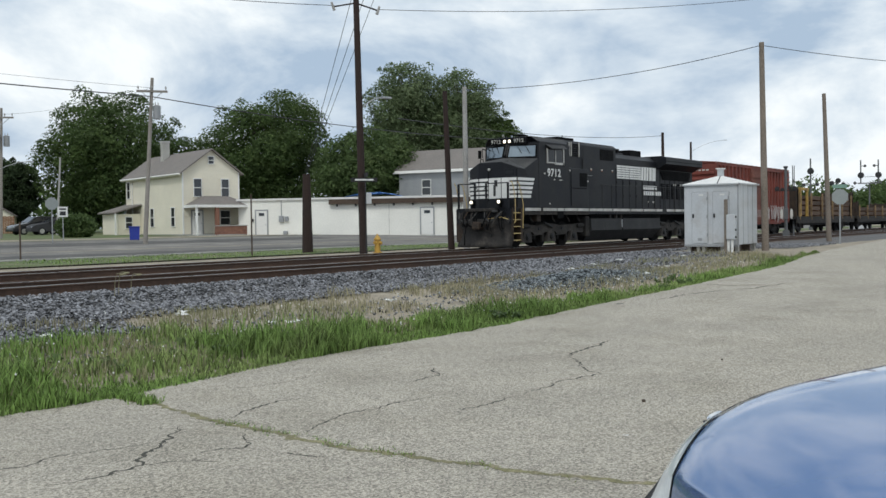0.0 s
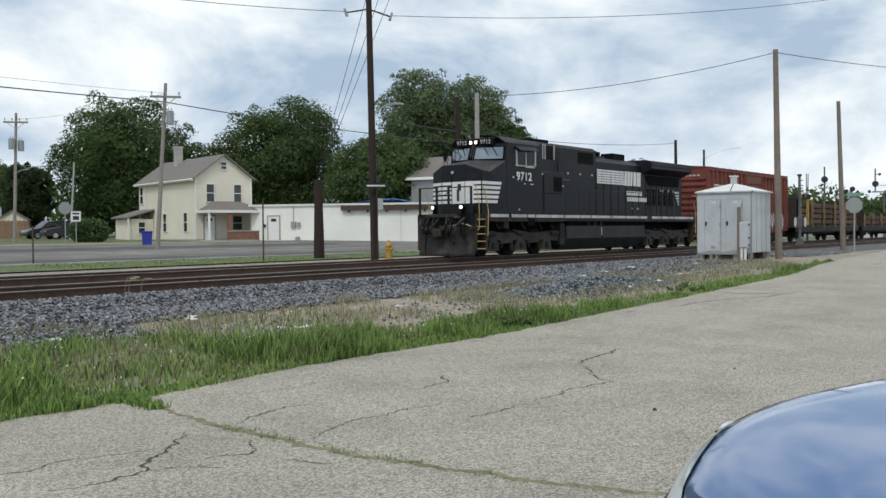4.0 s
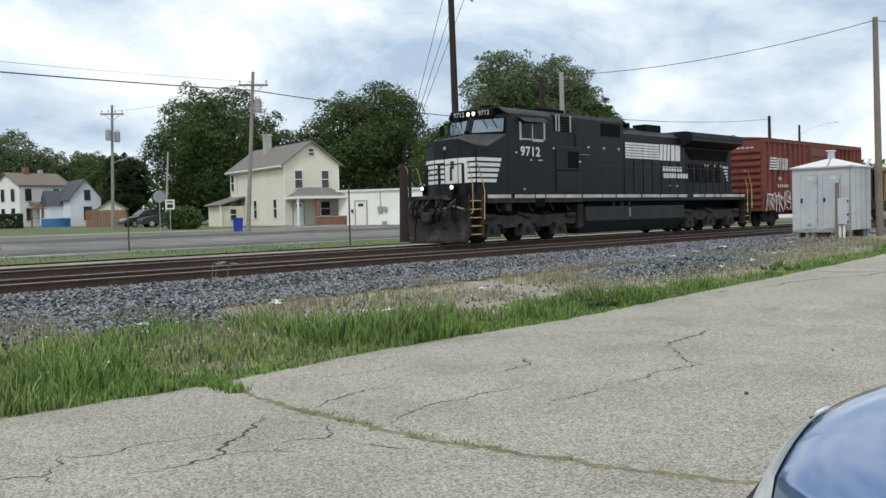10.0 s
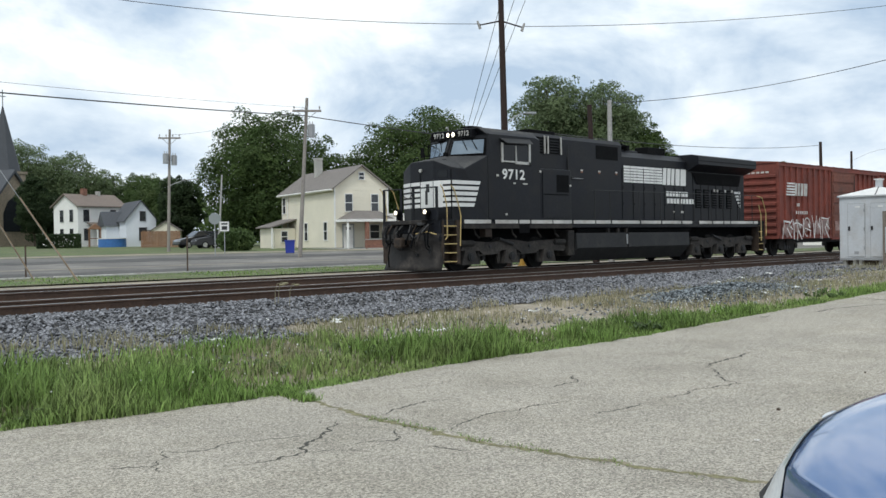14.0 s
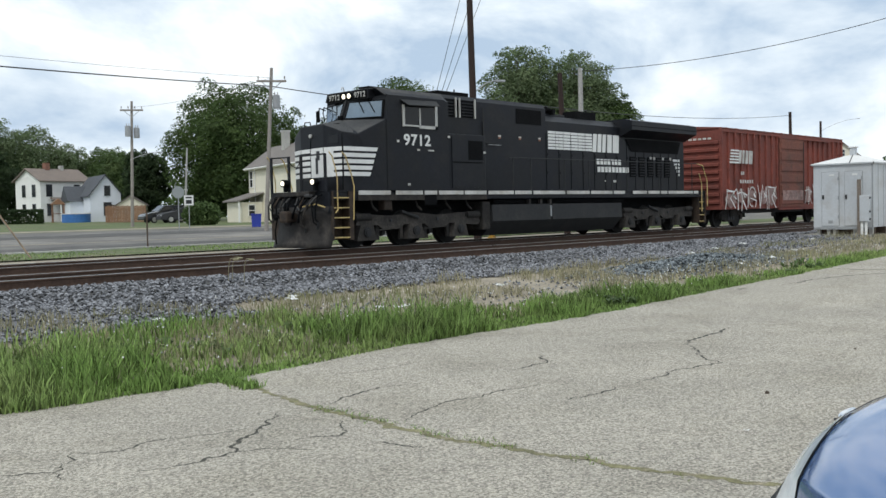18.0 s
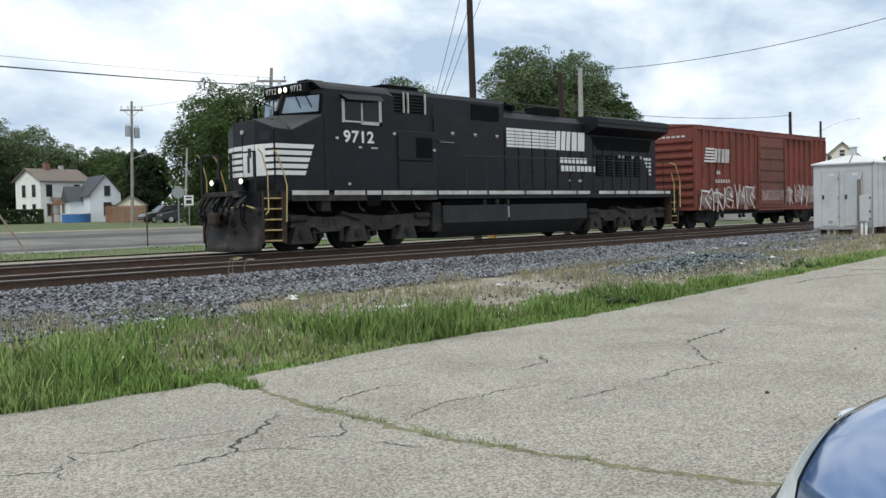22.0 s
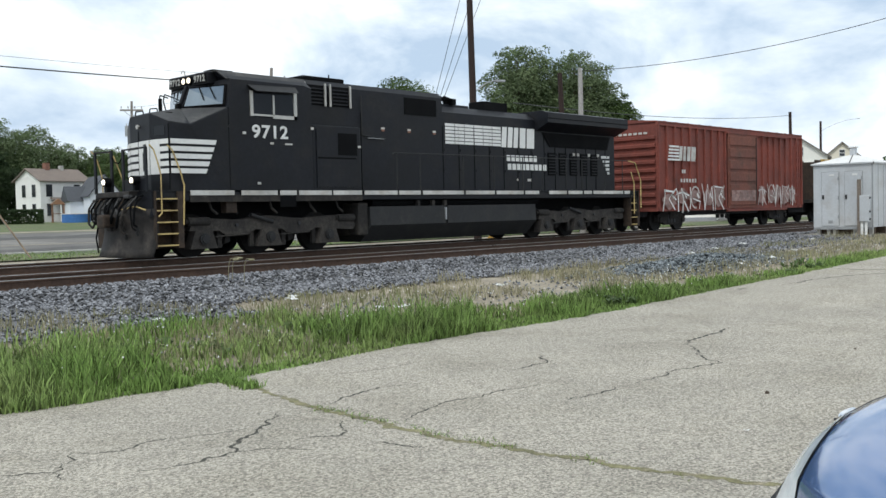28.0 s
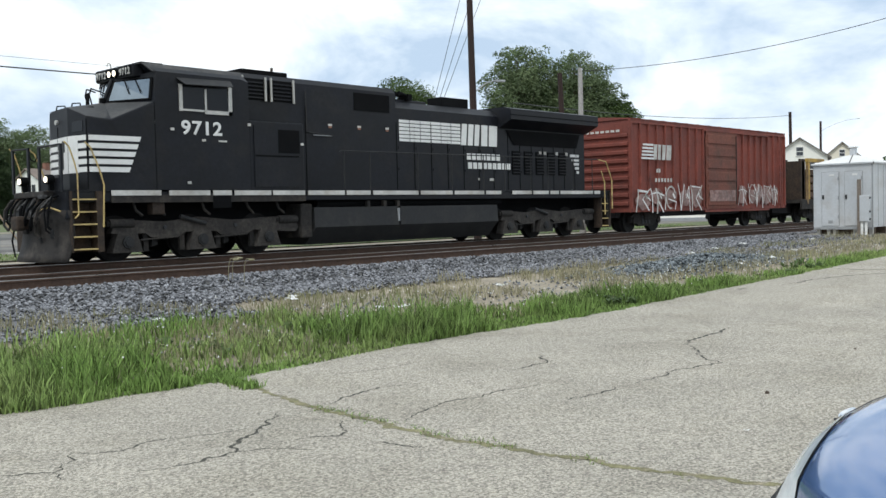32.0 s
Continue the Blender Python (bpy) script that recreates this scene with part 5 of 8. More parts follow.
    # walkway handrail
    rail = part("handrail", pipe(bmesh.new(), [(7.95, N + 0.03, 2.5), (8.0, N + 0.03, 2.54), (19.69, N + 0.03, 2.59), (20.09, N + 0.03, 2.53), (20.45, N + 0.03, 2.1)], 0.017), "tank", L, "dark walkway handrail")
    part("grab_rail", pipe(bmesh.new(), [(7.28, h0 - 0.05, 4.0), (7.28, h0 - 0.05, 3.02), (8.15, h0 - 0.05, 2.96)], 0.014), "tank", L)
    for x in (8.1, 9.0, 10.8, 12.2, 13.6, 14.6, 15.9, 16.8, 18.2, 19.3):
        part("stanchion", tube(bmesh.new(), (x, N + 0.03, 1.53), (x, N + 0.03, 2.57), 0.016, n=6), "tank", rail)
    # fuel tank and air reservoir
    tank = bmesh.new()
    prism(tank, [(-1.45, 1.1), (-1.48, 0.6), (-1.05, 0.16), (0.65, 0.16), (1.0, 0.6), (0.98, 1.1)], "x", 7.1, 14.25)
    part("fuel_tank", tank, "tank", L, "black dusty fuel tank")
    part("tank_seam", boxes((10.05, 10.08, -1.5, -1.44, 0.6, 1.1)), "vent", L)
    part("filler_cap", boxes((10.0, 10.06, -1.5, -1.45, 0.7, 1.05)), "steel", L)
    part("tank_end", boxes((6.72, 7.08, -1.4, 0.9, 0.35, 1.2), bevel=0.04), "grime", L)
    part("air_reservoir", tube(bmesh.new(), (7.3, -1.25, 1.2), (14.6, -1.25, 1.2), 0.1, n=10), "vent", L)
    for x in (8.9, 9.5, 10.0):
        part("valve", boxes((x, x + 0.1, -1.46, -1.36, 1.1, 1.26)), "grime", L)
    part("underframe", boxes((1.2, 20.0, -0.8, 0.6, 0.85, 1.28)), "vent", L)
    for x, dz in ((2.2, 0.0), (2.75, 0.03), (3.9, 0.0), (5.1, 0.05), (6.0, 0.0)):
        part("sand_pipe", pipe(bmesh.new(), [(x, N + 0.15, 1.27), (x + 0.03, N + 0.12, 1.1 + dz), (x + 0.18, N + 0.1, 0.98)], 0.03), "grime", L)
    part("sand_box", boxes((2.6, 2.9, N + 0.05, N + 0.3, 1.0, 1.27), bevel=0.03), "rust", L)
    part("step_plate", boxes((4.1, 4.58, N - 0.02, N + 0.01, 1.12, 1.4)), "vent", L)
    loco_truck(L, (2.05, 3.9, 5.75))
    loco_truck(L, (14.95, 16.8, 18.65))
    # front pilot: plow, coupler, hoses, steps, rails, lamps
    plan = [(0.7, N - 0.02), (0.56, -1.3), (0.46, -0.95), (0.4, -0.6), (0.38, C), (0.42, 0.05), (0.5, 0.35), (0.64, 0.68), (0.8, Fy)]
    rows = [(0.06, -0.06), (0.2, -0.01), (0.42, 0.06), (0.64, 0.1), (0.88, 0.09), (1.12, 0.02)]
    blade = []
    for (za, oa), (zb_, ob_) in zip(rows, rows[1:]):
        for p_, q_ in zip(plan, plan[1:]):
            blade.append([(p_[0] + oa, p_[1], za), (q_[0] + oa, q_[1], za), (q_[0] + ob_, q_[1], zb_), (p_[0] + ob_, p_[1], zb_)])
    pl = part("snow_plow", thick(quads(*blade), 0.025), "plowdust", L, "dusty dark curved snow plow blade")
    for f in pl.data.polygons:
        f.use_smooth = True
    part("plow_brace", pipe(bmesh.new(), [(0.42, 0.3, 1.0), (0.34, 0.36, 0.5), (0.42, 0.42, 0.16)], 0.02), "vent", L)
    part("pilot_plate", boxes((0.66, 0.78, -1.5, 0.93, 0.95, 1.5)), "black", L)
    cp = bmesh.new()
    box(cp, 0.25, 0.7, C - 0.13, C + 0.13, 0.75, 1.0, 0.04)
    box(cp, 0.1, 0.3, C - 0.16, C + 0.16, 0.72, 1.02, 0.06)
    part("coupler", cp, "rust", L, "rusty knuckle coupler")
    rng = random.Random(8)
    for i, y in enumerate((-1.15, -0.95, -0.72, 0.12, 0.3, 0.48, 0.62)):
        d = 0.14 if y < C else -0.14
        dz = 0.12 * rng.random()
        pts = [(0.62, y, 1.36), (0.42, y + d * 0.3, 1.33), (0.27, y + d * 0.7, 1.15), (0.22, y + d * 1.2, 0.95 - dz), (0.27, y + d * 1.8, 0.84 - dz), (0.36, y + d * 2.3, 0.98)]
        part("air_hose", pipe(bmesh.new(), pts, 0.024, 7), "vent" if i % 3 else "grime", L)
    for i in range(8):
        y = -1.25 + 0.25 * i + rng.uniform(-0.05, 0.05)
        a, sw = rng.uniform(0.35, 0.75), rng.uniform(-0.25, 0.25)
        pts = [(0.6, y, 1.42), (0.46, y + sw * 0.2, 1.38), (0.34 + rng.uniform(0, 0.06), y + sw * 0.6, 1.4 - a * 0.5), (0.34, y + sw, 1.4 - a), (0.42, y + sw * 1.2, 1.4 - a * 1.1)]
        part("brake_hose", pipe(bmesh.new(), pts, rng.uniform(0.018, 0.032), 7), ("vent", "vent", "rust", "grime")[i % 4], L)
        part("hose_coupling", tube(bmesh.new(), Vector(pts[-1]), Vector(pts[-1]) + Vector((0.03, 0.02, -0.1)), 0.035, n=8), "tank", L)
    for y0_, y1_, z_ in ((-1.2, -0.45, 1.28), (-0.1, 0.7, 1.25)):
        part("jumper_cable", pipe(bmesh.new(), [(0.5, y0_, z_ + 0.12), (0.32, y0_ + 0.1, z_ - 0.1), (0.26, (y0_ + y1_) / 2, z_ - 0.28), (0.32, y1_ - 0.1, z_ - 0.1), (0.5, y1_, z_ + 0.12)], 0.02, 7), "sky_dust_grey", L, "grey jumper cable")
    part("connector_box", boxes((0.36, 0.5, -1.05, -0.85, 1.36, 1.44), bevel=0.03), "sky_dust_grey", L, "dusty connector box")
    cable = [(0.55, -1.25, 1.38), (0.34, -1.05, 1.1), (0.28, -0.75, 0.95), (0.28, C, 1.0), (0.28, 0.1, 0.93), (0.34, 0.4, 1.1), (0.55, 0.55, 1.36)]
    part("jumper_cable", pipe(bmesh.new(), cable, 0.02, 7), "grime", L)
    part("uncoupling_lever", pipe(bmesh.new(), [(0.55, -1.45, 1.1), (0.45, -1.2, 1.18), (0.42, C - 0.2, 1.1)], 0.018), "yellow", L)
    part("drawhead_box", boxes((0.45, 0.66, C - 0.4, C + 0.4, 0.65, 1.12), bevel=0.03), "grime", L)
    part("anticlimber", boxes((0.44, 0.78, -0.95, 0.4, 1.4, 1.52), bevel=0.02), "plowdust", L, "dusty anticlimber")
    for y in (-1.12, 0.1):
        hl = part("ditch_light", disc(bmesh.new(), (0.5, y, 1.75), "x", 0.1, 0.14, 16), "vent", L)
        part("ditch_lens", disc(bmesh.new(), (0.42, y, 1.75), "x", 0.06, 0.02, 16), "lamp", hl, "lit round ditch light")
        part("lamp_bracket", boxes((0.48, 0.58, y - 0.04, y + 0.04, 1.53, 1.66)), "vent", hl)
    def stairs(x0, x1, ym, s, mat="yellow"):
        for i in range(5):
            z = 0.3 + 0.255 * i
            part("step_tread", boxes((x0, x1, min(ym, ym + s * 0.3), max(ym, ym + s * 0.3), z, z + 0.03)), mat, L, "worn yellow step edge")
        part("step_side", boxes((x0 - 0.04, x0, min(ym, ym + s * 0.32), max(ym, ym + s * 0.32), 0.25, 1.5), (x1, x1 + 0.14, min(ym, ym + s * 0.32), max(ym, ym + s * 0.32), 0.25, 1.5)), "rust", L, "brown rusty step stringer")
        part("step_back", boxes((x0, x1, min(ym + s * 0.3, ym + s * 0.34), max(ym + s * 0.3, ym + s * 0.34), 0.25, 1.5)), "rust", L)
    stairs(0.76, 1.28, -1.55, 1)
    stairs(0.76, 1.28, 1.0, -1)
    stairs(19.85, 20.25, -1.5, 1)
    stairs(19.85, 20.25, 0.98, -1)
    for y in (-1.56, 1.0):
        part("step_handrail", pipe(bmesh.new(), [(0.62, y, 2.5), (0.72, y, 2.4), (0.82, y, 2.1), (0.88, y, 1.85), (0.88, y, 1.03), (0.8, y, 0.95)], 0.016), "yellow", L, "yellow curved handrail")
        part("step_handrail", pipe(bmesh.new(), [(1.06, y, 2.5), (1.18, y, 2.4), (1.36, y, 1.95), (1.45, y, 1.63), (1.41, y, 0.76)], 0.016), "yellow", L, "yellow curved handrail")
        part("rear_handrail", pipe(bmesh.new(), [(19.75, y, 2.2), (19.95, y, 1.8), (19.95, y, 0.7)], 0.02), "yellow", L, "yellow handrail")
        part("rear_handrail", pipe(bmesh.new(), [(19.6, y, 2.58), (20.05, y, 2.52), (20.4, y, 1.9), (20.4, y, 0.9)], 0.02), "yellow", L, "yellow handrail")
    for y in (-1.42, -0.46, 0.05, 0.8):
        part("railing_post", boxes((0.59, 0.63, y - 0.04, y + 0.04, 1.5, 2.46)), "black", L, "dark front railing post")
    part("front_railing", pipe(bmesh.new(), [(0.61, -1.42, 2.45), (0.61, -0.46, 2.44)], 0.022), "black", L, "dark front platform railing")
    part("front_railing", pipe(bmesh.new(), [(0.61, 0.05, 2.44), (0.61, 0.8, 2.45)], 0.022), "black", L, "dark front platform railing")
    part("railing_plate", boxes((0.6, 0.62, -1.42, -0.5, 1.53, 1.78)), "black", L)
    part("chain", pipe(bmesh.new(), [(0.62, -0.46, 2.35), (0.6, -0.35, 2.2), (0.6, C, 2.15), (0.6, -0.1, 2.2), (0.62, 0.05, 2.35)], 0.012), "vent", L)
    part("rear_wall", boxes((19.55, 19.6, h0, h1, 1.5, 3.9)), "black", L)
    part("rear_pilot", boxes((20.2, 20.32, -1.5, 0.93, 0.6, 1.5)), "grime", L)
    part("rear_coupler", boxes((20.3, 21.2, C - 0.12, C + 0.12, 0.75, 1.0), bevel=0.03), "grime", L)
    # the roofline above the nose stands a little taller than the lower body's proportions
    for ob in list(L.children_recursive):
        if ob.type == "MESH" and ob.matrix_basis.translation.z < 0.01:
            for v in ob.data.vertices:
                if v.co.z > 3.0:
                    v.co.z = 3.0 + (v.co.z - 3.0) * 1.07
        elif ob.matrix_basis.translation.z > 3.2:
            ob.matrix_basis.translation.z = 3.0 + (ob.matrix_basis.translation.z - 3.0) * 1.07
    return L


loco = make_loco(pose(8.5, FAR_C, RAIL_Z))


def freight_truck(car, x, name="truck"):
    t = part(name, boxes((x - 0.2, x + 0.2, -1.1, 1.1, 0.45, 0.72)), "grime", car, "two-axle freight truck")
    for y in (-0.95, 0.95):
        bm = bmesh.new()
        prism(bm, [(x - 1.05, 0.34), (x - 0.75, 0.36), (x - 0.45, 0.22), (x + 0.45, 0.22), (x + 0.75, 0.36), (x + 1.05, 0.34), (x + 1.05, 0.6), (x + 0.6, 0.78), (x - 0.6, 0.78), (x - 1.05, 0.6)], "y", y - 0.08, y + 0.08)
        part("side_frame", bm, "grime", t)
        for dx in (-0.85, 0.85):
            part("bearing_cap", disc(bmesh.new(), (x + dx, y - 0.1 if y < 0 else y + 0.1, 0.43), "y", 0.12, 0.07, 12), "grime", t)
        part("spring_group", boxes(*[(x - 0.3 + 0.22 * i, x - 0.16 + 0.22 * i, y - 0.1, y + 0.1, 0.3, 0.6) for i in range(3)]), "dark", t)
    for dx in (-0.85, 0.85):
        wheelset(t, x + dx, 0.43)
    return t


def scrawl(car, x0, x1, z0, z1, y, seed, n, thin=1.0):
    """Spray-painted white scrawl: overlapping rounded outlines and slashes, no letters."""
    rng = random.Random(seed)
    w = (x1 - x0) / n

    def stroke(pts, half):
        """A flat band of paint along a line."""
        bm = bmesh.new()
        last = None
        for i, p in enumerate(pts):
            a, b = Vector(pts[max(i - 1, 0)]), Vector(pts[min(i + 1, len(pts) - 1)])
            d = (b - a).normalized()
            side = Vector((-d.z, 0, d.x)) * half * rng.uniform(0.7, 1.2)
            pair = (bm.verts.new(Vector(p) - side), bm.verts.new(Vector(p) + side))
            if last:
                bm.faces.new((last[0], pair[0], pair[1], last[1]))
            last = pair
        part("graffiti_stroke", thick(bm, 0.004), "stripe" if rng.random() < 0.4 else "white", car, "white spray-painted stroke")

    def arc(cx, cz, rx, rz, a0, a1, k=9):
        return [(cx + rx * math.cos(a0 + (a1 - a0) * i / k), y, cz + rz * math.sin(a0 + (a1 - a0) * i / k)) for i in range(k + 1)]

    def blob(cx, cz, rx, rz):
        fill = bmesh.new()
        fill.faces.new([fill.verts.new((p[0] + rng.uniform(-0.08, 0.08), y + 0.005, p[2] + rng.uniform(-0.06, 0.06))) for p in arc(cx, cz, rx, rz, 0, 5.8, 9)])
        part("graffiti_fill", thick(fill, 0.002), "graff", car, "dull patchy spray fill")

    mid, tall = (z0 + z1) / 2, z1 - z0
    for i in range(n):
        cx = x0 + (i + 0.5) * w + rng.uniform(-0.1, 0.1)
        blob(cx, mid + rng.uniform(-0.1, 0.1), w * rng.uniform(0.45, 0.65), tall * rng.uniform(0.28, 0.42))
        half = thin * rng.uniform(0.022, 0.036)
        top, low = z1 + rng.uniform(-0.18, 0.06), z0 + rng.uniform(-0.03, 0.12)
        lean = rng.uniform(-0.16, 0.16)
        stroke([(cx - w * 0.4 + lean, y, top), (cx - w * 0.36, y, mid + 0.1), (cx - w * 0.46 - lean, y, low)], half)
        kind = (i + seed) % 4
        if kind == 0:
            stroke([(cx - w * 0.4, y, top - 0.05), (cx + w * 0.3, y, top - 0.1), (cx - w * 0.05, y, mid), (cx + w * 0.4, y, low + 0.05)], half * 1.1)
            stroke([(cx + w * 0.45, y, top), (cx + w * 0.2, y, mid + 0.15), (cx + w * 0.5, y, mid - 0.05)], half * 0.8)
        elif kind == 1:
            stroke([(cx - w * 0.1, y, top), (cx + w * 0.05, y, mid), (cx - w * 0.02, y, low - 0.04)], half * 1.2)
            stroke([(cx - w * 0.5, y, mid + 0.18), (cx, y, mid + 0.25), (cx + w * 0.5, y, mid + 0.12)], half * 0.8)
            stroke([(cx + w * 0.1, y, mid - 0.1), (cx + w * 0.45, y, low)], half)
        elif kind == 2:
            stroke(arc(cx, mid + 0.05, w * 0.36, tall * 0.4, 0.4, 4.9), half)
            stroke([(cx - w * 0.2, y, mid), (cx + w * 0.4, y, mid - 0.12), (cx + w * 0.3, y, low)], half * 0.8)
        else:
            stroke([(cx - w * 0.3, y, low), (cx - w * 0.05, y, top), (cx + w * 0.12, y, mid), (cx + w * 0.32, y, top - 0.08), (cx + w * 0.42, y, low - 0.05)], half * 1.1)
        if rng.random() < 0.6:
            stroke([(cx + w * 0.15, y, mid + 0.2), (cx + w * 0.3, y, mid + 0.02)], half * 1.4)


def make_boxcar(m):
    B = thing("boxcar", m, "red steel boxcar with white graffiti along its side", "boxcar")
    N, F, ln, z0, z1 = -1.5, 0.95, 13.1, 0.75, 4.11
    part("body", boxes((0.05, ln - 0.05, N + 0.05, F - 0.05, z0, z1)), "boxred", B)
    part("side_sill", boxes((0, 5.5, N, N + 0.06, z0, z0 + 0.16), (8.3, ln, N, N + 0.06, z0, z0 + 0.16), (5.5, 8.3, N, N + 0.06, z0 - 0.08, z0 + 0.12)), "boxred", B)
    part("top_chord", boxes((0, ln, N - 0.01, N + 0.08, z1 - 0.14, z1)), "boxred", B)
    for x in (0, 0.62, 1.2, 1.8, 2.4, 3.0, 3.6, 4.2, 4.8, 5.35, 8.25, 8.85, 9.45, 10.05, 10.65, 11.25, 11.85, 12.45, 13.02):
        part("side_post", boxes((x, x + 0.075, N - 0.035, N + 0.05, z0 + 0.1, z1 - 0.12), bevel=0.012), "boxred", B)
    # sliding door with its panels
    dr = part("door", boxes((5.55, 8.2, N - 0.05, N - 0.01, z0 + 0.05, z1 - 0.2)), "boxdoor", B, "brown-red ribbed sliding door")
    for i in range(6):
        z = z0 + 0.18 + 0.5 * i
        part("door_panel", boxes((5.65, 8.1, N - 0.085, N - 0.05, z, z + 0.36), bevel=0.015), "boxdoor", dr)
    part("door_track", boxes((5.4, 11.2, N - 0.09, N - 0.04, z0 - 0.08, z0 - 0.01)), "boxred", B)
    part("door_track", boxes((5.4, 11.2, N - 0.07, N - 0.02, z1 - 0.2, z1 - 0.14)), "boxred", B)
    part("lock_bar", tube(bmesh.new(), (8.05, N - 0.1, z0 + 0.2), (8.05, N - 0.1, z1 - 0.3), 0.02, n=6), "grime", dr)
    # corrugated ends
    for x, s in ((0.05, -1), (ln - 0.05, 1)):
        en = part("end_wall", boxes((min(x, x + s * 0.04), max(x, x + s * 0.04), N, F, z0, z1 - 0.1)), "boxred", B)
        for i in range(9):
            z = z0 + 0.2 + i * 0.31
            bm = bmesh.new()
            prism(bm, [(x + s * 0.03, z), (x + s * 0.13, z + 0.05), (x + s * 0.13, z + 0.14), (x + s * 0.03, z + 0.19)], "y", N + 0.1, F - 0.1)
            part("end_rib", bm, "boxred", en)
        for y in (N, F - 0.08):
            part("corner_post", boxes((min(x, x + s * 0.08), max(x, x + s * 0.08), y, y + 0.08, z0, z1)), "boxred", en)
    roof = bmesh.new()
    prism(roof, [(N - 0.03, z1), (F + 0.03, z1), (F + 0.03, z1 + 0.03), ((N + F) / 2, z1 + 0.14), (N - 0.03, z1 + 0.03)], "x", 0, ln)
    rf = part("roof", roof, "boxred", B)
    part("roof_rib", boxes(*[(0.5 + 0.9 * i, 0.58 + 0.9 * i, N, F, z1 + 0.02, z1 + 0.05) for i in range(14)]), "boxred", rf)
    for k in range(5):
        part("logo_bar", panel_y(0.66 + 0.03 * k, 1.5, 2.68 + 0.125 * k, 2.75 + 0.125 * k, N - 0.036, 0.008), "white", B, "white bar")
    for x0, x1 in ((1.5, 1.72), (1.8, 2.0), (2.1, 2.34), (2.42, 2.76)):
        part("logo_shape", prism(bmesh.new(), [(x0, 2.68), (x1, 2.68), (x1 + 0.06, 3.24), (x0 + 0.06, 3.24)], "y", N - 0.044, N - 0.036), "stripe", B, "faded white plain block")
    for a, z in [(1.7, 2.2), (1.86, 2.2)] + [(1.6 + 0.22 * i, 1.85) for i in range(6)]:
        part("marking_bar", boxes((a, a + 0.12, N - 0.042, N - 0.036, z, z + 0.14)), "stripe", B, "faded white marking bar")
    part("end_marking", boxes(*[(-0.1, -0.09, -1.1 + 0.22 * i, -0.95 + 0.22 * i, 3.66, 3.74) for i in range(7)]), "stripe", B)
    scrawl(B, 0.3, 5.2, z0 - 0.06, 1.74, N - 0.05, 4, 5)
    scrawl(B, 8.35, 12.4, z0 + 0.1, 1.85, N - 0.05, 9, 5, 0.75)
    part("graffiti_patch", boxes((5.75, 8.0, N - 0.095, N - 0.087, 1.1, 1.55)), "graff", dr, "mottled pale painted patch")
    part("ladder", boxes((12.2, 12.24, N - 0.08, N - 0.04, z0, 3.7), (12.6, 12.64, N - 0.08, N - 0.04, z0, 3.7), *[(12.2, 12.64, N - 0.09, N - 0.06, 0.95 + 0.35 * i, 0.98 + 0.35 * i) for i in range(8)]), "boxred", B)
    part("underframe", boxes((0.2, ln - 0.2, -0.7, 0.5, 0.55, z0)), "dark", B)
    part("coupler", boxes((-0.7, 0.3, -0.42, -0.16, 0.72, 0.96), (ln - 0.3, ln + 0.7, -0.42, -0.16, 0.72, 0.96), bevel=0.03), "grime", B)
    freight_truck(B, 1.75)
    freight_truck(B, ln - 1.75)
    return B


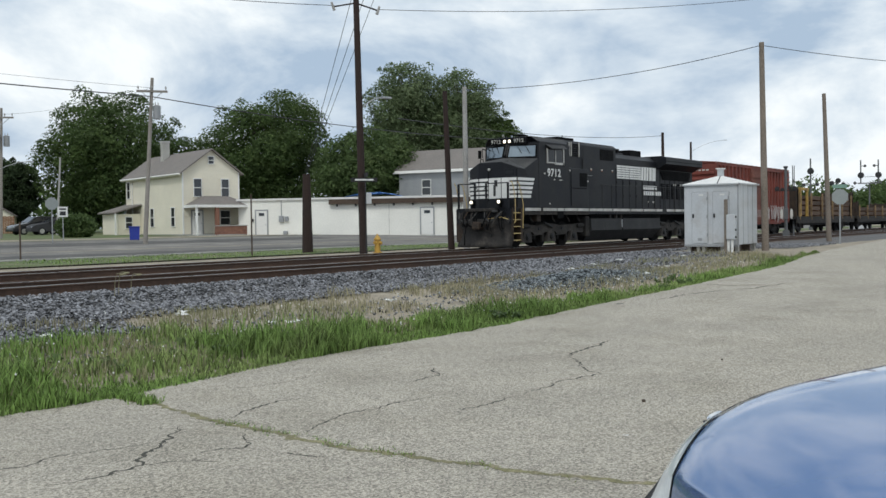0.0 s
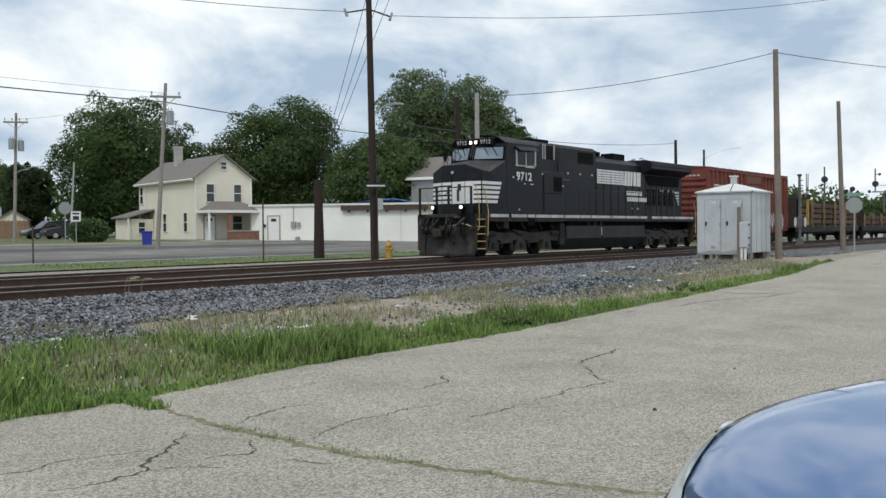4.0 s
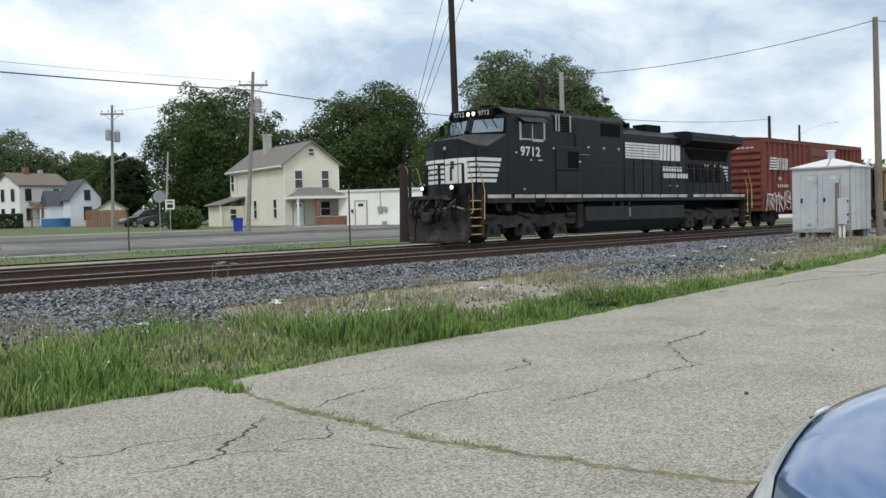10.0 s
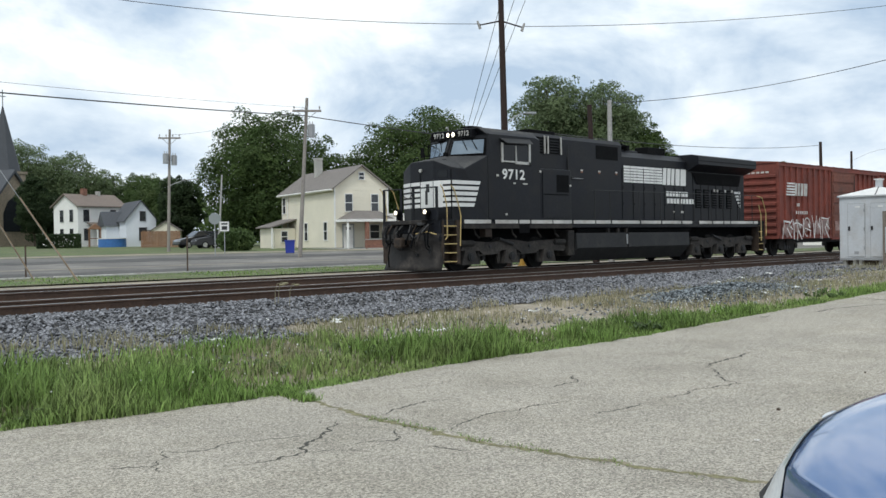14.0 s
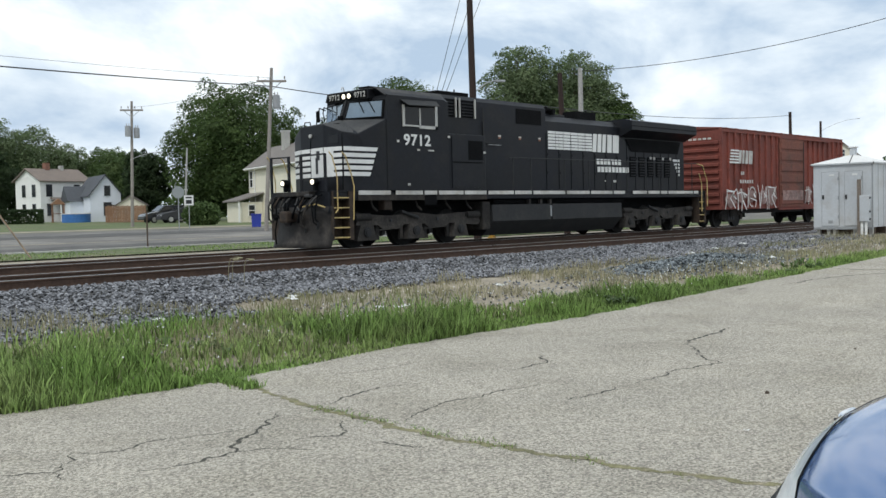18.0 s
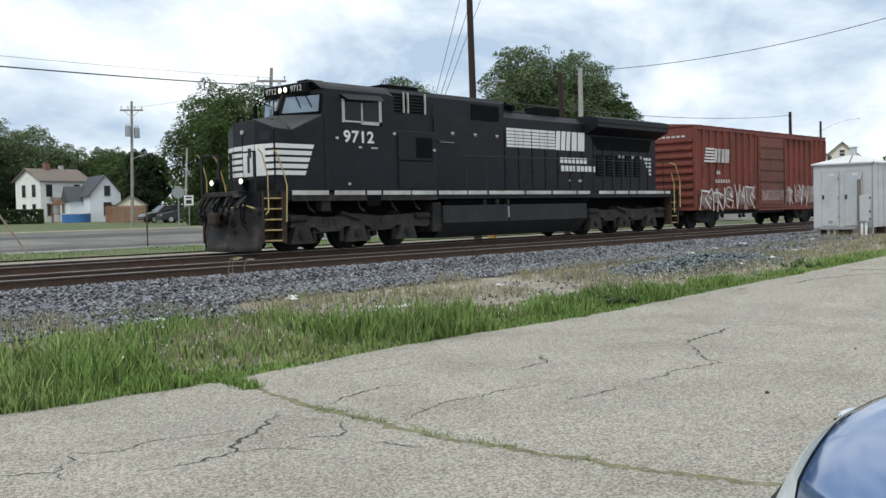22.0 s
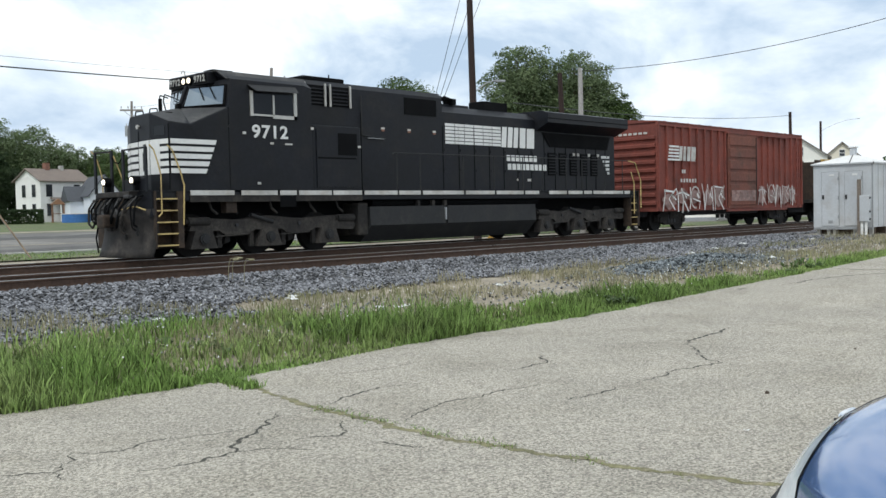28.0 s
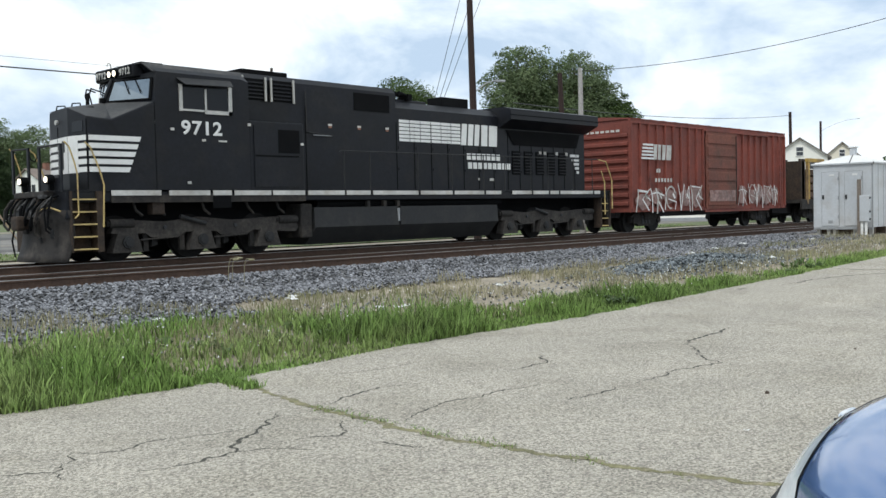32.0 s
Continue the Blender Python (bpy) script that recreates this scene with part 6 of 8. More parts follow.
def make_flatcar(m, label, ln, seed, layers=4):
    rng = random.Random(seed)
    B = thing("bulkhead_flatcar", m, label, "flatcar", "flatcars with timber")
    N, F = -1.5, 0.95
    part("deck", boxes((0, ln, N, F, 0.95, 1.12), bevel=0.02), "grime", B)
    part("side_sill", boxes((0, ln, N - 0.02, N + 0.08, 0.66, 0.98)), "grime", B, "grimy dark side sill")
    part("centre_sill", boxes((0.3, ln - 0.3, -0.6, 0.1, 0.5, 0.95)), "dark", B)
    for x, s in ((0.15, 1), (ln - 0.45, -1)):
        bk = part("bulkhead", boxes((x, x + 0.3, N + 0.05, F - 0.05, 1.12, 1.51 + 0.36 * layers), bevel=0.02), "rust", B, "rusty brown bulkhead")
        for y in (N + 0.05, -0.6, 0.3, F - 0.2):
            part("bulkhead_post", boxes((x - 0.08, x + 0.38, y, y + 0.14, 1.12, 1.6 + 0.36 * layers)), "rust", bk)
    n = int((ln - 1.6) / 2.75)
    for i in range(n):
        x0 = 0.75 + i * (ln - 1.5) / n
        for k in range(layers):
            z = 1.14 + k * 0.36
            for j in range(2):
                d = rng.uniform(-0.12, 0.12)
                part("timber", boxes((x0 + d, x0 + 2.55 + d, N + 0.12 + j * 1.12, N + 1.17 + j * 1.12, z + 0.07, z + 0.34), bevel=0.015), "tiestack", B)
            for dx in (0.4, 2.0):
                part("dunnage", boxes((x0 + dx, x0 + dx + 0.1, N + 0.1, F - 0.1, z, z + 0.07)), "wood", B)
    for i in range(n + 1):
        x = 0.68 + i * (ln - 1.5) / n
        part("stake", boxes((x - 0.045, x + 0.045, N - 0.04, N + 0.06, 0.9, 1.3 + 0.36 * layers)), "stake", B, "tan side stake")
    if layers == 4:
        for x in (0.7, 2.35):
            for y in (N - 0.05, F - 0.1):
                part("loader_post", boxes((x, x + 0.16, y, y + 0.15, 1.12, 2.9)), "loader", B, "yellow loader frame post")
        part("loader_beam", boxes((0.65, 2.6, N - 0.06, N + 0.12, 2.9, 3.08), bevel=0.02), "loader", B, "yellow loader frame beam")
        part("loader_beam", boxes((0.65, 2.6, F - 0.12, F + 0.05, 2.9, 3.08), bevel=0.02), "loader", B, "yellow loader frame beam")
    freight_truck(B, 2.0)
    freight_truck(B, ln - 2.0)
    part("coupler", boxes((-0.6, 0.3, -0.42, -0.16, 0.72, 0.96), (ln - 0.3, ln + 0.6, -0.42, -0.16, 0.72, 0.96), bevel=0.03), "grime", B)
    return B


boxcar = make_boxcar(pose(30.25, FAR_C, RAIL_Z))
flatcars = [make_flatcar(pose(45.2, FAR_C, RAIL_Z), "bulkhead flatcar loaded with bundled timber ties", 15.5, 31),
            make_flatcar(pose(62.0, FAR_C, RAIL_Z), "bulkhead flatcar with a low load of dark timber ties", 15.5, 32, 2)]
# ---- buildings ----


def window_unit(parent, m, w, h, frame="whitewall", wall=0.0):
    """A sash window on a wall: m puts its lower middle on the wall, x along it, -y outward."""
    fr = part("window", bmesh.new(), frame, parent)
    bm = bmesh.new()
    for a in ((-w / 2 - 0.05, -w / 2, 0, h), (w / 2, w / 2 + 0.05, 0, h), (-w / 2 - 0.07, w / 2 + 0.07, h, h + 0.07), (-w / 2 - 0.08, w / 2 + 0.08, -0.05, 0), (-w / 2, w / 2, h / 2 - 0.03, h / 2 + 0.03)):
        box(bm, a[0], a[1], -0.08, 0.0, a[2], a[3])
    bm.to_mesh(fr.data)
    bm.free()
    fr.matrix_basis = m
    for z in (0, h / 2 + 0.03):
        part("pane", boxes((-w / 2, w / 2, -0.03, -0.005, z, z + h / 2 - 0.03)), "pane", fr)
    return fr


def door_unit(parent, m, w, h, material="whitewall", lights=True):
    d = part("door", boxes((-w / 2, w / 2, -0.04, 0.0, 0, h)), material, parent)
    d.matrix_basis = m
    part("door_casing", boxes((-w / 2 - 0.1, -w / 2, -0.06, 0, 0, h), (w / 2, w / 2 + 0.1, -0.06, 0, 0, h), (-w / 2 - 0.1, w / 2 + 0.1, -0.06, 0, h, h + 0.1)), "steel", d)
    if lights:
        part("fanlight", boxes((-w * 0.25, w * 0.25, -0.05, -0.04, h * 0.8, h * 0.92)), "pane", d)
    part("knob", boxes((w * 0.36, w * 0.42, -0.09, -0.04, 0.95, 1.02)), "chrome", d)
    return d


def gable_walls(bm, w, d, h, apex):
    """Walls of a gabled block: x 0..w across the gable front at y 0, y 0..d deep."""
    prism(bm, [(0, 0), (w, 0), (w, h), (w / 2, apex), (0, h)], "y", 0, d)
    return bm


def gable_roof(w, d, h, apex, over=0.35, t=0.12):
    bm = bmesh.new()
    for s in (0, 1):
        x0, x1 = (-over, w / 2) if s == 0 else (w + over, w / 2)
        k = (apex - h) / (w / 2)
        z0 = h - k * over
        prism(bm, [(x0, z0), (x1, apex), (x1, apex + t), (x0, z0 + t)], "y", -over, d + over)
    return bm


def siding(parent, w, y, z0, z1, material, n=18, depth=0.02, m=None):
    """Courses of clapboard proud of a wall that faces -y."""
    for i in range(n):
        a = z0 + (z1 - z0) * i / n
        b = z0 + (z1 - z0) * (i + 1) / n
        bm = bmesh.new()
        prism(bm, [(y - depth, a), (y, a), (y, b), (y - 0.004, b)], "x", 0.0, w)
        ob = part("clapboard", bm, material, parent)
        if m is not None:
            ob.matrix_basis = m


# cream house: its gable looks at the tracks, its long wall to the side
def make_cream_house():
    ang = -15
    H = thing("cream_house", pose(52.15, 64.6, 0.75, 0, 0, ang) @ Matrix.Diagonal((0.96, 0.96, 0.97, 1)), "cream two storey clapboard house with brick porch", "house")
    w, d, h, apex = 5.3, 13.0, 5.7, 7.6
    part("wall", gable_walls(bmesh.new(), w, d, h, apex), "siding", H)
    part("foundation", boxes((-0.03, w + 0.03, -0.03, d, -0.3, 0.3)), "concrete", H)
    rf = part("roof", gable_roof(w, d, h, apex), "shingle", H, "grey shingle roof")
    part("eaves_board", boxes((-0.4, -0.34, -0.35, d + 0.3, h - 0.38, h - 0.24)), "siding", rf)
    part("gutter", tube(bmesh.new(), (-0.42, -0.3, h - 0.25), (-0.42, d + 0.3, h - 0.25), 0.07, n=8), "whitewall", rf)
    part("chimney", boxes((w / 2 - 0.9, w / 2 - 0.3, 8.0, 8.7, 6.3, 8.9), (w / 2 - 0.95, w / 2 - 0.25, 7.95, 8.75, 8.75, 8.95)), "concrete", rf, "worn masonry chimney")
    siding(H, w, -0.002, 0.35, h, "siding", 18)
    side = pose(-0.002, 0, 0, 0, 0, -90) @ pose(-d, 0, 0)
    siding(H, d, 0.0, 0.35, h - 0.1, "siding", 18, m=side)
    for x in (-0.06, w - 0.06):
        part("corner_board", boxes((x, x + 0.12, -0.05, 0.06, 0.3, h)), "whitewall", H)
    for x in (1.35, 3.95):
        window_unit(H, pose(x, -0.03, 3.55), 0.7, 1.5)
    window_unit(H, pose(w / 2, -0.03, 6.4), 0.5, 0.6)
    sidem = Matrix.Rotation(radians(-90), 4, "Z")
    for yy, z, hh in ((2.0, 1.0, 1.6), (6.6, 1.0, 1.6), (12.2, 3.7, 1.5)):
        window_unit(H, Matrix.Translation((-0.03, yy, z)) @ sidem, 0.75, hh)
    part("downpipe", tube(bmesh.new(), (-0.1, 11.2, 0.2), (-0.1, 11.2, 5.3), 0.06, n=8), "whitewall", H)
    # porch in front of the gable
    pr = bmesh.new()
    e = [(0.1, -2.4, 2.75), (w + 0.1, -2.4, 2.75), (w + 0.1, 0, 2.75), (0.1, 0, 2.75)]
    t = [(1.6, -1.0, 3.55), (w - 1.5, -1.0, 3.55), (w - 1.5, 0, 3.55), (1.6, 0, 3.55)]
    pr = quads([e[0], e[1], t[1], t[0]], [e[1], e[2], t[2], t[1]], [e[3], e[0], t[0], t[3]], t, e[::-1])
    po = part("porch_roof", pr, "shingle", H, "grey hipped porch roof")
    part("porch_fascia", boxes((0.05, w + 0.15, -2.45, -2.38, 2.55, 2.78), (0.05, 0.12, -2.4, 0, 2.55, 2.78)), "whitewall", po)
    part("porch_wall", boxes((1.9, w + 0.1, -2.35, -2.1, -0.2, 0.95), (1.9, 2.25, -2.35, -2.1, 0.95, 2.6), (w - 0.2, w + 0.1, -2.35, -2.1, 0.95, 2.6), (w - 0.15, w + 0.1, -2.1, 0, -0.2, 0.95)), "brick", H, "red brick porch wall")
    part("porch_sill", boxes((1.85, w + 0.14, -2.4, -2.05, 0.95, 1.03)), "concrete", H)
    part("porch_post", boxes((0.12, 0.28, -2.35, -2.2, 0, 2.6)), "whitewall", H)
    part("porch_floor", boxes((0.1, w + 0.1, -2.35, 0, -0.2, 0.25)), "concrete", H)
    part("porch_step", boxes((2.0, 4.4, -3.0, -2.4, -0.2, 0.1), (2.0, 4.4, -2.7, -2.4, 0.1, 0.25)), "concrete", H)
    door_unit(H, pose(1.25, -0.04, 0.25), 0.95, 2.05)
    window_unit(H, pose(3.9, -0.03, 1.1), 0.9, 1.2)
    # lean-to at the back of the long wall
    ln = part("lean_to", boxes((-2.2, -0.06, 9.4, 13.4, -0.2, 2.2)), "siding", H, "cream lean-to porch")
    part("lean_roof", prism(bmesh.new(), [(-2.6, 2.25), (0.0, 3.0), (0.0, 3.12), (-2.6, 2.37)], "y", 9.1, 13.6), "shingle", H)
    window_unit(H, pose(-1.2, 9.38, 0.9), 0.6, 1.0)
    part("lean_post", boxes((-2.55, -2.42, 9.2, 9.35, -0.2, 2.3)), "whitewall", H)
    return H


make_cream_house()


# long low white building
def make_low_building():
    a, b = Vector((55.74, 61.88, 0.62)), Vector((63.9, 45.0, 0.5))
    ang = math.degrees(math.atan2(b.y - a.y, b.x - a.x))
    ln = (b - a).length + 10.8
    H = thing("white_building", pose(a.x, a.y, 0.45, 0, 0, ang), "long low cream painted block building with flat roof", "building")
    h = 3.3
    part("wall", boxes((0, ln, 0, 9, -0.3, h)), "blockwall", H)
    part("plinth", boxes((-0.01, ln, -0.03, 0, -0.3, 0.22)), "steel", H)
    part("roof", boxes((-0.15, ln + 0.15, -0.15, 9.15, h, h + 0.16)), "shedroof", H, "pale flat roof edge")
    part("fascia", boxes((8.0, ln, -0.35, -0.02, h - 0.42, h - 0.02)), "tie", H, "dark brown fascia board")
    for i in range(12):
        part("fascia_bracket", boxes((8.6 + 1.6 * i, 8.7 + 1.6 * i, -0.3, -0.02, h - 0.6, h - 0.42)), "dark", H)
    for x, wd in ((2.05, 0.95), (16.2, 1.0)):
        door_unit(H, pose(x, -0.01, 0.3), wd, 2.15)
        part("doorstep", boxes((x - 0.9, x + 0.9, -0.8, -0.02, -0.3, 0.18)), "concrete", H)
    part("meter_box", boxes((3.6, 4.0, -0.18, -0.01, 1.5, 2.0), (4.1, 4.4, -0.16, -0.01, 1.55, 1.95)), "steel", H)
    part("conduit", tube(bmesh.new(), (3.8, -0.06, 2.0), (3.8, -0.06, 3.3), 0.03, n=6), "steel", H)
    part("wall_lamp", boxes((1.2, 1.35, -0.14, -0.01, 1.55, 1.8)), "dark", H)
    part("gas_meter", boxes((4.0, 4.35, -0.3, -0.05, 0.2, 0.75), bevel=0.05), "steel", H)
    for x in (6.1, 13.0, 19.0):
        part("wall_joint", boxes((x, x + 0.03, -0.012, 0.0, 0.2, h)), "concrete", H)
    part("roof_vent", tube(bmesh.new(), (5.6, 1.5, h), (5.6, 1.5, h + 0.5), 0.12, n=8), "steel", H)
    return H


low_building = make_low_building()
rng = random.Random(3)
bm = bmesh.new()
bmesh.ops.create_grid(bm, x_segments=16, y_segments=8, size=0.5)
for v in bm.verts:
    v.co = Vector((v.co.x * 5.0, v.co.y * 2.0, 0.32 * max(0.0, 1 - (2 * v.co.x) ** 2) * (0.7 + 0.6 * rng.random()) + 0.02))
tarp = tagged(part("roof_tarp", thick(bm, 0.02), "tarp"), "crumpled blue tarpaulin on the flat roof", "tarpaulin")
tarp.matrix_basis = pose(62.6, 52.6, 3.92, 0, 0, -64)


def make_grey_house():
    H = thing("grey_house", pose(73.4, 58.6, 0.8, 0, 0, -81), "grey gabled house behind the white building", "house")
    ln, d, h, apex = 13.0, 7.0, 6.1, 8.0
    part("wall", prism(bmesh.new(), [(0, 0), (d, 0), (d, h), (d / 2, apex), (0, h)], "x", 0, ln), "steel", H)
    bm = bmesh.new()
    for y0 in (-0.4, d + 0.4):
        k = (apex - h) / (d / 2)
        prism(bm, [(y0, h - 0.4 * k), (d / 2, apex), (d / 2, apex + 0.12), (y0, h - 0.4 * k + 0.12)], "x", -0.4, ln + 0.4)
    part("roof", bm, "shingle", H, "dark grey shingle roof")
    part("eaves_board", boxes((-0.4, ln + 0.4, -0.46, -0.4, h - 0.42, h - 0.16)), "whitewall", H)
    window_unit(H, pose(3.0, -0.01, 3.6), 0.9, 1.4)
    window_unit(H, pose(8.0, -0.01, 3.6), 0.9, 1.4)
    return H


make_grey_house()


def make_white_house():
    H = thing("white_house", pose(52.5, 114.6, 1.4, 0, 0, 8) @ Matrix.Diagonal((0.95, 0.95, 0.97, 1)), "white two storey house with brown roof and porch", "house")
    ln, d, h, apex = 7.0, 5.5, 5.3, 6.75
    part("wall", prism(bmesh.new(), [(0, 0), (d, 0), (d, h), (d / 2, apex), (0, h)], "x", 0, ln), "whitewall", H)
    bm = bmesh.new()
    for y0 in (-0.35, d + 0.35):
        k = (apex - h) / (d / 2)
        prism(bm, [(y0, h - 0.35 * k), (d / 2, apex), (d / 2, apex + 0.12), (y0, h - 0.35 * k + 0.12)], "x", -0.35, ln + 0.35)
    part("roof", bm, "brownroof", H, "brown shingle roof")
    part("chimney", boxes((2.4, 3.0, 2.4, 3.1, 6.4, 7.6)), "brick", H)
    part("chimney", boxes((4.6, 5.0, 2.4, 3.0, 6.4, 7.3)), "concrete", H)
    for x in (1.2, 5.2):
        window_unit(H, pose(x, -0.01, 3.3), 0.7, 1.4, "dark")
    window_unit(H, pose(1.2, -0.01, 0.9), 0.6, 1.4, "dark")
    sidem = Matrix.Rotation(radians(-90), 4, "Z")
    for y in (1.4, 3.6):
        for z in (0.9, 3.3):
            window_unit(H, Matrix.Translation((-0.01, y, z)) @ sidem, 0.6, 1.4, "dark")
    part("porch_roof", prism(bmesh.new(), [(-2.2, 2.45), (0, 3.0), (0, 3.15), (-2.2, 2.6)], "x", 1.3, 9.2), "brownroof", H, "brown lean-to porch roof")
    part("porch_wing", boxes((ln, 9.0, 0.0, 4.0, -0.2, 2.6)), "whitewall", H)
    for x in (1.5, 3.4, 5.3, 7.2, 9.0):
        part("porch_post", boxes((x - 0.07, x + 0.07, -2.1, -1.96, -0.2, 2.5)), "whitewall", H)
    part("porch_floor", boxes((1.3, 9.2, -2.2, 0, -0.2, 0.2)), "concrete", H)
    door_unit(H, pose(5.0, -0.02, 0.25), 0.95, 2.05, "steel")
    window_unit(H, pose(3.2, -0.01, 0.9), 0.8, 1.4, "dark")
    return H


make_white_house()


def make_small_house():
    H = thing("small_white_house", pose(54.7, 106.7, 1.35, 0, 0, -14) @ Matrix.Diagonal((0.95, 0.95, 0.97, 1)), "small white gabled house with dark slate roof", "house")
    w, d, h, apex = 3.7, 8.0, 3.4, 5.6
    part("wall", gable_walls(bmesh.new(), w, d, h, apex), "whitecool", H)
    part("roof", gable_roof(w, d, h, apex, 0.3), "slate", H, "dark slate roof")
    part("wing_wall", boxes((-1.6, 0, 3.6, 7.4, -0.2, 2.7)), "whitecool", H)
    part("wing_roof", prism(bmesh.new(), [(3.3, 2.6), (5.5, 4.5), (7.7, 2.6)], "x", -1.9, 1.5), "slate", H)
    window_unit(H, pose(w / 2 + 0.2, -0.01, 0.8), 0.85, 1.5, "dark")
    window_unit(H, pose(w / 2 + 0.2, -0.01, 3.2), 0.6, 1.1, "dark")
    return H


make_small_house()


def make_garden_shed():
    H = thing("garden_shed", pose(55.5, 102.2, 1.3, 0, 0, -35), "small cream garden shed behind the fence", "shed")
    part("wall", gable_walls(bmesh.new(), 3.2, 3.5, 1.9, 2.9), "siding", H)
    part("roof", gable_roof(3.2, 3.5, 1.9, 2.9, 0.2), "shingle", H)
    return H


make_garden_shed()


def make_church():
    H = thing("church", pose(53.6, 140.0, 1.2, 0, 0, 18) @ Matrix.Diagonal((0.92, 0.92, 0.92, 1)), "brown stone church with slate spire and cross", "church")
    w = 2.15
    part("tower", boxes((-w, w, -w, w, -0.3, 11.8)), "sandstone", H)
    part("string_course", boxes((-w - 0.12, w + 0.12, -w - 0.12, w + 0.12, 8.4, 8.7), (-w - 0.2, w + 0.2, -w - 0.2, w + 0.2, 11.6, 12.0)), "sandstone", H)
    bm = bmesh.new()
    prism(bm, [(-0.65, 8.9), (0.65, 8.9), (0.65, 10.2), (0.4, 10.8), (0, 11.1), (-0.4, 10.8), (-0.65, 10.2)], "y", -w - 0.05, -w + 0.4)
    part("louvre_window", bm, "dark", H)
    base = 2.35
    spire = bmesh.new()
    ring = [spire.verts.new((base * 1.08 * math.cos(math.pi / 8 + i * math.pi / 4), base * 1.08 * math.sin(math.pi / 8 + i * math.pi / 4), 12.0)) for i in range(8)]
    tip = spire.verts.new((0, 0, 22.4))
    for i in range(8):
        spire.faces.new((ring[i], ring[(i + 1) % 8], tip))
    spire.faces.new(ring[::-1])
    part("spire", spire, "slate", H, "grey slate spire")
    part("cross", boxes((-0.06, 0.06, -0.06, 0.06, 22.2, 24.6), (-0.55, 0.55, -0.06, 0.06, 23.5, 23.65)), "steel", H)
    part("nave_wall", prism(bmesh.new(), [(-10.5, -0.3), (-1.0, -0.3), (-1.0, 5.0), (-5.75, 11.0), (-10.5, 5.0)], "y", -9.0, 10.0), "sandstone", H)
    bm = bmesh.new()
    prism(bm, [(-11.2, 4.3), (-5.75, 11.1), (-0.3, 4.3), (-0.3, 4.7), (-5.75, 11.6), (-11.2, 4.7)], "y", -9.4, 10.2)
    part("nave_roof", bm, "slate", H, "dark slate nave roof")
    bm = bmesh.new()
    prism(bm, [(-7.6, 2.6), (-3.9, 2.6), (-3.9, 5.2), (-4.7, 6.9), (-5.75, 7.7), (-6.8, 6.9), (-7.6, 5.2)], "y", -9.08, -8.9)
    part("arched_window", bm, "pane", H, "large dark arched window")
    return H


make_church()


def make_metal_hut():
    """The near corner is the origin; the door side is x = 0, the short side y = 0."""
    H = thing("metal_hut", pose(33.1, 11.43, 0.42), "grey galvanised railway equipment hut on short legs", "equipment hut")
    w, ln, z0, z1 = 2.02, 1.97, 0.26, 2.42
    part("body", boxes((0, w, 0, ln, z0, z1), bevel=0.015), "shed", H)
    for y in (0.1, 0.42, 0.62, 1.3, 1.5, 1.84):
        for x in (0.1, w - 0.2):
            part("leg", boxes((x, x + 0.12, y - 0.06, y + 0.06, -0.12, z0)), "concrete", H)
    for x in (-0.01, w - 0.1):
        part("base_rail", boxes((x, x + 0.11, 0, ln, z0 - 0.07, z0)), "steel", H)
    # two dark strips fill the gap below the floor between the legs
    part("floor_beam", boxes((0.3, 0.42, 0.05, ln - 0.05, 0.02, z0 - 0.01), (1.3, 1.42, 0.05, ln - 0.05, 0.02, z0 - 0.01)), "tie", H, "dark strips under the floor")
    o = 0.07
    cx, cy, zt = w / 2, ln / 2, z1 + 0.33
    e = [(-o, -o, z1), (w + o, -o, z1), (w + o, ln + o, z1), (-o, ln + o, z1)]
    part("roof", quads(*[[e[i], e[(i + 1) % 4], (cx, cy, zt)] for i in range(4)], e[::-1]), "shedroof", H, "pale pyramidal sheet roof")
    part("roof_edge", boxes((-o, w + o, -o, -o + 0.03, z1 - 0.05, z1), (-o, -o + 0.03, -o, ln + o, z1 - 0.05, z1), (-o, w + o, ln + o - 0.03, ln + o, z1 - 0.05, z1)), "shed", H)
    part("roof_seam", tube(bmesh.new(), (-o, 0.72, z1 + 0.01), (cx, cy, zt + 0.01), 0.016, n=5), "dark", H, "dark roof joint")
    ck = part("roof_vent", boxes((cx - 0.11, cx + 0.11, cy - 0.09, cy + 0.09, zt - 0.06, zt + 0.22), bevel=0.02), "shed", H)
    part("vent_cap", boxes((cx - 0.15, cx + 0.15, cy - 0.13, cy + 0.13, zt + 0.22, zt + 0.26), bevel=0.01), "shedroof", ck)
    for y in (0.33, 1.1):
        d = 0.57
        dr = part("door", boxes((-0.03, 0.0, y, y + d, z0 + 0.06, z1 - 0.29), bevel=0.008), "shed", H, "flush grey door")
        part("door_gap", boxes((-0.008, 0.002, y - 0.018, y, z0 + 0.05, z1 - 0.28), (-0.008, 0.002, y + d, y + d + 0.018, z0 + 0.05, z1 - 0.28), (-0.008, 0.002, y, y + d, z1 - 0.29, z1 - 0.272)), "steel", dr)
        part("padlock_hasp", boxes((-0.06, -0.03, y + 0.49, y + 0.55, 1.22, 1.36)), "dark", dr)
        part("small_plate", boxes((-0.04, -0.03, y + 0.15, y + 0.32, z1 - 0.42, z1 - 0.36)), "white", dr)
        for z in (0.55, 1.2, 1.85):
            part("hinge", boxes((-0.045, -0.025, y + 0.0, y + 0.03, z, z + 0.12)), "steel", dr)
    part("floor_vent", boxes((-0.04, -0.03, 1.3, 1.45, 0.4, 0.5)), "steel", H)
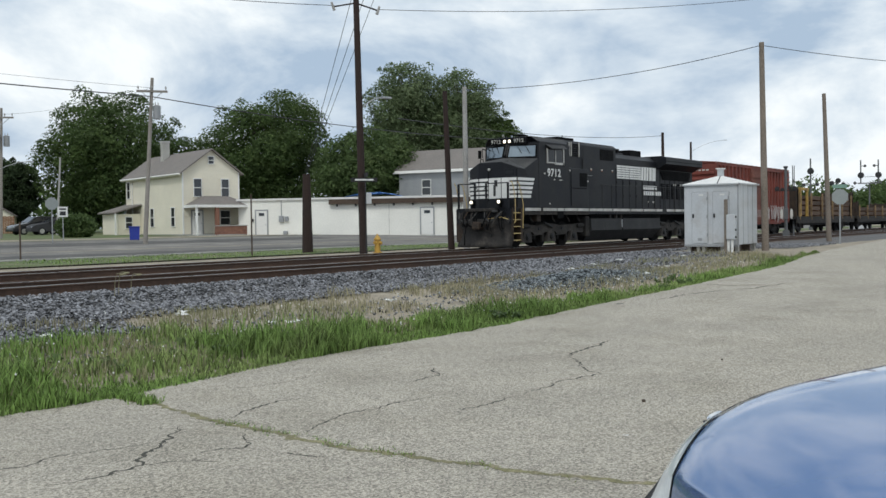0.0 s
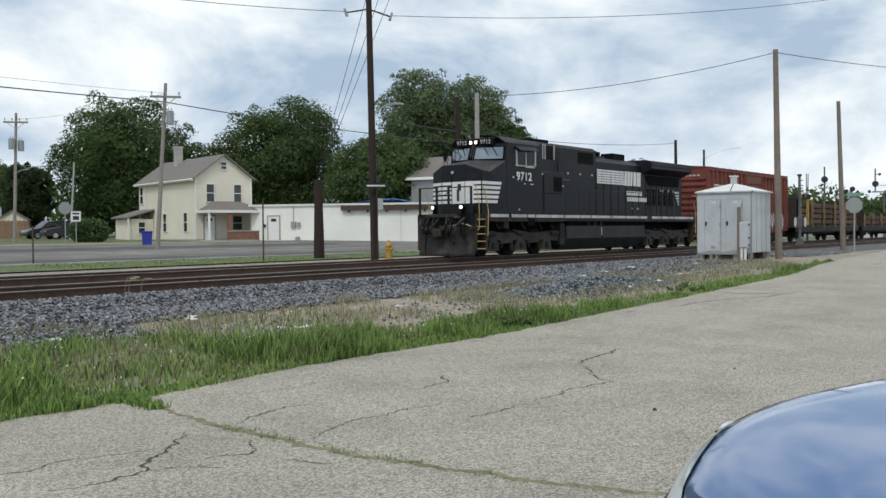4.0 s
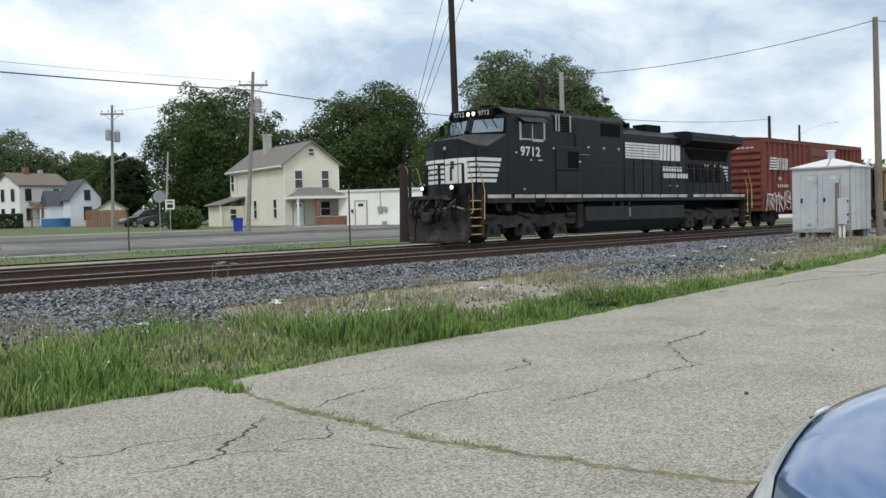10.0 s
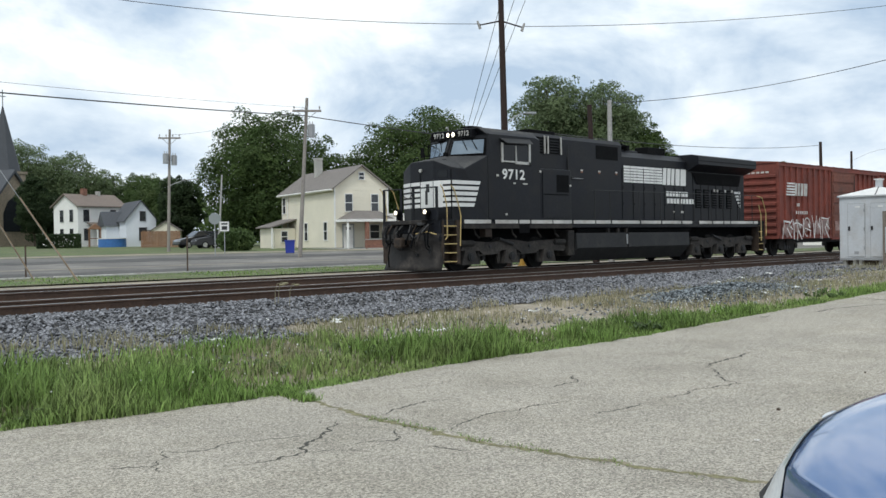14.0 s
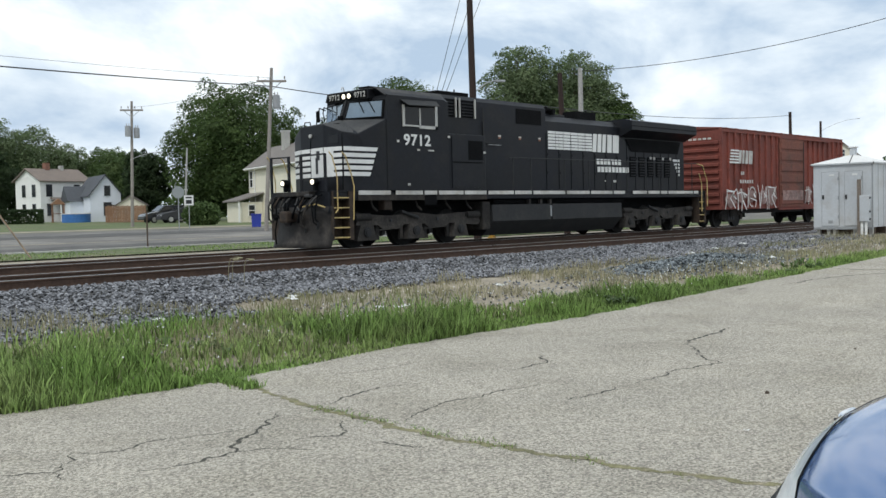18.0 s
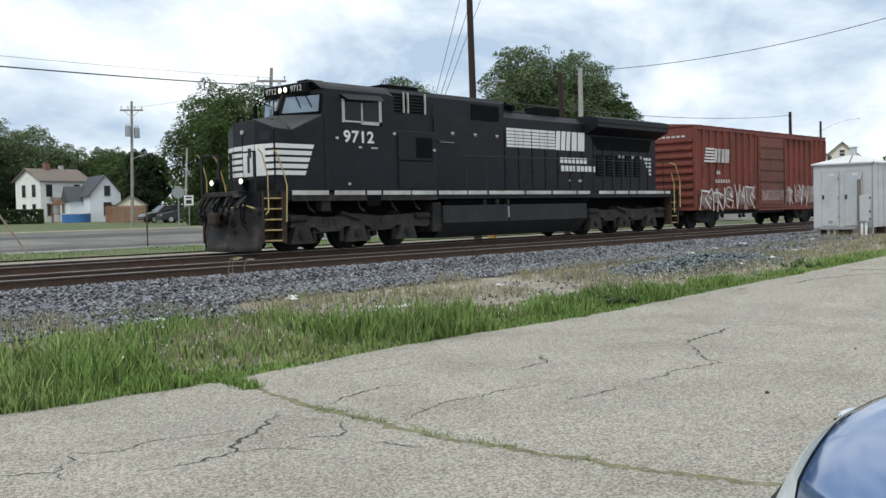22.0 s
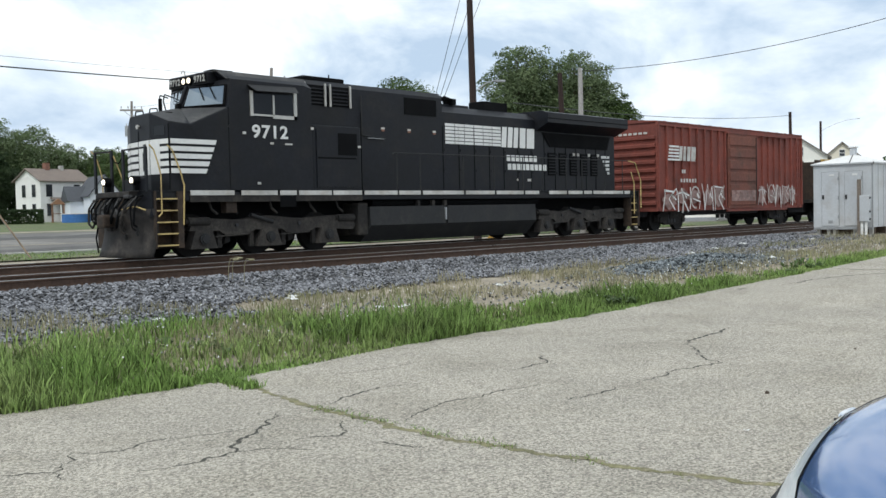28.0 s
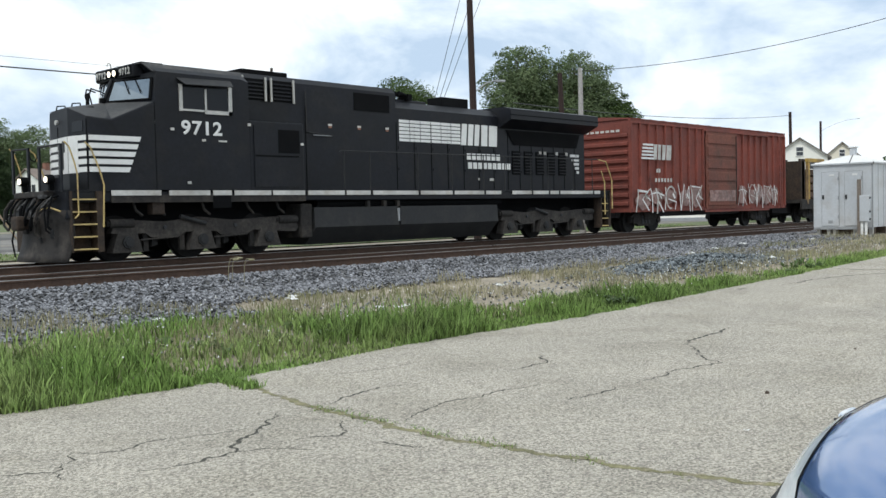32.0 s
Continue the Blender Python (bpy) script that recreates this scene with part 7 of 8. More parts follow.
    for x in (0.5, 1.0, 1.5):
        part("wall_seam", boxes((x, x + 0.015, -0.01, 0.0, z0, z1)), "steel", H)
    part("corner_trim", boxes((-0.012, 0.03, -0.012, 0.0, z0, z1), (-0.012, 0.0, 0.0, 0.03, z0, z1)), "steel", H)
    return H


make_metal_hut()
meter = thing("meter_post", pose(32.78, 11.62, 0.42), "wooden post with a grey electric meter box beside the hut", "meter post")
part("post", boxes((-0.05, 0.05, 0.08, 0.19, -0.1, 1.85), bevel=0.012), "pole", meter)
part("meter_box", boxes((-0.14, 0.04, -0.22, 0.08, 0.45, 1.32), bevel=0.02), "shed", meter, "grey metal meter box")
part("box_lid", boxes((-0.155, -0.14, -0.2, 0.06, 0.48, 1.29)), "shed", meter)
for y_ in (0.03, -0.1):
    part("conduit", tube(bmesh.new(), (-0.05, y_, -0.1), (-0.05, y_, 0.46), 0.045, n=10), "white", meter, "white conduit pipe")
for z_ in (0.5, 0.75, 1.2):
    part("box_latch", boxes((-0.1, -0.03, -0.25, -0.22, z_, z_ + 0.07)), "dark", meter)


# two gabled houses beyond the far end of the boxcar
def make_far_house(x, y, w, d, h, apex, wall, roof, label):
    H = thing("far_house", pose(x, y, ground_z(x, y), 0, 0, -67), label, "house", "far houses")
    part("wall", gable_walls(bmesh.new(), w, d, h, apex), wall, H)
    part("roof", gable_roof(w, d, h, apex), roof, H)
    for k in (0.3, 0.7):
        window_unit(H, pose(w * k, -0.02, h - 1.9), 0.7, 1.3)
    window_unit(H, pose(w * 0.5, -0.02, h + 0.1), 0.6, 0.8)
    return H


make_far_house(91.2, 40.9, 5.0, 8.0, 5.6, 7.35, "blockwall", "shingle", "pale two storey house with grey gable roof")
make_far_house(122.0, 48.0, 4.2, 8.0, 6.6, 8.4, "siding", "brownroof", "pale house with brown gable roof")
# ---- street furniture, cars, signals ----


def make_car(name, m, label, paint, ln=4.7, w=1.82, h=1.45, group="parked cars", suv=False):
    """A closed car: x forward from the tail, centred on y."""
    C = thing(name, m, label, "car", group)
    hood, deck = (0.98, 1.05) if not suv else (1.08, 1.2)
    prof = [(0.05, 0.32), (0.0, 0.62), (0.06, deck - 0.12), (0.25, deck), (0.72, deck + 0.03), (ln * 0.34, h - 0.04), (ln * 0.42, h), (ln * 0.52, h - 0.01), (ln * 0.70, hood + 0.03), (ln * 0.9, hood - 0.12), (ln - 0.12, hood - 0.26), (ln, 0.6), (ln - 0.05, 0.3)]
    if suv:
        prof[4], prof[5] = (0.35, h - 0.12), (0.6, h - 0.02)
    bm = bmesh.new()
    rings = []
    for k, inset in ((-1, 0.0), (-0.86, 0.0), (0.86, 0.0), (1, 0.0)):
        ring = []
        for x, z in prof:
            tuck = 0.14 if z > hood + 0.06 else 0.0
            side = (w / 2 - tuck) * k
            edge = abs(k) == 1
            ring.append(bm.verts.new((x + (0.05 if edge and x < 0.1 else -0.05 if edge and x > ln - 0.15 else 0), side, z - (0.05 if edge and z > 0.7 else 0))))
        rings.append(ring)
    n = len(prof)
    for a, b in zip(rings, rings[1:]):
        for i in range(n):
            bm.faces.new((a[i], a[(i + 1) % n], b[(i + 1) % n], b[i]))
    bm.faces.new(rings[0])
    bm.faces.new(rings[-1][::-1])
    body = part("body", bm, paint, C)
    body.data.shade_smooth()
    body.data.set_sharp_from_angle(angle=radians(35))
    zs = hood + 0.08
    for s in (-1, 1):
        y = s * (w / 2 - 0.13)
        xa, xb, xc = ln * 0.22 if not suv else ln * 0.1, ln * 0.45, ln * 0.655
        for a, b in (((xa + 0.12, xb - 0.04), 0), ((xb + 0.04, xc), 1)):
            top0 = max(a[0], ln * 0.33 if not suv else a[0])
            pts = [(a[0], zs), (a[1], zs), (min(a[1], ln * 0.535), h - 0.1), (top0, h - 0.1)]
            part("side_window", prism(bmesh.new(), pts, "y", min(y, y + s * 0.012), max(y, y + s * 0.012)), "pane", C)
        part("window_trim", boxes((xa, xc + 0.05, min(y, y + s * 0.02), max(y, y + s * 0.02), zs - 0.04, zs)), "chrome", C)
        part("mirror", boxes((ln * 0.62, ln * 0.66, min(s * w / 2, s * (w / 2 + 0.16)), max(s * w / 2, s * (w / 2 + 0.16)), zs - 0.02, zs + 0.12), bevel=0.02), paint, C)
        part("door_line", boxes((xb, xb + 0.015, min(s * w / 2, s * (w / 2 + 0.004)), max(s * w / 2, s * (w / 2 + 0.004)), 0.35, zs - 0.1)), "dark", C)
        part("door_handle", boxes((xb - 0.25, xb - 0.08, min(s * w / 2, s * (w / 2 + 0.03)), max(s * w / 2, s * (w / 2 + 0.03)), zs - 0.2, zs - 0.16)), paint, C)
        part("headlight", boxes((ln - 0.28, ln - 0.03, min(s * w * 0.3, s * w * 0.46), max(s * w * 0.3, s * w * 0.46), 0.62, 0.76), bevel=0.02), "chrome", C)
        part("tail_light", boxes((0.0, 0.2, min(s * w * 0.34, s * w * 0.485), max(s * w * 0.34, s * w * 0.485), 0.72, 0.86), bevel=0.02), "brick", C)
        for x in (ln * 0.19, ln * 0.79):
            yy = s * (w / 2 - 0.1)
            wh = part("wheel", disc(bmesh.new(), (x, yy, 0.33), "y", 0.33, 0.21, 24), "tyre", C)
            bm = disc(bmesh.new(), (x, yy + s * 0.1, 0.33), "y", 0.22, 0.03, 18)
            for k in range(5):
                t = 2 * math.pi * k / 5
                box(bm, -0.03, 0.2, -0.012, 0.012, -0.025, 0.025, m=Matrix.Translation((x, yy + s * 0.118, 0.33)) @ Matrix.Rotation(t, 4, "Y"))
            part("rim", bm, "alu", wh)
    ws = quads([(ln * 0.53, -w * 0.4, h - 0.03), (ln * 0.53, w * 0.4, h - 0.03), (ln * 0.69, w * 0.43, hood + 0.06), (ln * 0.69, -w * 0.43, hood + 0.06)])
    bmesh.ops.translate(ws, vec=(0.015, 0, 0.015), verts=ws.verts)
    part("windscreen", thick(ws, 0.01), "pane", C)
    bk = ln * 0.33 if not suv else 0.5
    rw = quads([(bk, -w * 0.39, h - 0.05), (bk, w * 0.39, h - 0.05), (0.75 if not suv else 0.3, w * 0.41, deck + 0.08), (0.75 if not suv else 0.3, -w * 0.41, deck + 0.08)])
    bmesh.ops.translate(rw, vec=(-0.015, 0, 0.015), verts=rw.verts)
    part("rear_window", thick(rw, 0.01), "pane", C)
    part("plate", boxes((-0.015, 0.03, -0.16, 0.16, 0.68, 0.8)), "white", C)
    part("bumper", boxes((-0.03, 0.2, -w * 0.47, w * 0.47, 0.32, 0.5), bevel=0.04), paint, C)
    part("bumper", boxes((ln - 0.2, ln + 0.02, -w * 0.47, w * 0.47, 0.3, 0.5), bevel=0.04), paint, C)
    return C


sedan = make_car("black_sedan", pose(-165.7, 28.6, 0.31), "black four-door sedan driving along the lane", "carblack", 4.4, 1.7, 1.27, group="moving car")
make_car("dark_suv", pose(53.6, 85.0, 1.16, 0, 0, 172), "dark parked sport utility vehicle near the fence", "carblack", 4.6, 1.9, 1.72, suv=True)
make_car("grey_pickup", pose(53.9, 82.0, 1.14, 0, 0, 165), "dark grey parked car on the side lawn", "dark", 4.6, 1.85, 1.5, suv=True)
make_car("white_car", pose(70.4, 34.7, 0.62, 0, 0, 200), "white parked car beyond the train", "whitecool", 4.5, 1.8, 1.42)


def make_blue_car():
    """The parked car beside the camera: its rounded bonnet, wing edge and lamp show."""
    C = thing("blue_car", pose(3.715, 1.745, 0.0, 0, 0, -44.7), "parked metallic blue car with a glossy bonnet", "car", "parked cars")
    w, ln = 1.8, 4.4
    # bonnet surface: x from the nose back, y from 0 (far wing) to -w
    def top(x, v):
        nose = 0.479 + 0.339 * (1 - math.exp(-max(0.0, x) / 0.24)) + 0.012 * min(x, 1.6) + 0.1 * max(0.0, x - 0.3)
        side = abs(2 * v - 1)
        return nose - 0.087 * side ** 5 - 0.02 * side ** 2
    nv = 26
    xs = [0.0, 0.012, 0.03, 0.05, 0.08, 0.11, 0.15, 0.2, 0.26, 0.33, 0.4, 0.5] + [0.5 + 0.09 * i for i in range(1, 13)]
    vs = [0.5 - 0.5 * math.cos(math.pi * i / nv) for i in range(nv + 1)]
    def grid(name, v0, v1, mat, lift=0.0, x0=0.0, x1=9.0, label=""):
        keep = [v for v in vs if v0 - 1e-6 <= v <= v1 + 1e-6]
        keep = sorted(set([v0] + keep + [v1]))
        kx = [x for x in xs if x0 <= x <= x1]
        verts, faces = [], []
        for x in kx:
            for v in keep:
                round_nose = 0.124 * abs(2 * v - 1) ** 3 * math.exp(-x / 0.4)
                verts.append((x + round_nose, -w * v, top(x, v) + lift))
        n = len(keep)
        if x0 == 0.0:
            verts = [(0.0 + 0.03 * abs(2 * v - 1) ** 3, -w * v, 0.18 + lift) for v in keep] + [(-0.01 + 0.03 * abs(2 * v - 1) ** 3, -w * v, 0.26 + lift) for v in keep] + verts
            kx = [-2, -1] + kx
        for i in range(len(kx) - 1):
            for j in range(n - 1):
                a = i * n + j
                faces.append((a, a + 1, a + n + 1, a + n))
        ob = raw(name, verts, faces, mat, C, True)
        tagged(ob, label)
        return ob
    grid("wing", 0.045, 0.102, "carblue", 0.0, label="blue front wing")
    # dark strip painted where the curved wing edge reflects dark surroundings
    grid("edge_trim", 0.0, 0.045, "dark", 0.003, label="dark band painted as the wing edge's reflection")
    grid("bonnet", 0.116, 0.884, "carblue", 0.002, label="glossy blue bonnet")
    grid("wing", 0.895, 1.0, "carblue", 0.0, label="blue front wing")
    grid("panel_gap", 0.10, 0.118, "vent", -0.003)
    grid("panel_gap", 0.88, 0.90, "vent", -0.003)
    # swept headlamp lens running up to a point, with the dark bonnet seam inside it
    def spot(x, v, lift):
        s3 = abs(2 * v - 1) ** 3
        if x < 0:
            return (-0.01 + 0.03 * s3 - lift, -w * v, 0.26 + lift)
        return (x + 0.124 * s3 * math.exp(-x / 0.4) - lift * 0.5, -w * v, top(x, v) + lift)
    for far in (False, True):
        for name, a0, a1, mat, lift, label in (("headlamp_lens", 0.0, 1.0, "headlens", 0.004, "pale clear headlamp lens"), ("bonnet_seam", 1.0, 1.12, "vent", 0.0045, "")):
            rows = [-1.0] + [x for x in xs if x <= 0.27] + [0.3]
            verts, faces = [], []
            for x in rows:
                inner = 0.052 + 0.135 * max(0.0, 1 - max(x, 0.0) / 0.3) ** 0.8
                lo, hi = 0.052 + (inner - 0.052) * a0, inner * a1 if a1 < 1.05 else inner + 0.012
                for k in range(5):
                    v = lo + (hi - lo) * k / 4
                    verts.append(spot(x, 1 - v if far else v, lift))
            for i in range(len(rows) - 1):
                for k in range(4):
                    c = i * 5 + k
                    faces.append((c, c + 1, c + 6, c + 5))
            tagged(raw(name, verts, faces, mat, C, True), label)
    side = [(0.05, 0.2), (0.04, 0.26), (0.12, 0.36), (0.22, 0.47), (0.33, 0.56), (0.45, 0.61), (0.7, 0.68), (1.0, 0.75), (1.5, 0.8), (1.7, 0.83), (ln, 0.86), (ln, 0.2)]
    for y in (0.0, -w):
        part("side_panel", prism(bmesh.new(), side, "y", min(y, y - 0.02 if y < 0 else y - 0.03), max(y, y - 0.02 if y < 0 else y - 0.03)), "carblue", C)
    part("bumper", boxes((0.06, 0.5, -w + 0.14, -0.14, 0.18, 0.28), bevel=0.03), "dark", C)
    for y in (-0.02, -w + 0.02):
        bm = bmesh.new()
        bmesh.ops.create_icosphere(bm, subdivisions=2, radius=1.0, matrix=Matrix.Translation((0.36, y * 1.5, top(0.26, 0.0) + 0.045)) @ Matrix.Rotation(radians(-24), 4, "Y") @ Matrix.Diagonal((0.042, 0.018, 0.015, 1)))
        lamp = part("wing_lamp", bm, "chrome", C, "small bright chrome wing lamp")
        part("lamp_surround", boxes((0.31, 0.41, y * 1.5 - 0.014, y * 1.5 + 0.014, top(0.26, 0.0) + 0.012, top(0.26, 0.0) + 0.024), bevel=0.004), "dark", lamp, "black lamp surround")
    part("windscreen", thick(quads([(1.62, -0.12, 0.92), (1.62, -w + 0.12, 0.92), (2.4, -w + 0.25, 1.4), (2.4, -0.25, 1.4)]), 0.01), "pane", C)
    part("cabin", prism(bmesh.new(), [(1.68, 0.84), (2.44, 1.39), (3.3, 1.41), (4.2, 0.98), (4.3, 0.8)], "y", -w + 0.14, -0.14), "carblue", C)
    part("under", boxes((0.9, ln, -w + 0.05, -0.05, 0.25, 0.55)), "dark", C)
    for y in (-0.1, -w + 0.1):
        for x in (0.85, 3.5):
            wh = part("wheel", disc(bmesh.new(), (x, y, 0.29), "y", 0.29, 0.2, 24), "tyre", C)
            part("rim", disc(bmesh.new(), (x, y + (0.1 if y > -0.5 else -0.1), 0.31), "y", 0.2, 0.03, 16), "alu", wh)
    return C


make_blue_car()


def make_sign(x, y, z, h, label, r=0.38, back=True, turn=0.0):
    S = thing("road_sign", pose(x, y, z, 0, 0, turn), label, "road sign", "road signs")
    part("post", boxes((-0.03, 0.03, -0.03, 0.03, -0.1, h + r)), "steel", S)
    bm = bmesh.new()
    prism(bm, [(r * math.cos(math.pi / 8 + i * math.pi / 4), h + r * math.sin(math.pi / 8 + i * math.pi / 4)) for i in range(8)], "y", -0.05, -0.035)
    part("plate", bm, "stopred", S, "bare metal back of an octagonal sign")
    return S


make_sign(32.2, 51.8, ground_z(32, 51), 2.35, "octagonal stop sign seen from its bare back", turn=-32)
stop = make_sign(44.76, 10.9, 0.45, 2.05, "octagonal stop sign seen from its bare back", 0.36, turn=-75)
part("street_blade", boxes((-0.3, 0.3, -0.012, 0.012, 2.44, 2.6)), "greenplate", stop, "small faded green street name plate")
spd = thing("small_sign", pose(35.4, 55.7, ground_z(35, 55), 0, 0, -32), "small white rectangular sign on a post", "road sign", "road signs")
part("post", boxes((-0.03, 0.03, -0.03, 0.03, -0.1, 2.2)), "steel", spd)
part("plate", boxes((-0.3, 0.3, -0.05, -0.035, 1.55, 2.2)), "white", spd)
part("text_bar", boxes((-0.2, 0.2, -0.056, -0.05, 2.0, 2.1), (-0.18, 0.18, -0.056, -0.05, 1.65, 1.9)), "dark", spd)
nm = thing("street_name_sign", pose(27.42, 23.6, ground_z(27.4, 23.6), 0, 0, -40), "green street name blades above a post", "road sign", "road signs")
part("post", tube(bmesh.new(), (0, 0, -0.1), (0, 0, 2.9), 0.022, n=8), "dark", nm)
part("blade", boxes((-0.55, 0.45, -0.02, 0.02, 2.72, 2.88)), "tank", nm)
part("blade", boxes((-0.02, 0.02, -0.5, 0.5, 2.9, 3.05)), "tank", nm)
part("text_bar", boxes((-0.4, 0.3, -0.026, -0.02, 2.77, 2.83)), "white", nm)

hyd = thing("fire_hydrant", pose(28.3, 23.8, ground_z(28, 23.8)), "yellow cast iron fire hydrant", "fire hydrant")
bm = bmesh.new()
tube(bm, (0, 0, -0.05), (0, 0, 0.06), 0.17, n=14)
tube(bm, (0, 0, 0.06), (0, 0, 0.52), 0.115, 0.11, 14)
tube(bm, (0, 0, 0.52), (0, 0, 0.56), 0.15, n=14)
part("barrel", bm, "hydrant", hyd)
bm = bmesh.new()
tube(bm, (0, 0, 0.56), (0, 0, 0.68), 0.13, 0.06, 14)
tube(bm, (0, 0, 0.68), (0, 0, 0.75), 0.035, n=6)
part("bonnet", bm, "hydrant", hyd)
for a, b in (((0, -0.1, 0.4), (0, -0.2, 0.4)), ((0.1, 0, 0.42), (0.19, 0, 0.42)), ((-0.1, 0, 0.42), (-0.19, 0, 0.42))):
    part("outlet", tube(bmesh.new(), a, b, 0.06, n=10), "hydrant", hyd)

bin_ = thing("wheeled_bin", pose(39.0, 53.3, ground_z(39, 53.3), 0, 0, -36) @ Matrix.Diagonal((0.8, 0.8, 0.9, 1)), "blue plastic wheeled refuse bin", "refuse bin")
part("body", prism(bmesh.new(), [(-0.36, 0.05), (0.36, 0.05), (0.42, 0.95), (-0.42, 0.95)], "y", -0.35, 0.35), "blueplastic", bin_)
part("lid", boxes((-0.45, 0.45, -0.4, 0.4, 0.95, 1.03), bevel=0.03), "blueplastic", bin_)
for x in (-0.3, 0.3):
    part("wheel", disc(bmesh.new(), (x, 0.34, 0.12), "x", 0.12, 0.06, 12), "tyre", bin_)

dump = thing("dumpster", pose(27.6, 90.7, ground_z(28, 90.7), 0, 0, -20), "blue steel dumpster beside the church", "dumpster")
part("body", prism(bmesh.new(), [(-0.8, 0.1), (0.8, 0.1), (1.0, 1.3), (-1.0, 1.3)], "y", -0.8, 0.8), "blueplastic", dump)
part("lid", boxes((-1.02, 1.02, -0.85, 0.85, 1.3, 1.38)), "dark", dump)

# hedge, fence, play frame and pool in front of the white houses
def make_hedge(x, y, lx, ly, h, ang, label, trim=True, leaf="leaf_c"):
    H = thing("hedge", pose(x, y, ground_z(x, y), 0, 0, ang), label, "hedge")
    rng = np.random.default_rng(77)
    verts, faces = [], []
    for _ in range(5200):
        p = rng.uniform(-1, 1, 3)
        k = np.max(np.abs(p) ** np.array([1, 1, 1])) + 1e-6
        p = p / k * rng.uniform(0.8, 1.03) if trim else p / (np.linalg.norm(p) + 1e-6) * rng.uniform(0.35, 1.25)
        q = np.array([p[0] * lx / 2, p[1] * ly / 2, (p[2] + 1) * h / 2])
        u = rng.normal(size=3)
        u /= np.linalg.norm(u)
        v = np.cross(u, rng.normal(size=3))
        v /= np.linalg.norm(v) + 1e-9
        s = 0.13
        i = len(verts)
        verts += [q - u * s, q + v * s * 0.6, q + u * s, q - v * s * 0.6]
        faces.append((i, i + 1, i + 2, i + 3))
    raw("foliage", verts, faces, leaf, H)
    for i in range(6):
        x0 = -lx / 2 + 0.3 + i * (lx - 0.6) / 5
        part("stem", boxes((x0, x0 + 0.06, -0.03, 0.03, -0.05, h * 0.7)), "bark", H)


make_hedge(44.7, 102.4, 4.3, 1.6, 1.5, -24, "clipped dark green hedge on the lawn")
make_hedge(43.6, 66.8, 2.6, 1.6, 1.7, -30, "rough green shrubs beside the cream house", False, "leaf_b")
fence = thing("board_fence", pose(51.5, 97.2, ground_z(52, 96.5), 0, 0, -33), "brown wooden board fence", "fence")
for i in range(26):
    part("board", boxes((0.16 * i, 0.16 * i + 0.145, -0.02, 0.02, -0.05, 1.75 + 0.03 * (i % 3))), "wood", fence)
part("rail", boxes((0, 4.2, 0.02, 0.07, 0.4, 0.5), (0, 4.2, 0.02, 0.07, 1.35, 1.45)), "wood", fence)
pool = thing("paddling_pool", pose(52.4, 105.6, ground_z(52, 105)), "round blue paddling pool on the lawn", "pool")
part("wall", tube(bmesh.new(), (0, 0, 0), (0, 0, 1.0), 1.55, n=28), "tarp", pool)
part("rim", tube(bmesh.new(), (0, 0, 0.96), (0, 0, 1.04), 1.6, n=28), "white", pool)
play = thing("play_frame", pose(50.6, 107.6, ground_z(50, 107), 0, 0, -20), "weathered wooden play frame with a roof", "play frame")
for x in (0, 1.2):
    for y in (0, 1.2):
        part("post", boxes((x, x + 0.1, y, y + 0.1, -0.05, 2.1)), "wood", play)
part("platform", boxes((0, 1.3, 0, 1.3, 1.0, 1.08)), "wood", play)
part("roof", prism(bmesh.new(), [(-0.15, 2.1), (0.65, 2.75), (1.45, 2.1)], "y", -0.1, 1.4), "wood", play)
part("slide", thick(quads([(1.3, 0.3, 1.05), (1.3, 0.9, 1.05), (3.0, 0.9, 0.1), (3.0, 0.3, 0.1)]), 0.04), "tarp", play)
swing = thing("swing_frame", pose(55.2, 103.6, ground_z(55, 103), 0, 0, -25), "dark swing frame in front of the small house", "swing frame")
for x in (0, 2.0):
    part("leg", pipe(bmesh.new(), [(x, -0.6, 0), (x, 0, 1.9), (x, 0.6, 0)], 0.05), "tie", swing)
part("beam", tube(bmesh.new(), (-0.1, 0, 1.9), (2.1, 0, 1.9), 0.05, n=8), "tie", swing)

for x, y, h in ((20.3, 35.0, 1.5), (13.7, 35.0, 1.2), (27.6, 30.0, 2.6)):
    pst = thing("marker_post", pose(x, y, ground_z(x, y)), "thin dark marker post in the verge", "post", "marker posts")
    part("shaft", boxes((-0.025, 0.025, -0.02, 0.02, -0.1, h)), "tie", pst)
kb = thing("kerb_stone", pose(0, 0, 0), "pale broken concrete kerb along the street", "kerb", kind="structure")
for i in range(17):
    x = -3 + i * 3.5
    z = ground_z(x, 34.5)
    part("kerb_block", boxes((x, x + (3.2 if i % 3 else 2.2), 34.36, 34.54, z - 0.2, z + 0.07), bevel=0.012), "stripe" if i in (4, 5) else "concrete", kb)

# crossing signals to the far end
def signal_mast(x, y, h, label, heads):
    S = thing("railway_signal", pose(x, y, ground_z(x, y)), label, "railway signal", "railway signals")
    part("mast", tube(bmesh.new(), (0, 0, -0.1), (0, 0, h), 0.1, 0.08, 10), "galvdark", S)
    part("base_cabinet", boxes((-0.2, 0.2, -0.18, 0.18, 0, 0.42)), "galvdark", S)
    for k, (z, dx, r) in enumerate(heads):
        hd = part("signal_head", disc(bmesh.new(), (dx, -0.15, z), "y", r, 0.08, 20), "dark", S, "round dark signal target")
        part("hood", tube(bmesh.new(), (dx, -0.2, z), (dx, -0.4, z), r * 0.35, n=10), "dark", hd)
    return S


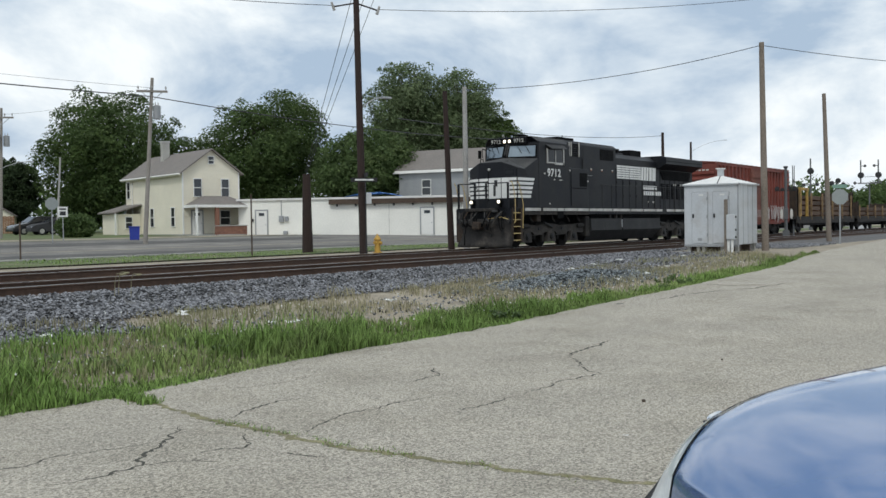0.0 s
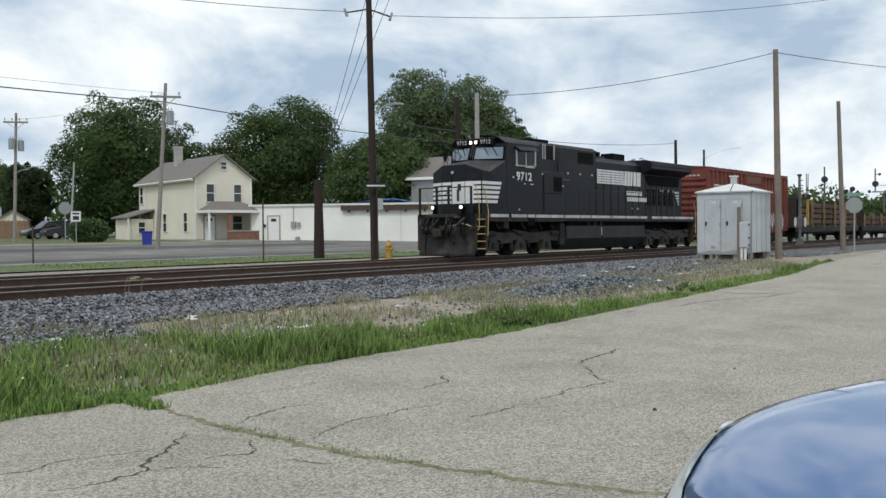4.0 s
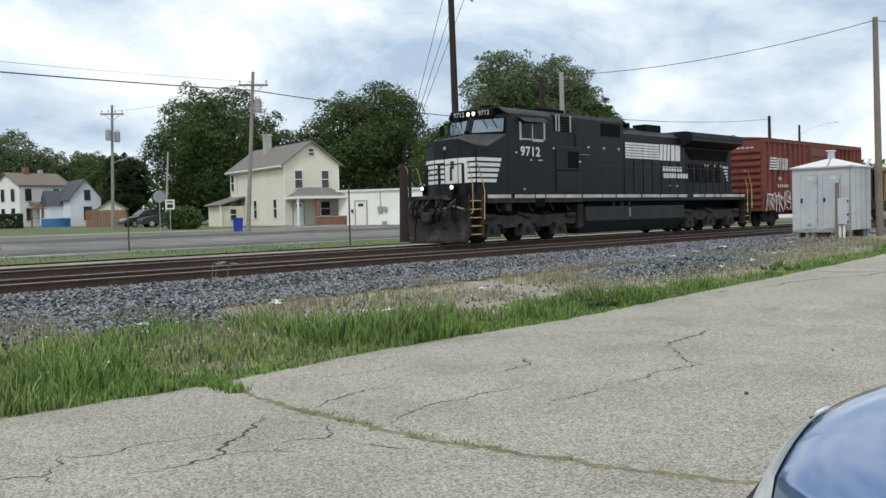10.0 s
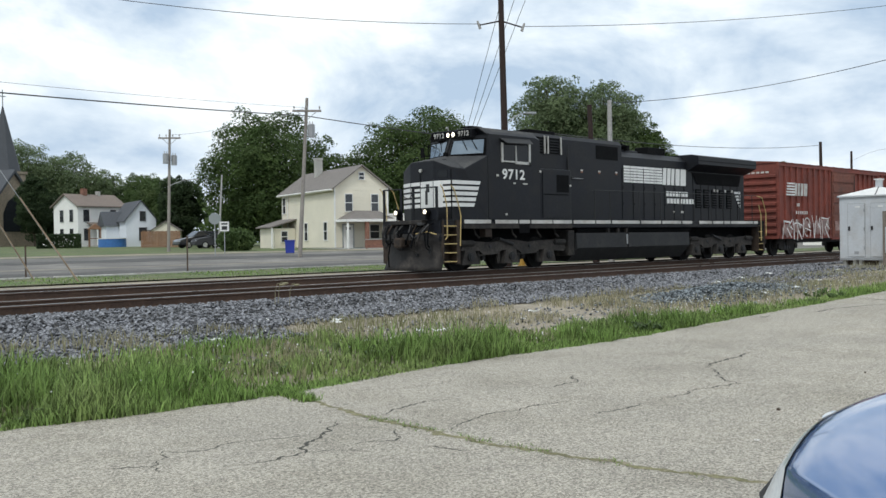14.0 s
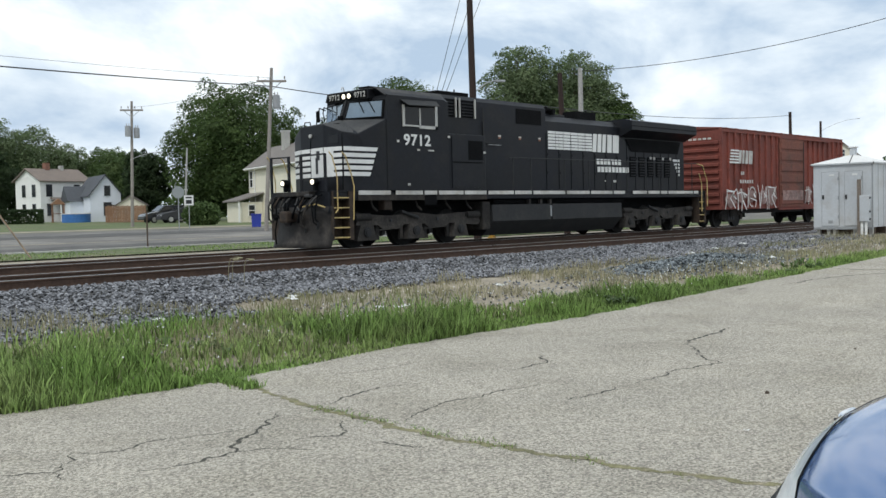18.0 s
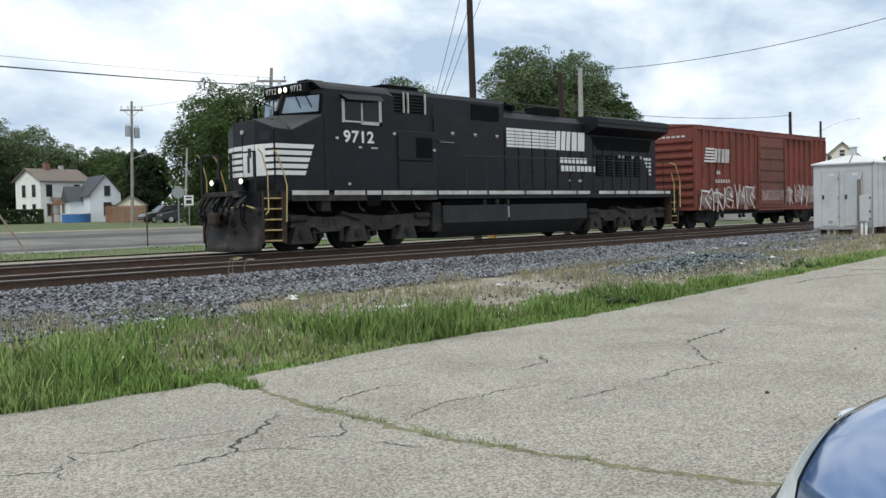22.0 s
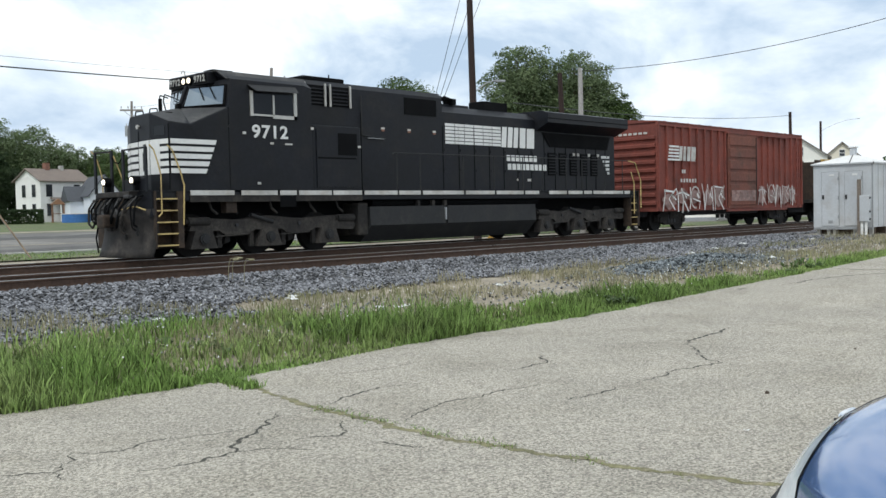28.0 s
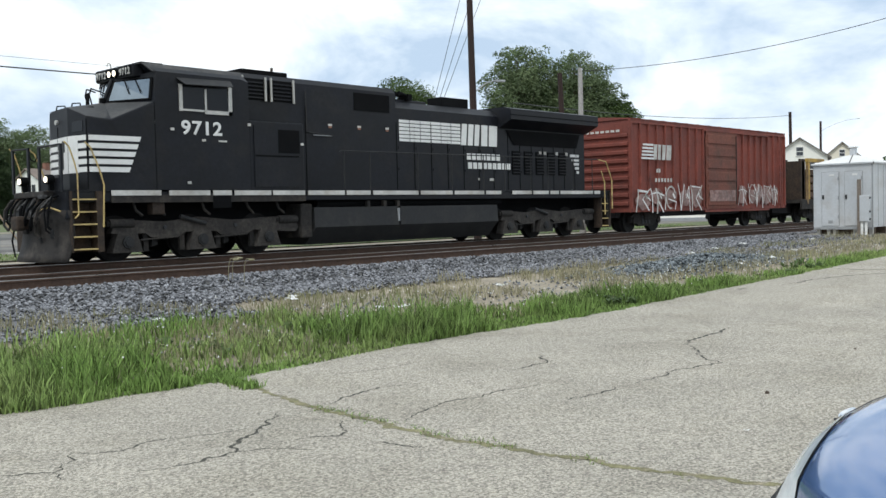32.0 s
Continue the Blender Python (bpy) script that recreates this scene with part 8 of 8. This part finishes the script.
mast = signal_mast(59.5, 17.63, 4.2, "grey crossing signal mast with crossarm lamps", [(2.95, -0.5, 0.14), (2.95, 0.5, 0.14), (2.9, -0.2, 0.11), (3.0, 0.22, 0.11)])
part("lamp_arm", boxes((-0.62, 0.62, -0.05, 0.05, 2.8, 2.86)), "dark", mast)
part("bell", disc(bmesh.new(), (0, 0, 4.25), "z", 0.13, 0.12, 12), "dark", mast)
for z_ in (3.3, 3.6, 3.9):
    part("step", boxes((0.05, 0.22, -0.03, 0.03, z_, z_ + 0.05)), "galvdark", mast)
gate = part("gate_mechanism", boxes((-0.14, 0.14, -0.14, 0.14, 1.1, 1.75), bevel=0.03), "galvdark", mast)
for s_ in (-0.32, 0.24):
    part("counterweight", prism(bmesh.new(), [(s_, 1.2), (s_ + 0.1, 1.1), (s_ + 0.16, 1.3), (s_ + 0.14, 1.65), (s_ + 0.05, 1.75), (s_, 1.6)], "y", -0.2, -0.1), "stripe", gate, "white gate counterweight")
arms = thing("raised_gate_arm", pose(66.5, 19.2, ground_z(66, 18)), "raised crossing gate arms beside the track", "crossing gate")
for s_ in (-0.16, 0.16):
    part("arm", tube(bmesh.new(), (s_ * 0.4, 0, 0.0), (s_ * 1.2, 0.0, 4.7), 0.05, 0.03, 8), "galvdark", arms)
tall = signal_mast(110.6, 30.1, 7.9, "tall signal mast with round target", [(6.5, 0, 0.36), (5.0, -0.7, 0.18), (5.0, 0.7, 0.18)])
part("lamp_arm", boxes((-0.7, 0.7, -0.04, 0.04, 4.96, 5.04)), "galvdark", tall)
flash = signal_mast(84.6, 20.9, 4.1, "crossing flasher mast with a cluster of round lamps", [(4.05, -0.4, 0.2), (4.25, 0.1, 0.21), (3.9, 0.5, 0.19), (3.4, 0.1, 0.16), (3.1, 0.55, 0.16)])
gan = signal_mast(121.7, 26.4, 5.4, "signal mast with platform and two round targets", [(6.3, -0.95, 0.36), (6.3, 0.95, 0.36), (7.4, -0.5, 0.16), (7.4, 0.5, 0.16), (5.4, -1.6, 0.18)])
part("platform", boxes((-1.3, 1.3, -0.3, 0.3, 5.3, 5.42)), "galvdark", gan)
for x in (-0.95, 0.95):
    part("upright", tube(bmesh.new(), (x, 0, 5.4), (x, 0, 8.1), 0.08, n=8), "galvdark", gan)
    part("lamp_bracket", boxes((min(x, x * 0.5), max(x, x * 0.5), -0.05, 0.05, 7.36, 7.44)), "galvdark", gan)
part("platform_rail", pipe(bmesh.new(), [(-1.3, -0.3, 6.1), (1.3, -0.3, 6.1)], 0.03), "galvdark", gan)
for ob in (gan, flash, mast, tall):
    ob.matrix_basis = ob.matrix_basis @ pose(0, 0, 0, 0, 0, -72)
hut2 = thing("signal_cabinet", pose(118.0, 26.8, ground_z(118, 26.8), 0, 0, -75), "small silver trackside signal cabinet", "signal cabinet")
part("body", boxes((-1.0, 1.0, -0.7, 0.7, 0, 2.0), bevel=0.03), "shed", hut2)
part("roof", prism(bmesh.new(), [(-1.1, 2.0), (1.1, 2.0), (0.9, 2.25), (-0.9, 2.25)], "y", -0.75, 0.75), "shedroof", hut2)

# distance: woods and a red-brown shed at the end of the tracks
def far_woods():
    rng = np.random.default_rng(42)
    verts, faces = [], []
    for k in range(90):
        a = k / 89
        x, y = 230 + 190 * a + rng.normal() * 6, 95 - 75 * a + rng.normal() * 8
        h, r = rng.uniform(7, 13), rng.uniform(4, 7)
        for _ in range(560):
            d = rng.normal(size=3)
            d /= np.linalg.norm(d)
            q = np.array([x, y, 1 + h * 0.5]) + d * np.array([r, r, h * 0.5]) * rng.uniform(0.6, 1.1)
            u, v = rng.normal(size=3), rng.normal(size=3)
            s = 0.4
            i = len(verts)
            verts += [q - u * s, q + v * s * 0.6, q + u * s, q - v * s * 0.6]
            faces.append((i, i + 1, i + 2, i + 3))
    for k in range(120):
        a = k / 119
        x, y = -120 + 420 * a, 250 + rng.normal() * 10 - 60 * a
        h, r = rng.uniform(7, 12), rng.uniform(4, 7)
        for _ in range(300):
            d = rng.normal(size=3)
            d /= np.linalg.norm(d)
            q = np.array([x, y, 1.5 + h * 0.5]) + d * np.array([r, r, h * 0.5]) * rng.uniform(0.6, 1.1)
            u, v = rng.normal(size=3), rng.normal(size=3)
            s = 0.5
            i = len(verts)
            verts += [q - u * s, q + v * s * 0.6, q + u * s, q - v * s * 0.6]
            faces.append((i, i + 1, i + 2, i + 3))
    return tagged(raw("far_woods", verts, faces, "leaf_a"), "belt of distant green woods", "woods", kind="stuff")


far_woods()
shed_far = thing("far_warehouse", pose(190, 20, 0.4, 0, 0, -60), "low red-brown warehouse at the end of the tracks", "warehouse")
part("wall", boxes((0, 30, 0, 12, 0, 5)), "brick", shed_far)
part("roof", boxes((-0.3, 30.3, -0.3, 12.3, 5, 5.3)), "shingle", shed_far)

# ---- grass, stones, litter ----


def grass_field(name, count, area, height, material, label, seed, width=0.0075):
    """Bent tapering blades, denser in tufts. area(rng) gives x, y and a height factor."""
    rng = np.random.default_rng(seed)
    verts, faces = [], []
    while len(faces) < 2 * count:
        x, y, f = area(rng)
        if f <= 0:
            continue
        z = ground_z(x, y) - 0.03
        h = height * f * rng.uniform(0.45, 1.15)
        a = rng.uniform(0, 2 * math.pi)
        lean = rng.uniform(0.05, 0.6) * h
        dx, dy = lean * math.cos(a), lean * math.sin(a)
        b = rng.uniform(0, 2 * math.pi)
        w = width * rng.uniform(0.7, 1.5)
        sx, sy = w * math.cos(b), w * math.sin(b)
        i = len(verts)
        verts += [(x - sx, y - sy, z), (x + sx, y + sy, z), (x + dx * 0.35 + sx * 0.8, y + dy * 0.35 + sy * 0.8, z + h * 0.6), (x + dx * 0.35 - sx * 0.8, y + dy * 0.35 - sy * 0.8, z + h * 0.6), (x + dx, y + dy, z + h)]
        faces += [(i, i + 1, i + 2, i + 3), (i + 3, i + 2, i + 4)]
    return tagged(raw(name, verts, faces, material), label, "grass", kind="stuff")


def patch(x, y, s=0.9, k=0.0):
    return noise.noise(Vector((x * s, y * s, 5.0 + k)))


def top_edge(x):
    """Where the green verge gives way to gravel."""
    if x < 8.2:
        return 10.9
    return 9.8 - 0.16 * (x - 8.2) if x < 13.5 else 8.75


def verge_area(rng):
    x = 0.5 + 32.0 * rng.random() ** 1.6
    e, t = lot_edge(x) + max(0.0, x - 23) * 0.1 * smoothstep(23, 30, x), top_edge(x)
    y = e - 0.09 + (t - e) * rng.random() ** 1.35
    u = (y - e) / (t - e)
    f = 0.28 + 0.48 * smoothstep(0.0, 0.35, u) + 1.35 * patch(x, y, 0.8) + 0.7 * patch(x, y, 2.6, 6)
    if 8.2 < x < 10.3 and 9.3 < y < 11.4:
        f += 0.5
    if rng.random() > 1.25 - u + 0.8 * patch(x, y, 0.6, 3):
        return 0, 0, 0
    if x > 11:
        f *= 0.7 if x < 16 else 0.5
        if rng.random() < 0.62 * smoothstep(11, 19, x) * (0.4 + u):
            return 0, 0, 0
    return x, y, max(0.25, min(1.3, f))


def dry_area(rng):
    x = 1 + 31 * rng.random() ** 1.4
    y = lot_edge(x) + 0.5 + 3.9 * rng.random()
    f = 0.5 + 0.9 * patch(x, y, 0.7, 9)
    if f < 0.3 or y > 12.2 or (y < lot_edge(x) + 1.2 and rng.random() < 0.55):
        return 0, 0, 0
    return x, y, min(1.2, f)


def joint_area(rng):
    k = rng.random()
    y = 7.75 - 5.6 * k ** 1.5
    x = 4.78 + 0.1 * math.sin(y * 1.1) + (5.0 - 4.78) * max(0.0, (y - 6.2) / 1.5) + rng.normal() * 0.05
    f = 0.8 if y > 6.9 else (0.38 if patch(x, y, 2.2, 4) > 0.12 else 0.14)
    return x, y, f


def street_verge(rng):
    x = -6 + 62 * rng.random()
    return x, 29.9 + 4.6 * rng.random(), 0.6 + 0.4 * patch(x, 1, 0.5)


grass_field("grass_verge", 52000, verge_area, 0.29, "grass", "tall green grass along the lot edge", 1)
grass_field("dry_grass", 15000, dry_area, 0.26, "straw", "thin dry straw-coloured grass", 2, 0.006)
grass_field("joint_grass", 4200, joint_area, 0.13, "grass", "short grass growing in the slab joint", 3, 0.006)


def weeds(name, count, leaf_w, height, material, label, seed):
    """Broad leaves in rosettes among the grass."""
    rng = np.random.default_rng(seed)
    verts, faces = [], []
    for _ in range(count):
        x = 1.5 + 20 * rng.random() ** 1.3
        e = lot_edge(x)
        y = e + 0.15 + (top_edge(x) - e - 0.3) * rng.random()
        if patch(x, y, 0.9, 12) < 0.08:
            continue
        z = ground_z(x, y) - 0.02
        for _ in range(9):
            a, r = rng.uniform(0, 2 * math.pi), height * rng.uniform(0.5, 1.2)
            dx, dy = math.cos(a), math.sin(a)
            w = leaf_w * rng.uniform(0.6, 1.2)
            up = height * rng.uniform(0.3, 1.0)
            i = len(verts)
            verts += [(x, y, z), (x + dx * r * 0.5 - dy * w, y + dy * r * 0.5 + dx * w, z + up), (x + dx * r, y + dy * r, z + up * 0.8), (x + dx * r * 0.5 + dy * w, y + dy * r * 0.5 - dx * w, z + up)]
            faces.append((i, i + 1, i + 2, i + 3))
    return tagged(raw(name, verts, faces, material), label, "weeds", kind="stuff")


def flowers(count, seed):
    """Small white flower heads standing in the grass."""
    rng = np.random.default_rng(seed)
    verts, faces = [], []
    for _ in range(count):
        x = 1.5 + 24 * rng.random() ** 1.2
        e, t = lot_edge(x), top_edge(x)
        y = e + 0.3 + (t - e + 0.5) * rng.random()
        z = ground_z(x, y) + rng.uniform(0.08, 0.3)
        r = rng.uniform(0.006, 0.014)
        i = len(verts)
        verts += [(x + r, y, z), (x, y + r, z), (x - r, y, z), (x, y - r, z), (x, y, z + r), (x, y, z - r)]
        faces += [(i, i + 1, i + 4), (i + 1, i + 2, i + 4), (i + 2, i + 3, i + 4), (i + 3, i, i + 4), (i + 1, i, i + 5), (i + 2, i + 1, i + 5), (i + 3, i + 2, i + 5), (i, i + 3, i + 5)]
    return tagged(raw("white_flowers", verts, faces, "litter"), "tiny white wildflower heads in the grass", "flowers", kind="stuff")


weeds("broad_weeds", 420, 0.03, 0.13, "leaf_b", "low broad-leaved green weeds among the grass", 14)
flowers(420, 15)
grass_field("far_verge_grass", 11000, street_verge, 0.17, "grass", "short grass between tracks and street", 4, 0.016)


def bed_height(x, y):
    prof = [(10.6, 0.0), (11.4, 0.04), (12.6, 0.15), (13.6, 0.33), (14.2, 0.42), (15.0, 0.43)]
    z = prof[0][1]
    for (a, za), (b, zb) in zip(prof, prof[1:]):
        if a <= y <= b:
            z = za + (zb - za) * (y - a) / (b - a)
    if y > 15:
        z = 0.43
    return max(z, ground_z(x, y) - 0.02)


def stones(name, count, spot, lo, hi, material, label, seed):
    rng = np.random.default_rng(seed)
    octa = np.array([(1, 0, 0), (-1, 0, 0), (0, 1, 0), (0, -1, 0), (0, 0, 1), (0, 0, -1)], float)
    tri = ((0, 2, 4), (2, 1, 4), (1, 3, 4), (3, 0, 4), (2, 0, 5), (1, 2, 5), (3, 1, 5), (0, 3, 5))
    verts, faces = [], []
    for _ in range(count):
        x, y, z = spot(rng)
        s = rng.uniform(lo, hi)
        q = octa * rng.uniform(0.55, 1.1, (6, 1)) * s * np.array([1.15, 1.0, 0.75])
        a = rng.uniform(0, 6.28)
        c, d = math.cos(a), math.sin(a)
        t = rng.uniform(-0.5, 0.5)
        p = np.stack([q[:, 0] * c - q[:, 1] * d, q[:, 0] * d + q[:, 1] * c, q[:, 2] + t * q[:, 0]], 1) + (x, y, z)
        i = len(verts)
        verts += p.tolist()
        faces += [(i + u, i + v, i + w) for u, v, w in tri]
    return tagged(raw(name, verts, faces, material), label, "gravel", kind="stuff")


def shoulder(rng):
    x = 2.0 + 42 * rng.random() ** 1.7
    y = 10.7 + 4.2 * rng.random() ** 0.8
    if 8 < x < 22 and y < 11.9:
        y += 1.3
    if 32.4 < x < 37.0 and y < 14.2:
        x -= 12
    return x, y, bed_height(x, y) + 0.012 + 0.03 * rng.random()


def loose(rng):
    x = 4 + 26 * rng.random()
    y = 9.2 + 2.0 * rng.random()
    return x, y, ground_z(x, y) - 0.01


def heap(rng):
    x, y = rng.normal(19.3, 1.5), rng.normal(10.25, 0.5)
    k = math.exp(-((x - 19.3) / 2.0) ** 2 - ((y - 10.25) / 0.7) ** 2)
    return x, y, ground_z(x, y) + 0.22 * k * rng.random() + 0.01


stones("ballast_stones", 42000, shoulder, 0.02, 0.046, "stone", "angular grey-blue ballast stones on the track shoulder", 5)
stones("loose_gravel", 2200, loose, 0.012, 0.035, "stone", "loose grey gravel in the verge", 6)
stones("gravel_heap", 5200, heap, 0.022, 0.046, "bluestone", "low heap of grey-blue gravel", 7)

# ties as single pieces, the nearest stretch of each track
def tie_mesh():
    bm = boxes((-0.115, 0.115, -1.3, 1.3, -0.17, 0.0), bevel=0.012)
    me = mesh_of(bm, "tie")
    me.materials.append(M["tie"])
    return me


TIE = tie_mesh()
for track, lo, hi in ((tracks[0], 2, 62), (tracks[1], 4, 62)):
    rng = random.Random(lo)
    x = lo
    while x < hi:
        piece("tie", TIE, track, pose(x, rng.uniform(-0.04, 0.04), -0.002 + rng.uniform(-0.01, 0.004), 0, 0, rng.uniform(-1, 1)))
        x += 0.53

# litter
rng = random.Random(12)
for i, (x, y, s) in enumerate(((9.48, 9.64, 0.16), (9.3, 9.9, 0.1), (9.19, 11.7, 0.13), (9.0, 11.5, 0.16), (12.6, 10.4, 0.14), (20.9, 9.4, 0.14), (24.0, 12.4, 0.2), (26.5, 12.8, 0.16), (22.0, 12.0, 0.14), (21.5, 10.8, 0.2), (19.0, 9.2, 0.12), (6.02, 2.9, 0.03), (6.5, 11.0, 0.1), (8.0, 9.6, 0.08), (23.5, 10.0, 0.12), (29.0, 11.8, 0.12))):
    bm = bmesh.new()
    s *= 0.5
    bmesh.ops.create_grid(bm, x_segments=4, y_segments=3, size=s)
    for v in bm.verts:
        v.co += Vector((rng.uniform(-0.3, 0.3) * s, rng.uniform(-0.3, 0.3) * s, rng.uniform(0.0, 0.7) * s))
    ob = tagged(part("litter_scrap", thick(bm, 0.004), "litter"), "crumpled scrap of white litter", "litter", "litter")
    z = bed_height(x, y) + 0.05 if y > 10.6 else ground_z(x, y) + (0.06 if y > 8 else 0.0)
    ob.matrix_basis = pose(x, y, z, 0, 0, rng.uniform(0, 180))
for x, y, s in ((7.3, 2.45, 0.014), (9.9, 3.6, 0.014), (7.28, 3.33, 0.02)):
    bm = bmesh.new()
    bmesh.ops.create_icosphere(bm, subdivisions=1, radius=s)
    ob = tagged(part("pebble", bm, "tie"), "small dark pebble on the asphalt", "pebble", "litter")
    ob.matrix_basis = pose(x, y, ground_z(x, y) + s * 0.5)
# seed heads standing by the near rail
for x, y in ((9.55, 13.9), (9.8, 13.8), (9.7, 14.0)):
    w_ = thing("seed_head_weed", pose(x, y, bed_height(x, y)), "dry pale weed with drooping seed heads", "weed", "dry weeds")
    part("stalk", pipe(bmesh.new(), [(0, 0, -0.03), (0.02, 0, 0.3), (0.06, 0, 0.42), (0.13, 0, 0.42)], 0.006, 5), "straw", w_)
    bm = bmesh.new()
    bmesh.ops.create_icosphere(bm, subdivisions=2, radius=1.0, matrix=Matrix.Translation((0.17, 0, 0.4)) @ Matrix.Diagonal((0.07, 0.018, 0.02, 1)))
    part("seed_head", bm, "straw", w_)



# ---- what moves ----
# seconds and how far the train still is from its last place, along +x
TRAIN = [(0, 20.885), (1, 20.125), (2, 19.365), (3, 18.575), (3.5, 18.175), (5.5, 16.563), (6, 16.147), (7, 15.258), (8, 14.459), (9, 13.681), (10, 12.944), (10.5, 12.499), (11, 11.985), (12, 11.125), (13, 10.356), (14, 9.651), (14.5, 9.299), (16.5, 7.949), (17, 7.557), (18, 6.907), (19, 6.304), (20, 5.748), (21, 5.218), (22, 4.735), (23, 4.233), (24, 3.735), (25, 3.283), (28, 1.891), (29, 1.417), (30, 0.953), (31, 0.476), (32, 0.0)]
SEDAN = [(0, -165.7), (16, -47.3), (24, 11.9), (28, 41.5), (32, 71.1)]


def train_at(t):
    return float(np.interp(t, [r[0] for r in TRAIN], [r[1] for r in TRAIN]))


def motions():
    for car in (loco, boxcar, *flatcars):
        at = car.matrix_basis.translation.copy()
        walk(car, [(t, pose(at.x + s, at.y, at.z)) for t, s in TRAIN])
    for wheel, x, r in WHEELS:
        rows = []
        for i in range(65):
            t = i * 0.5
            rows.append((t, pose(x, 0, r) @ Matrix.Rotation((train_at(t) - train_at(0)) / r, 4, "Y")))
        walk(wheel, rows)
    walk(sedan, [(t, pose(x, 28.6, 0.31)) for t, x in SEDAN])


motions()
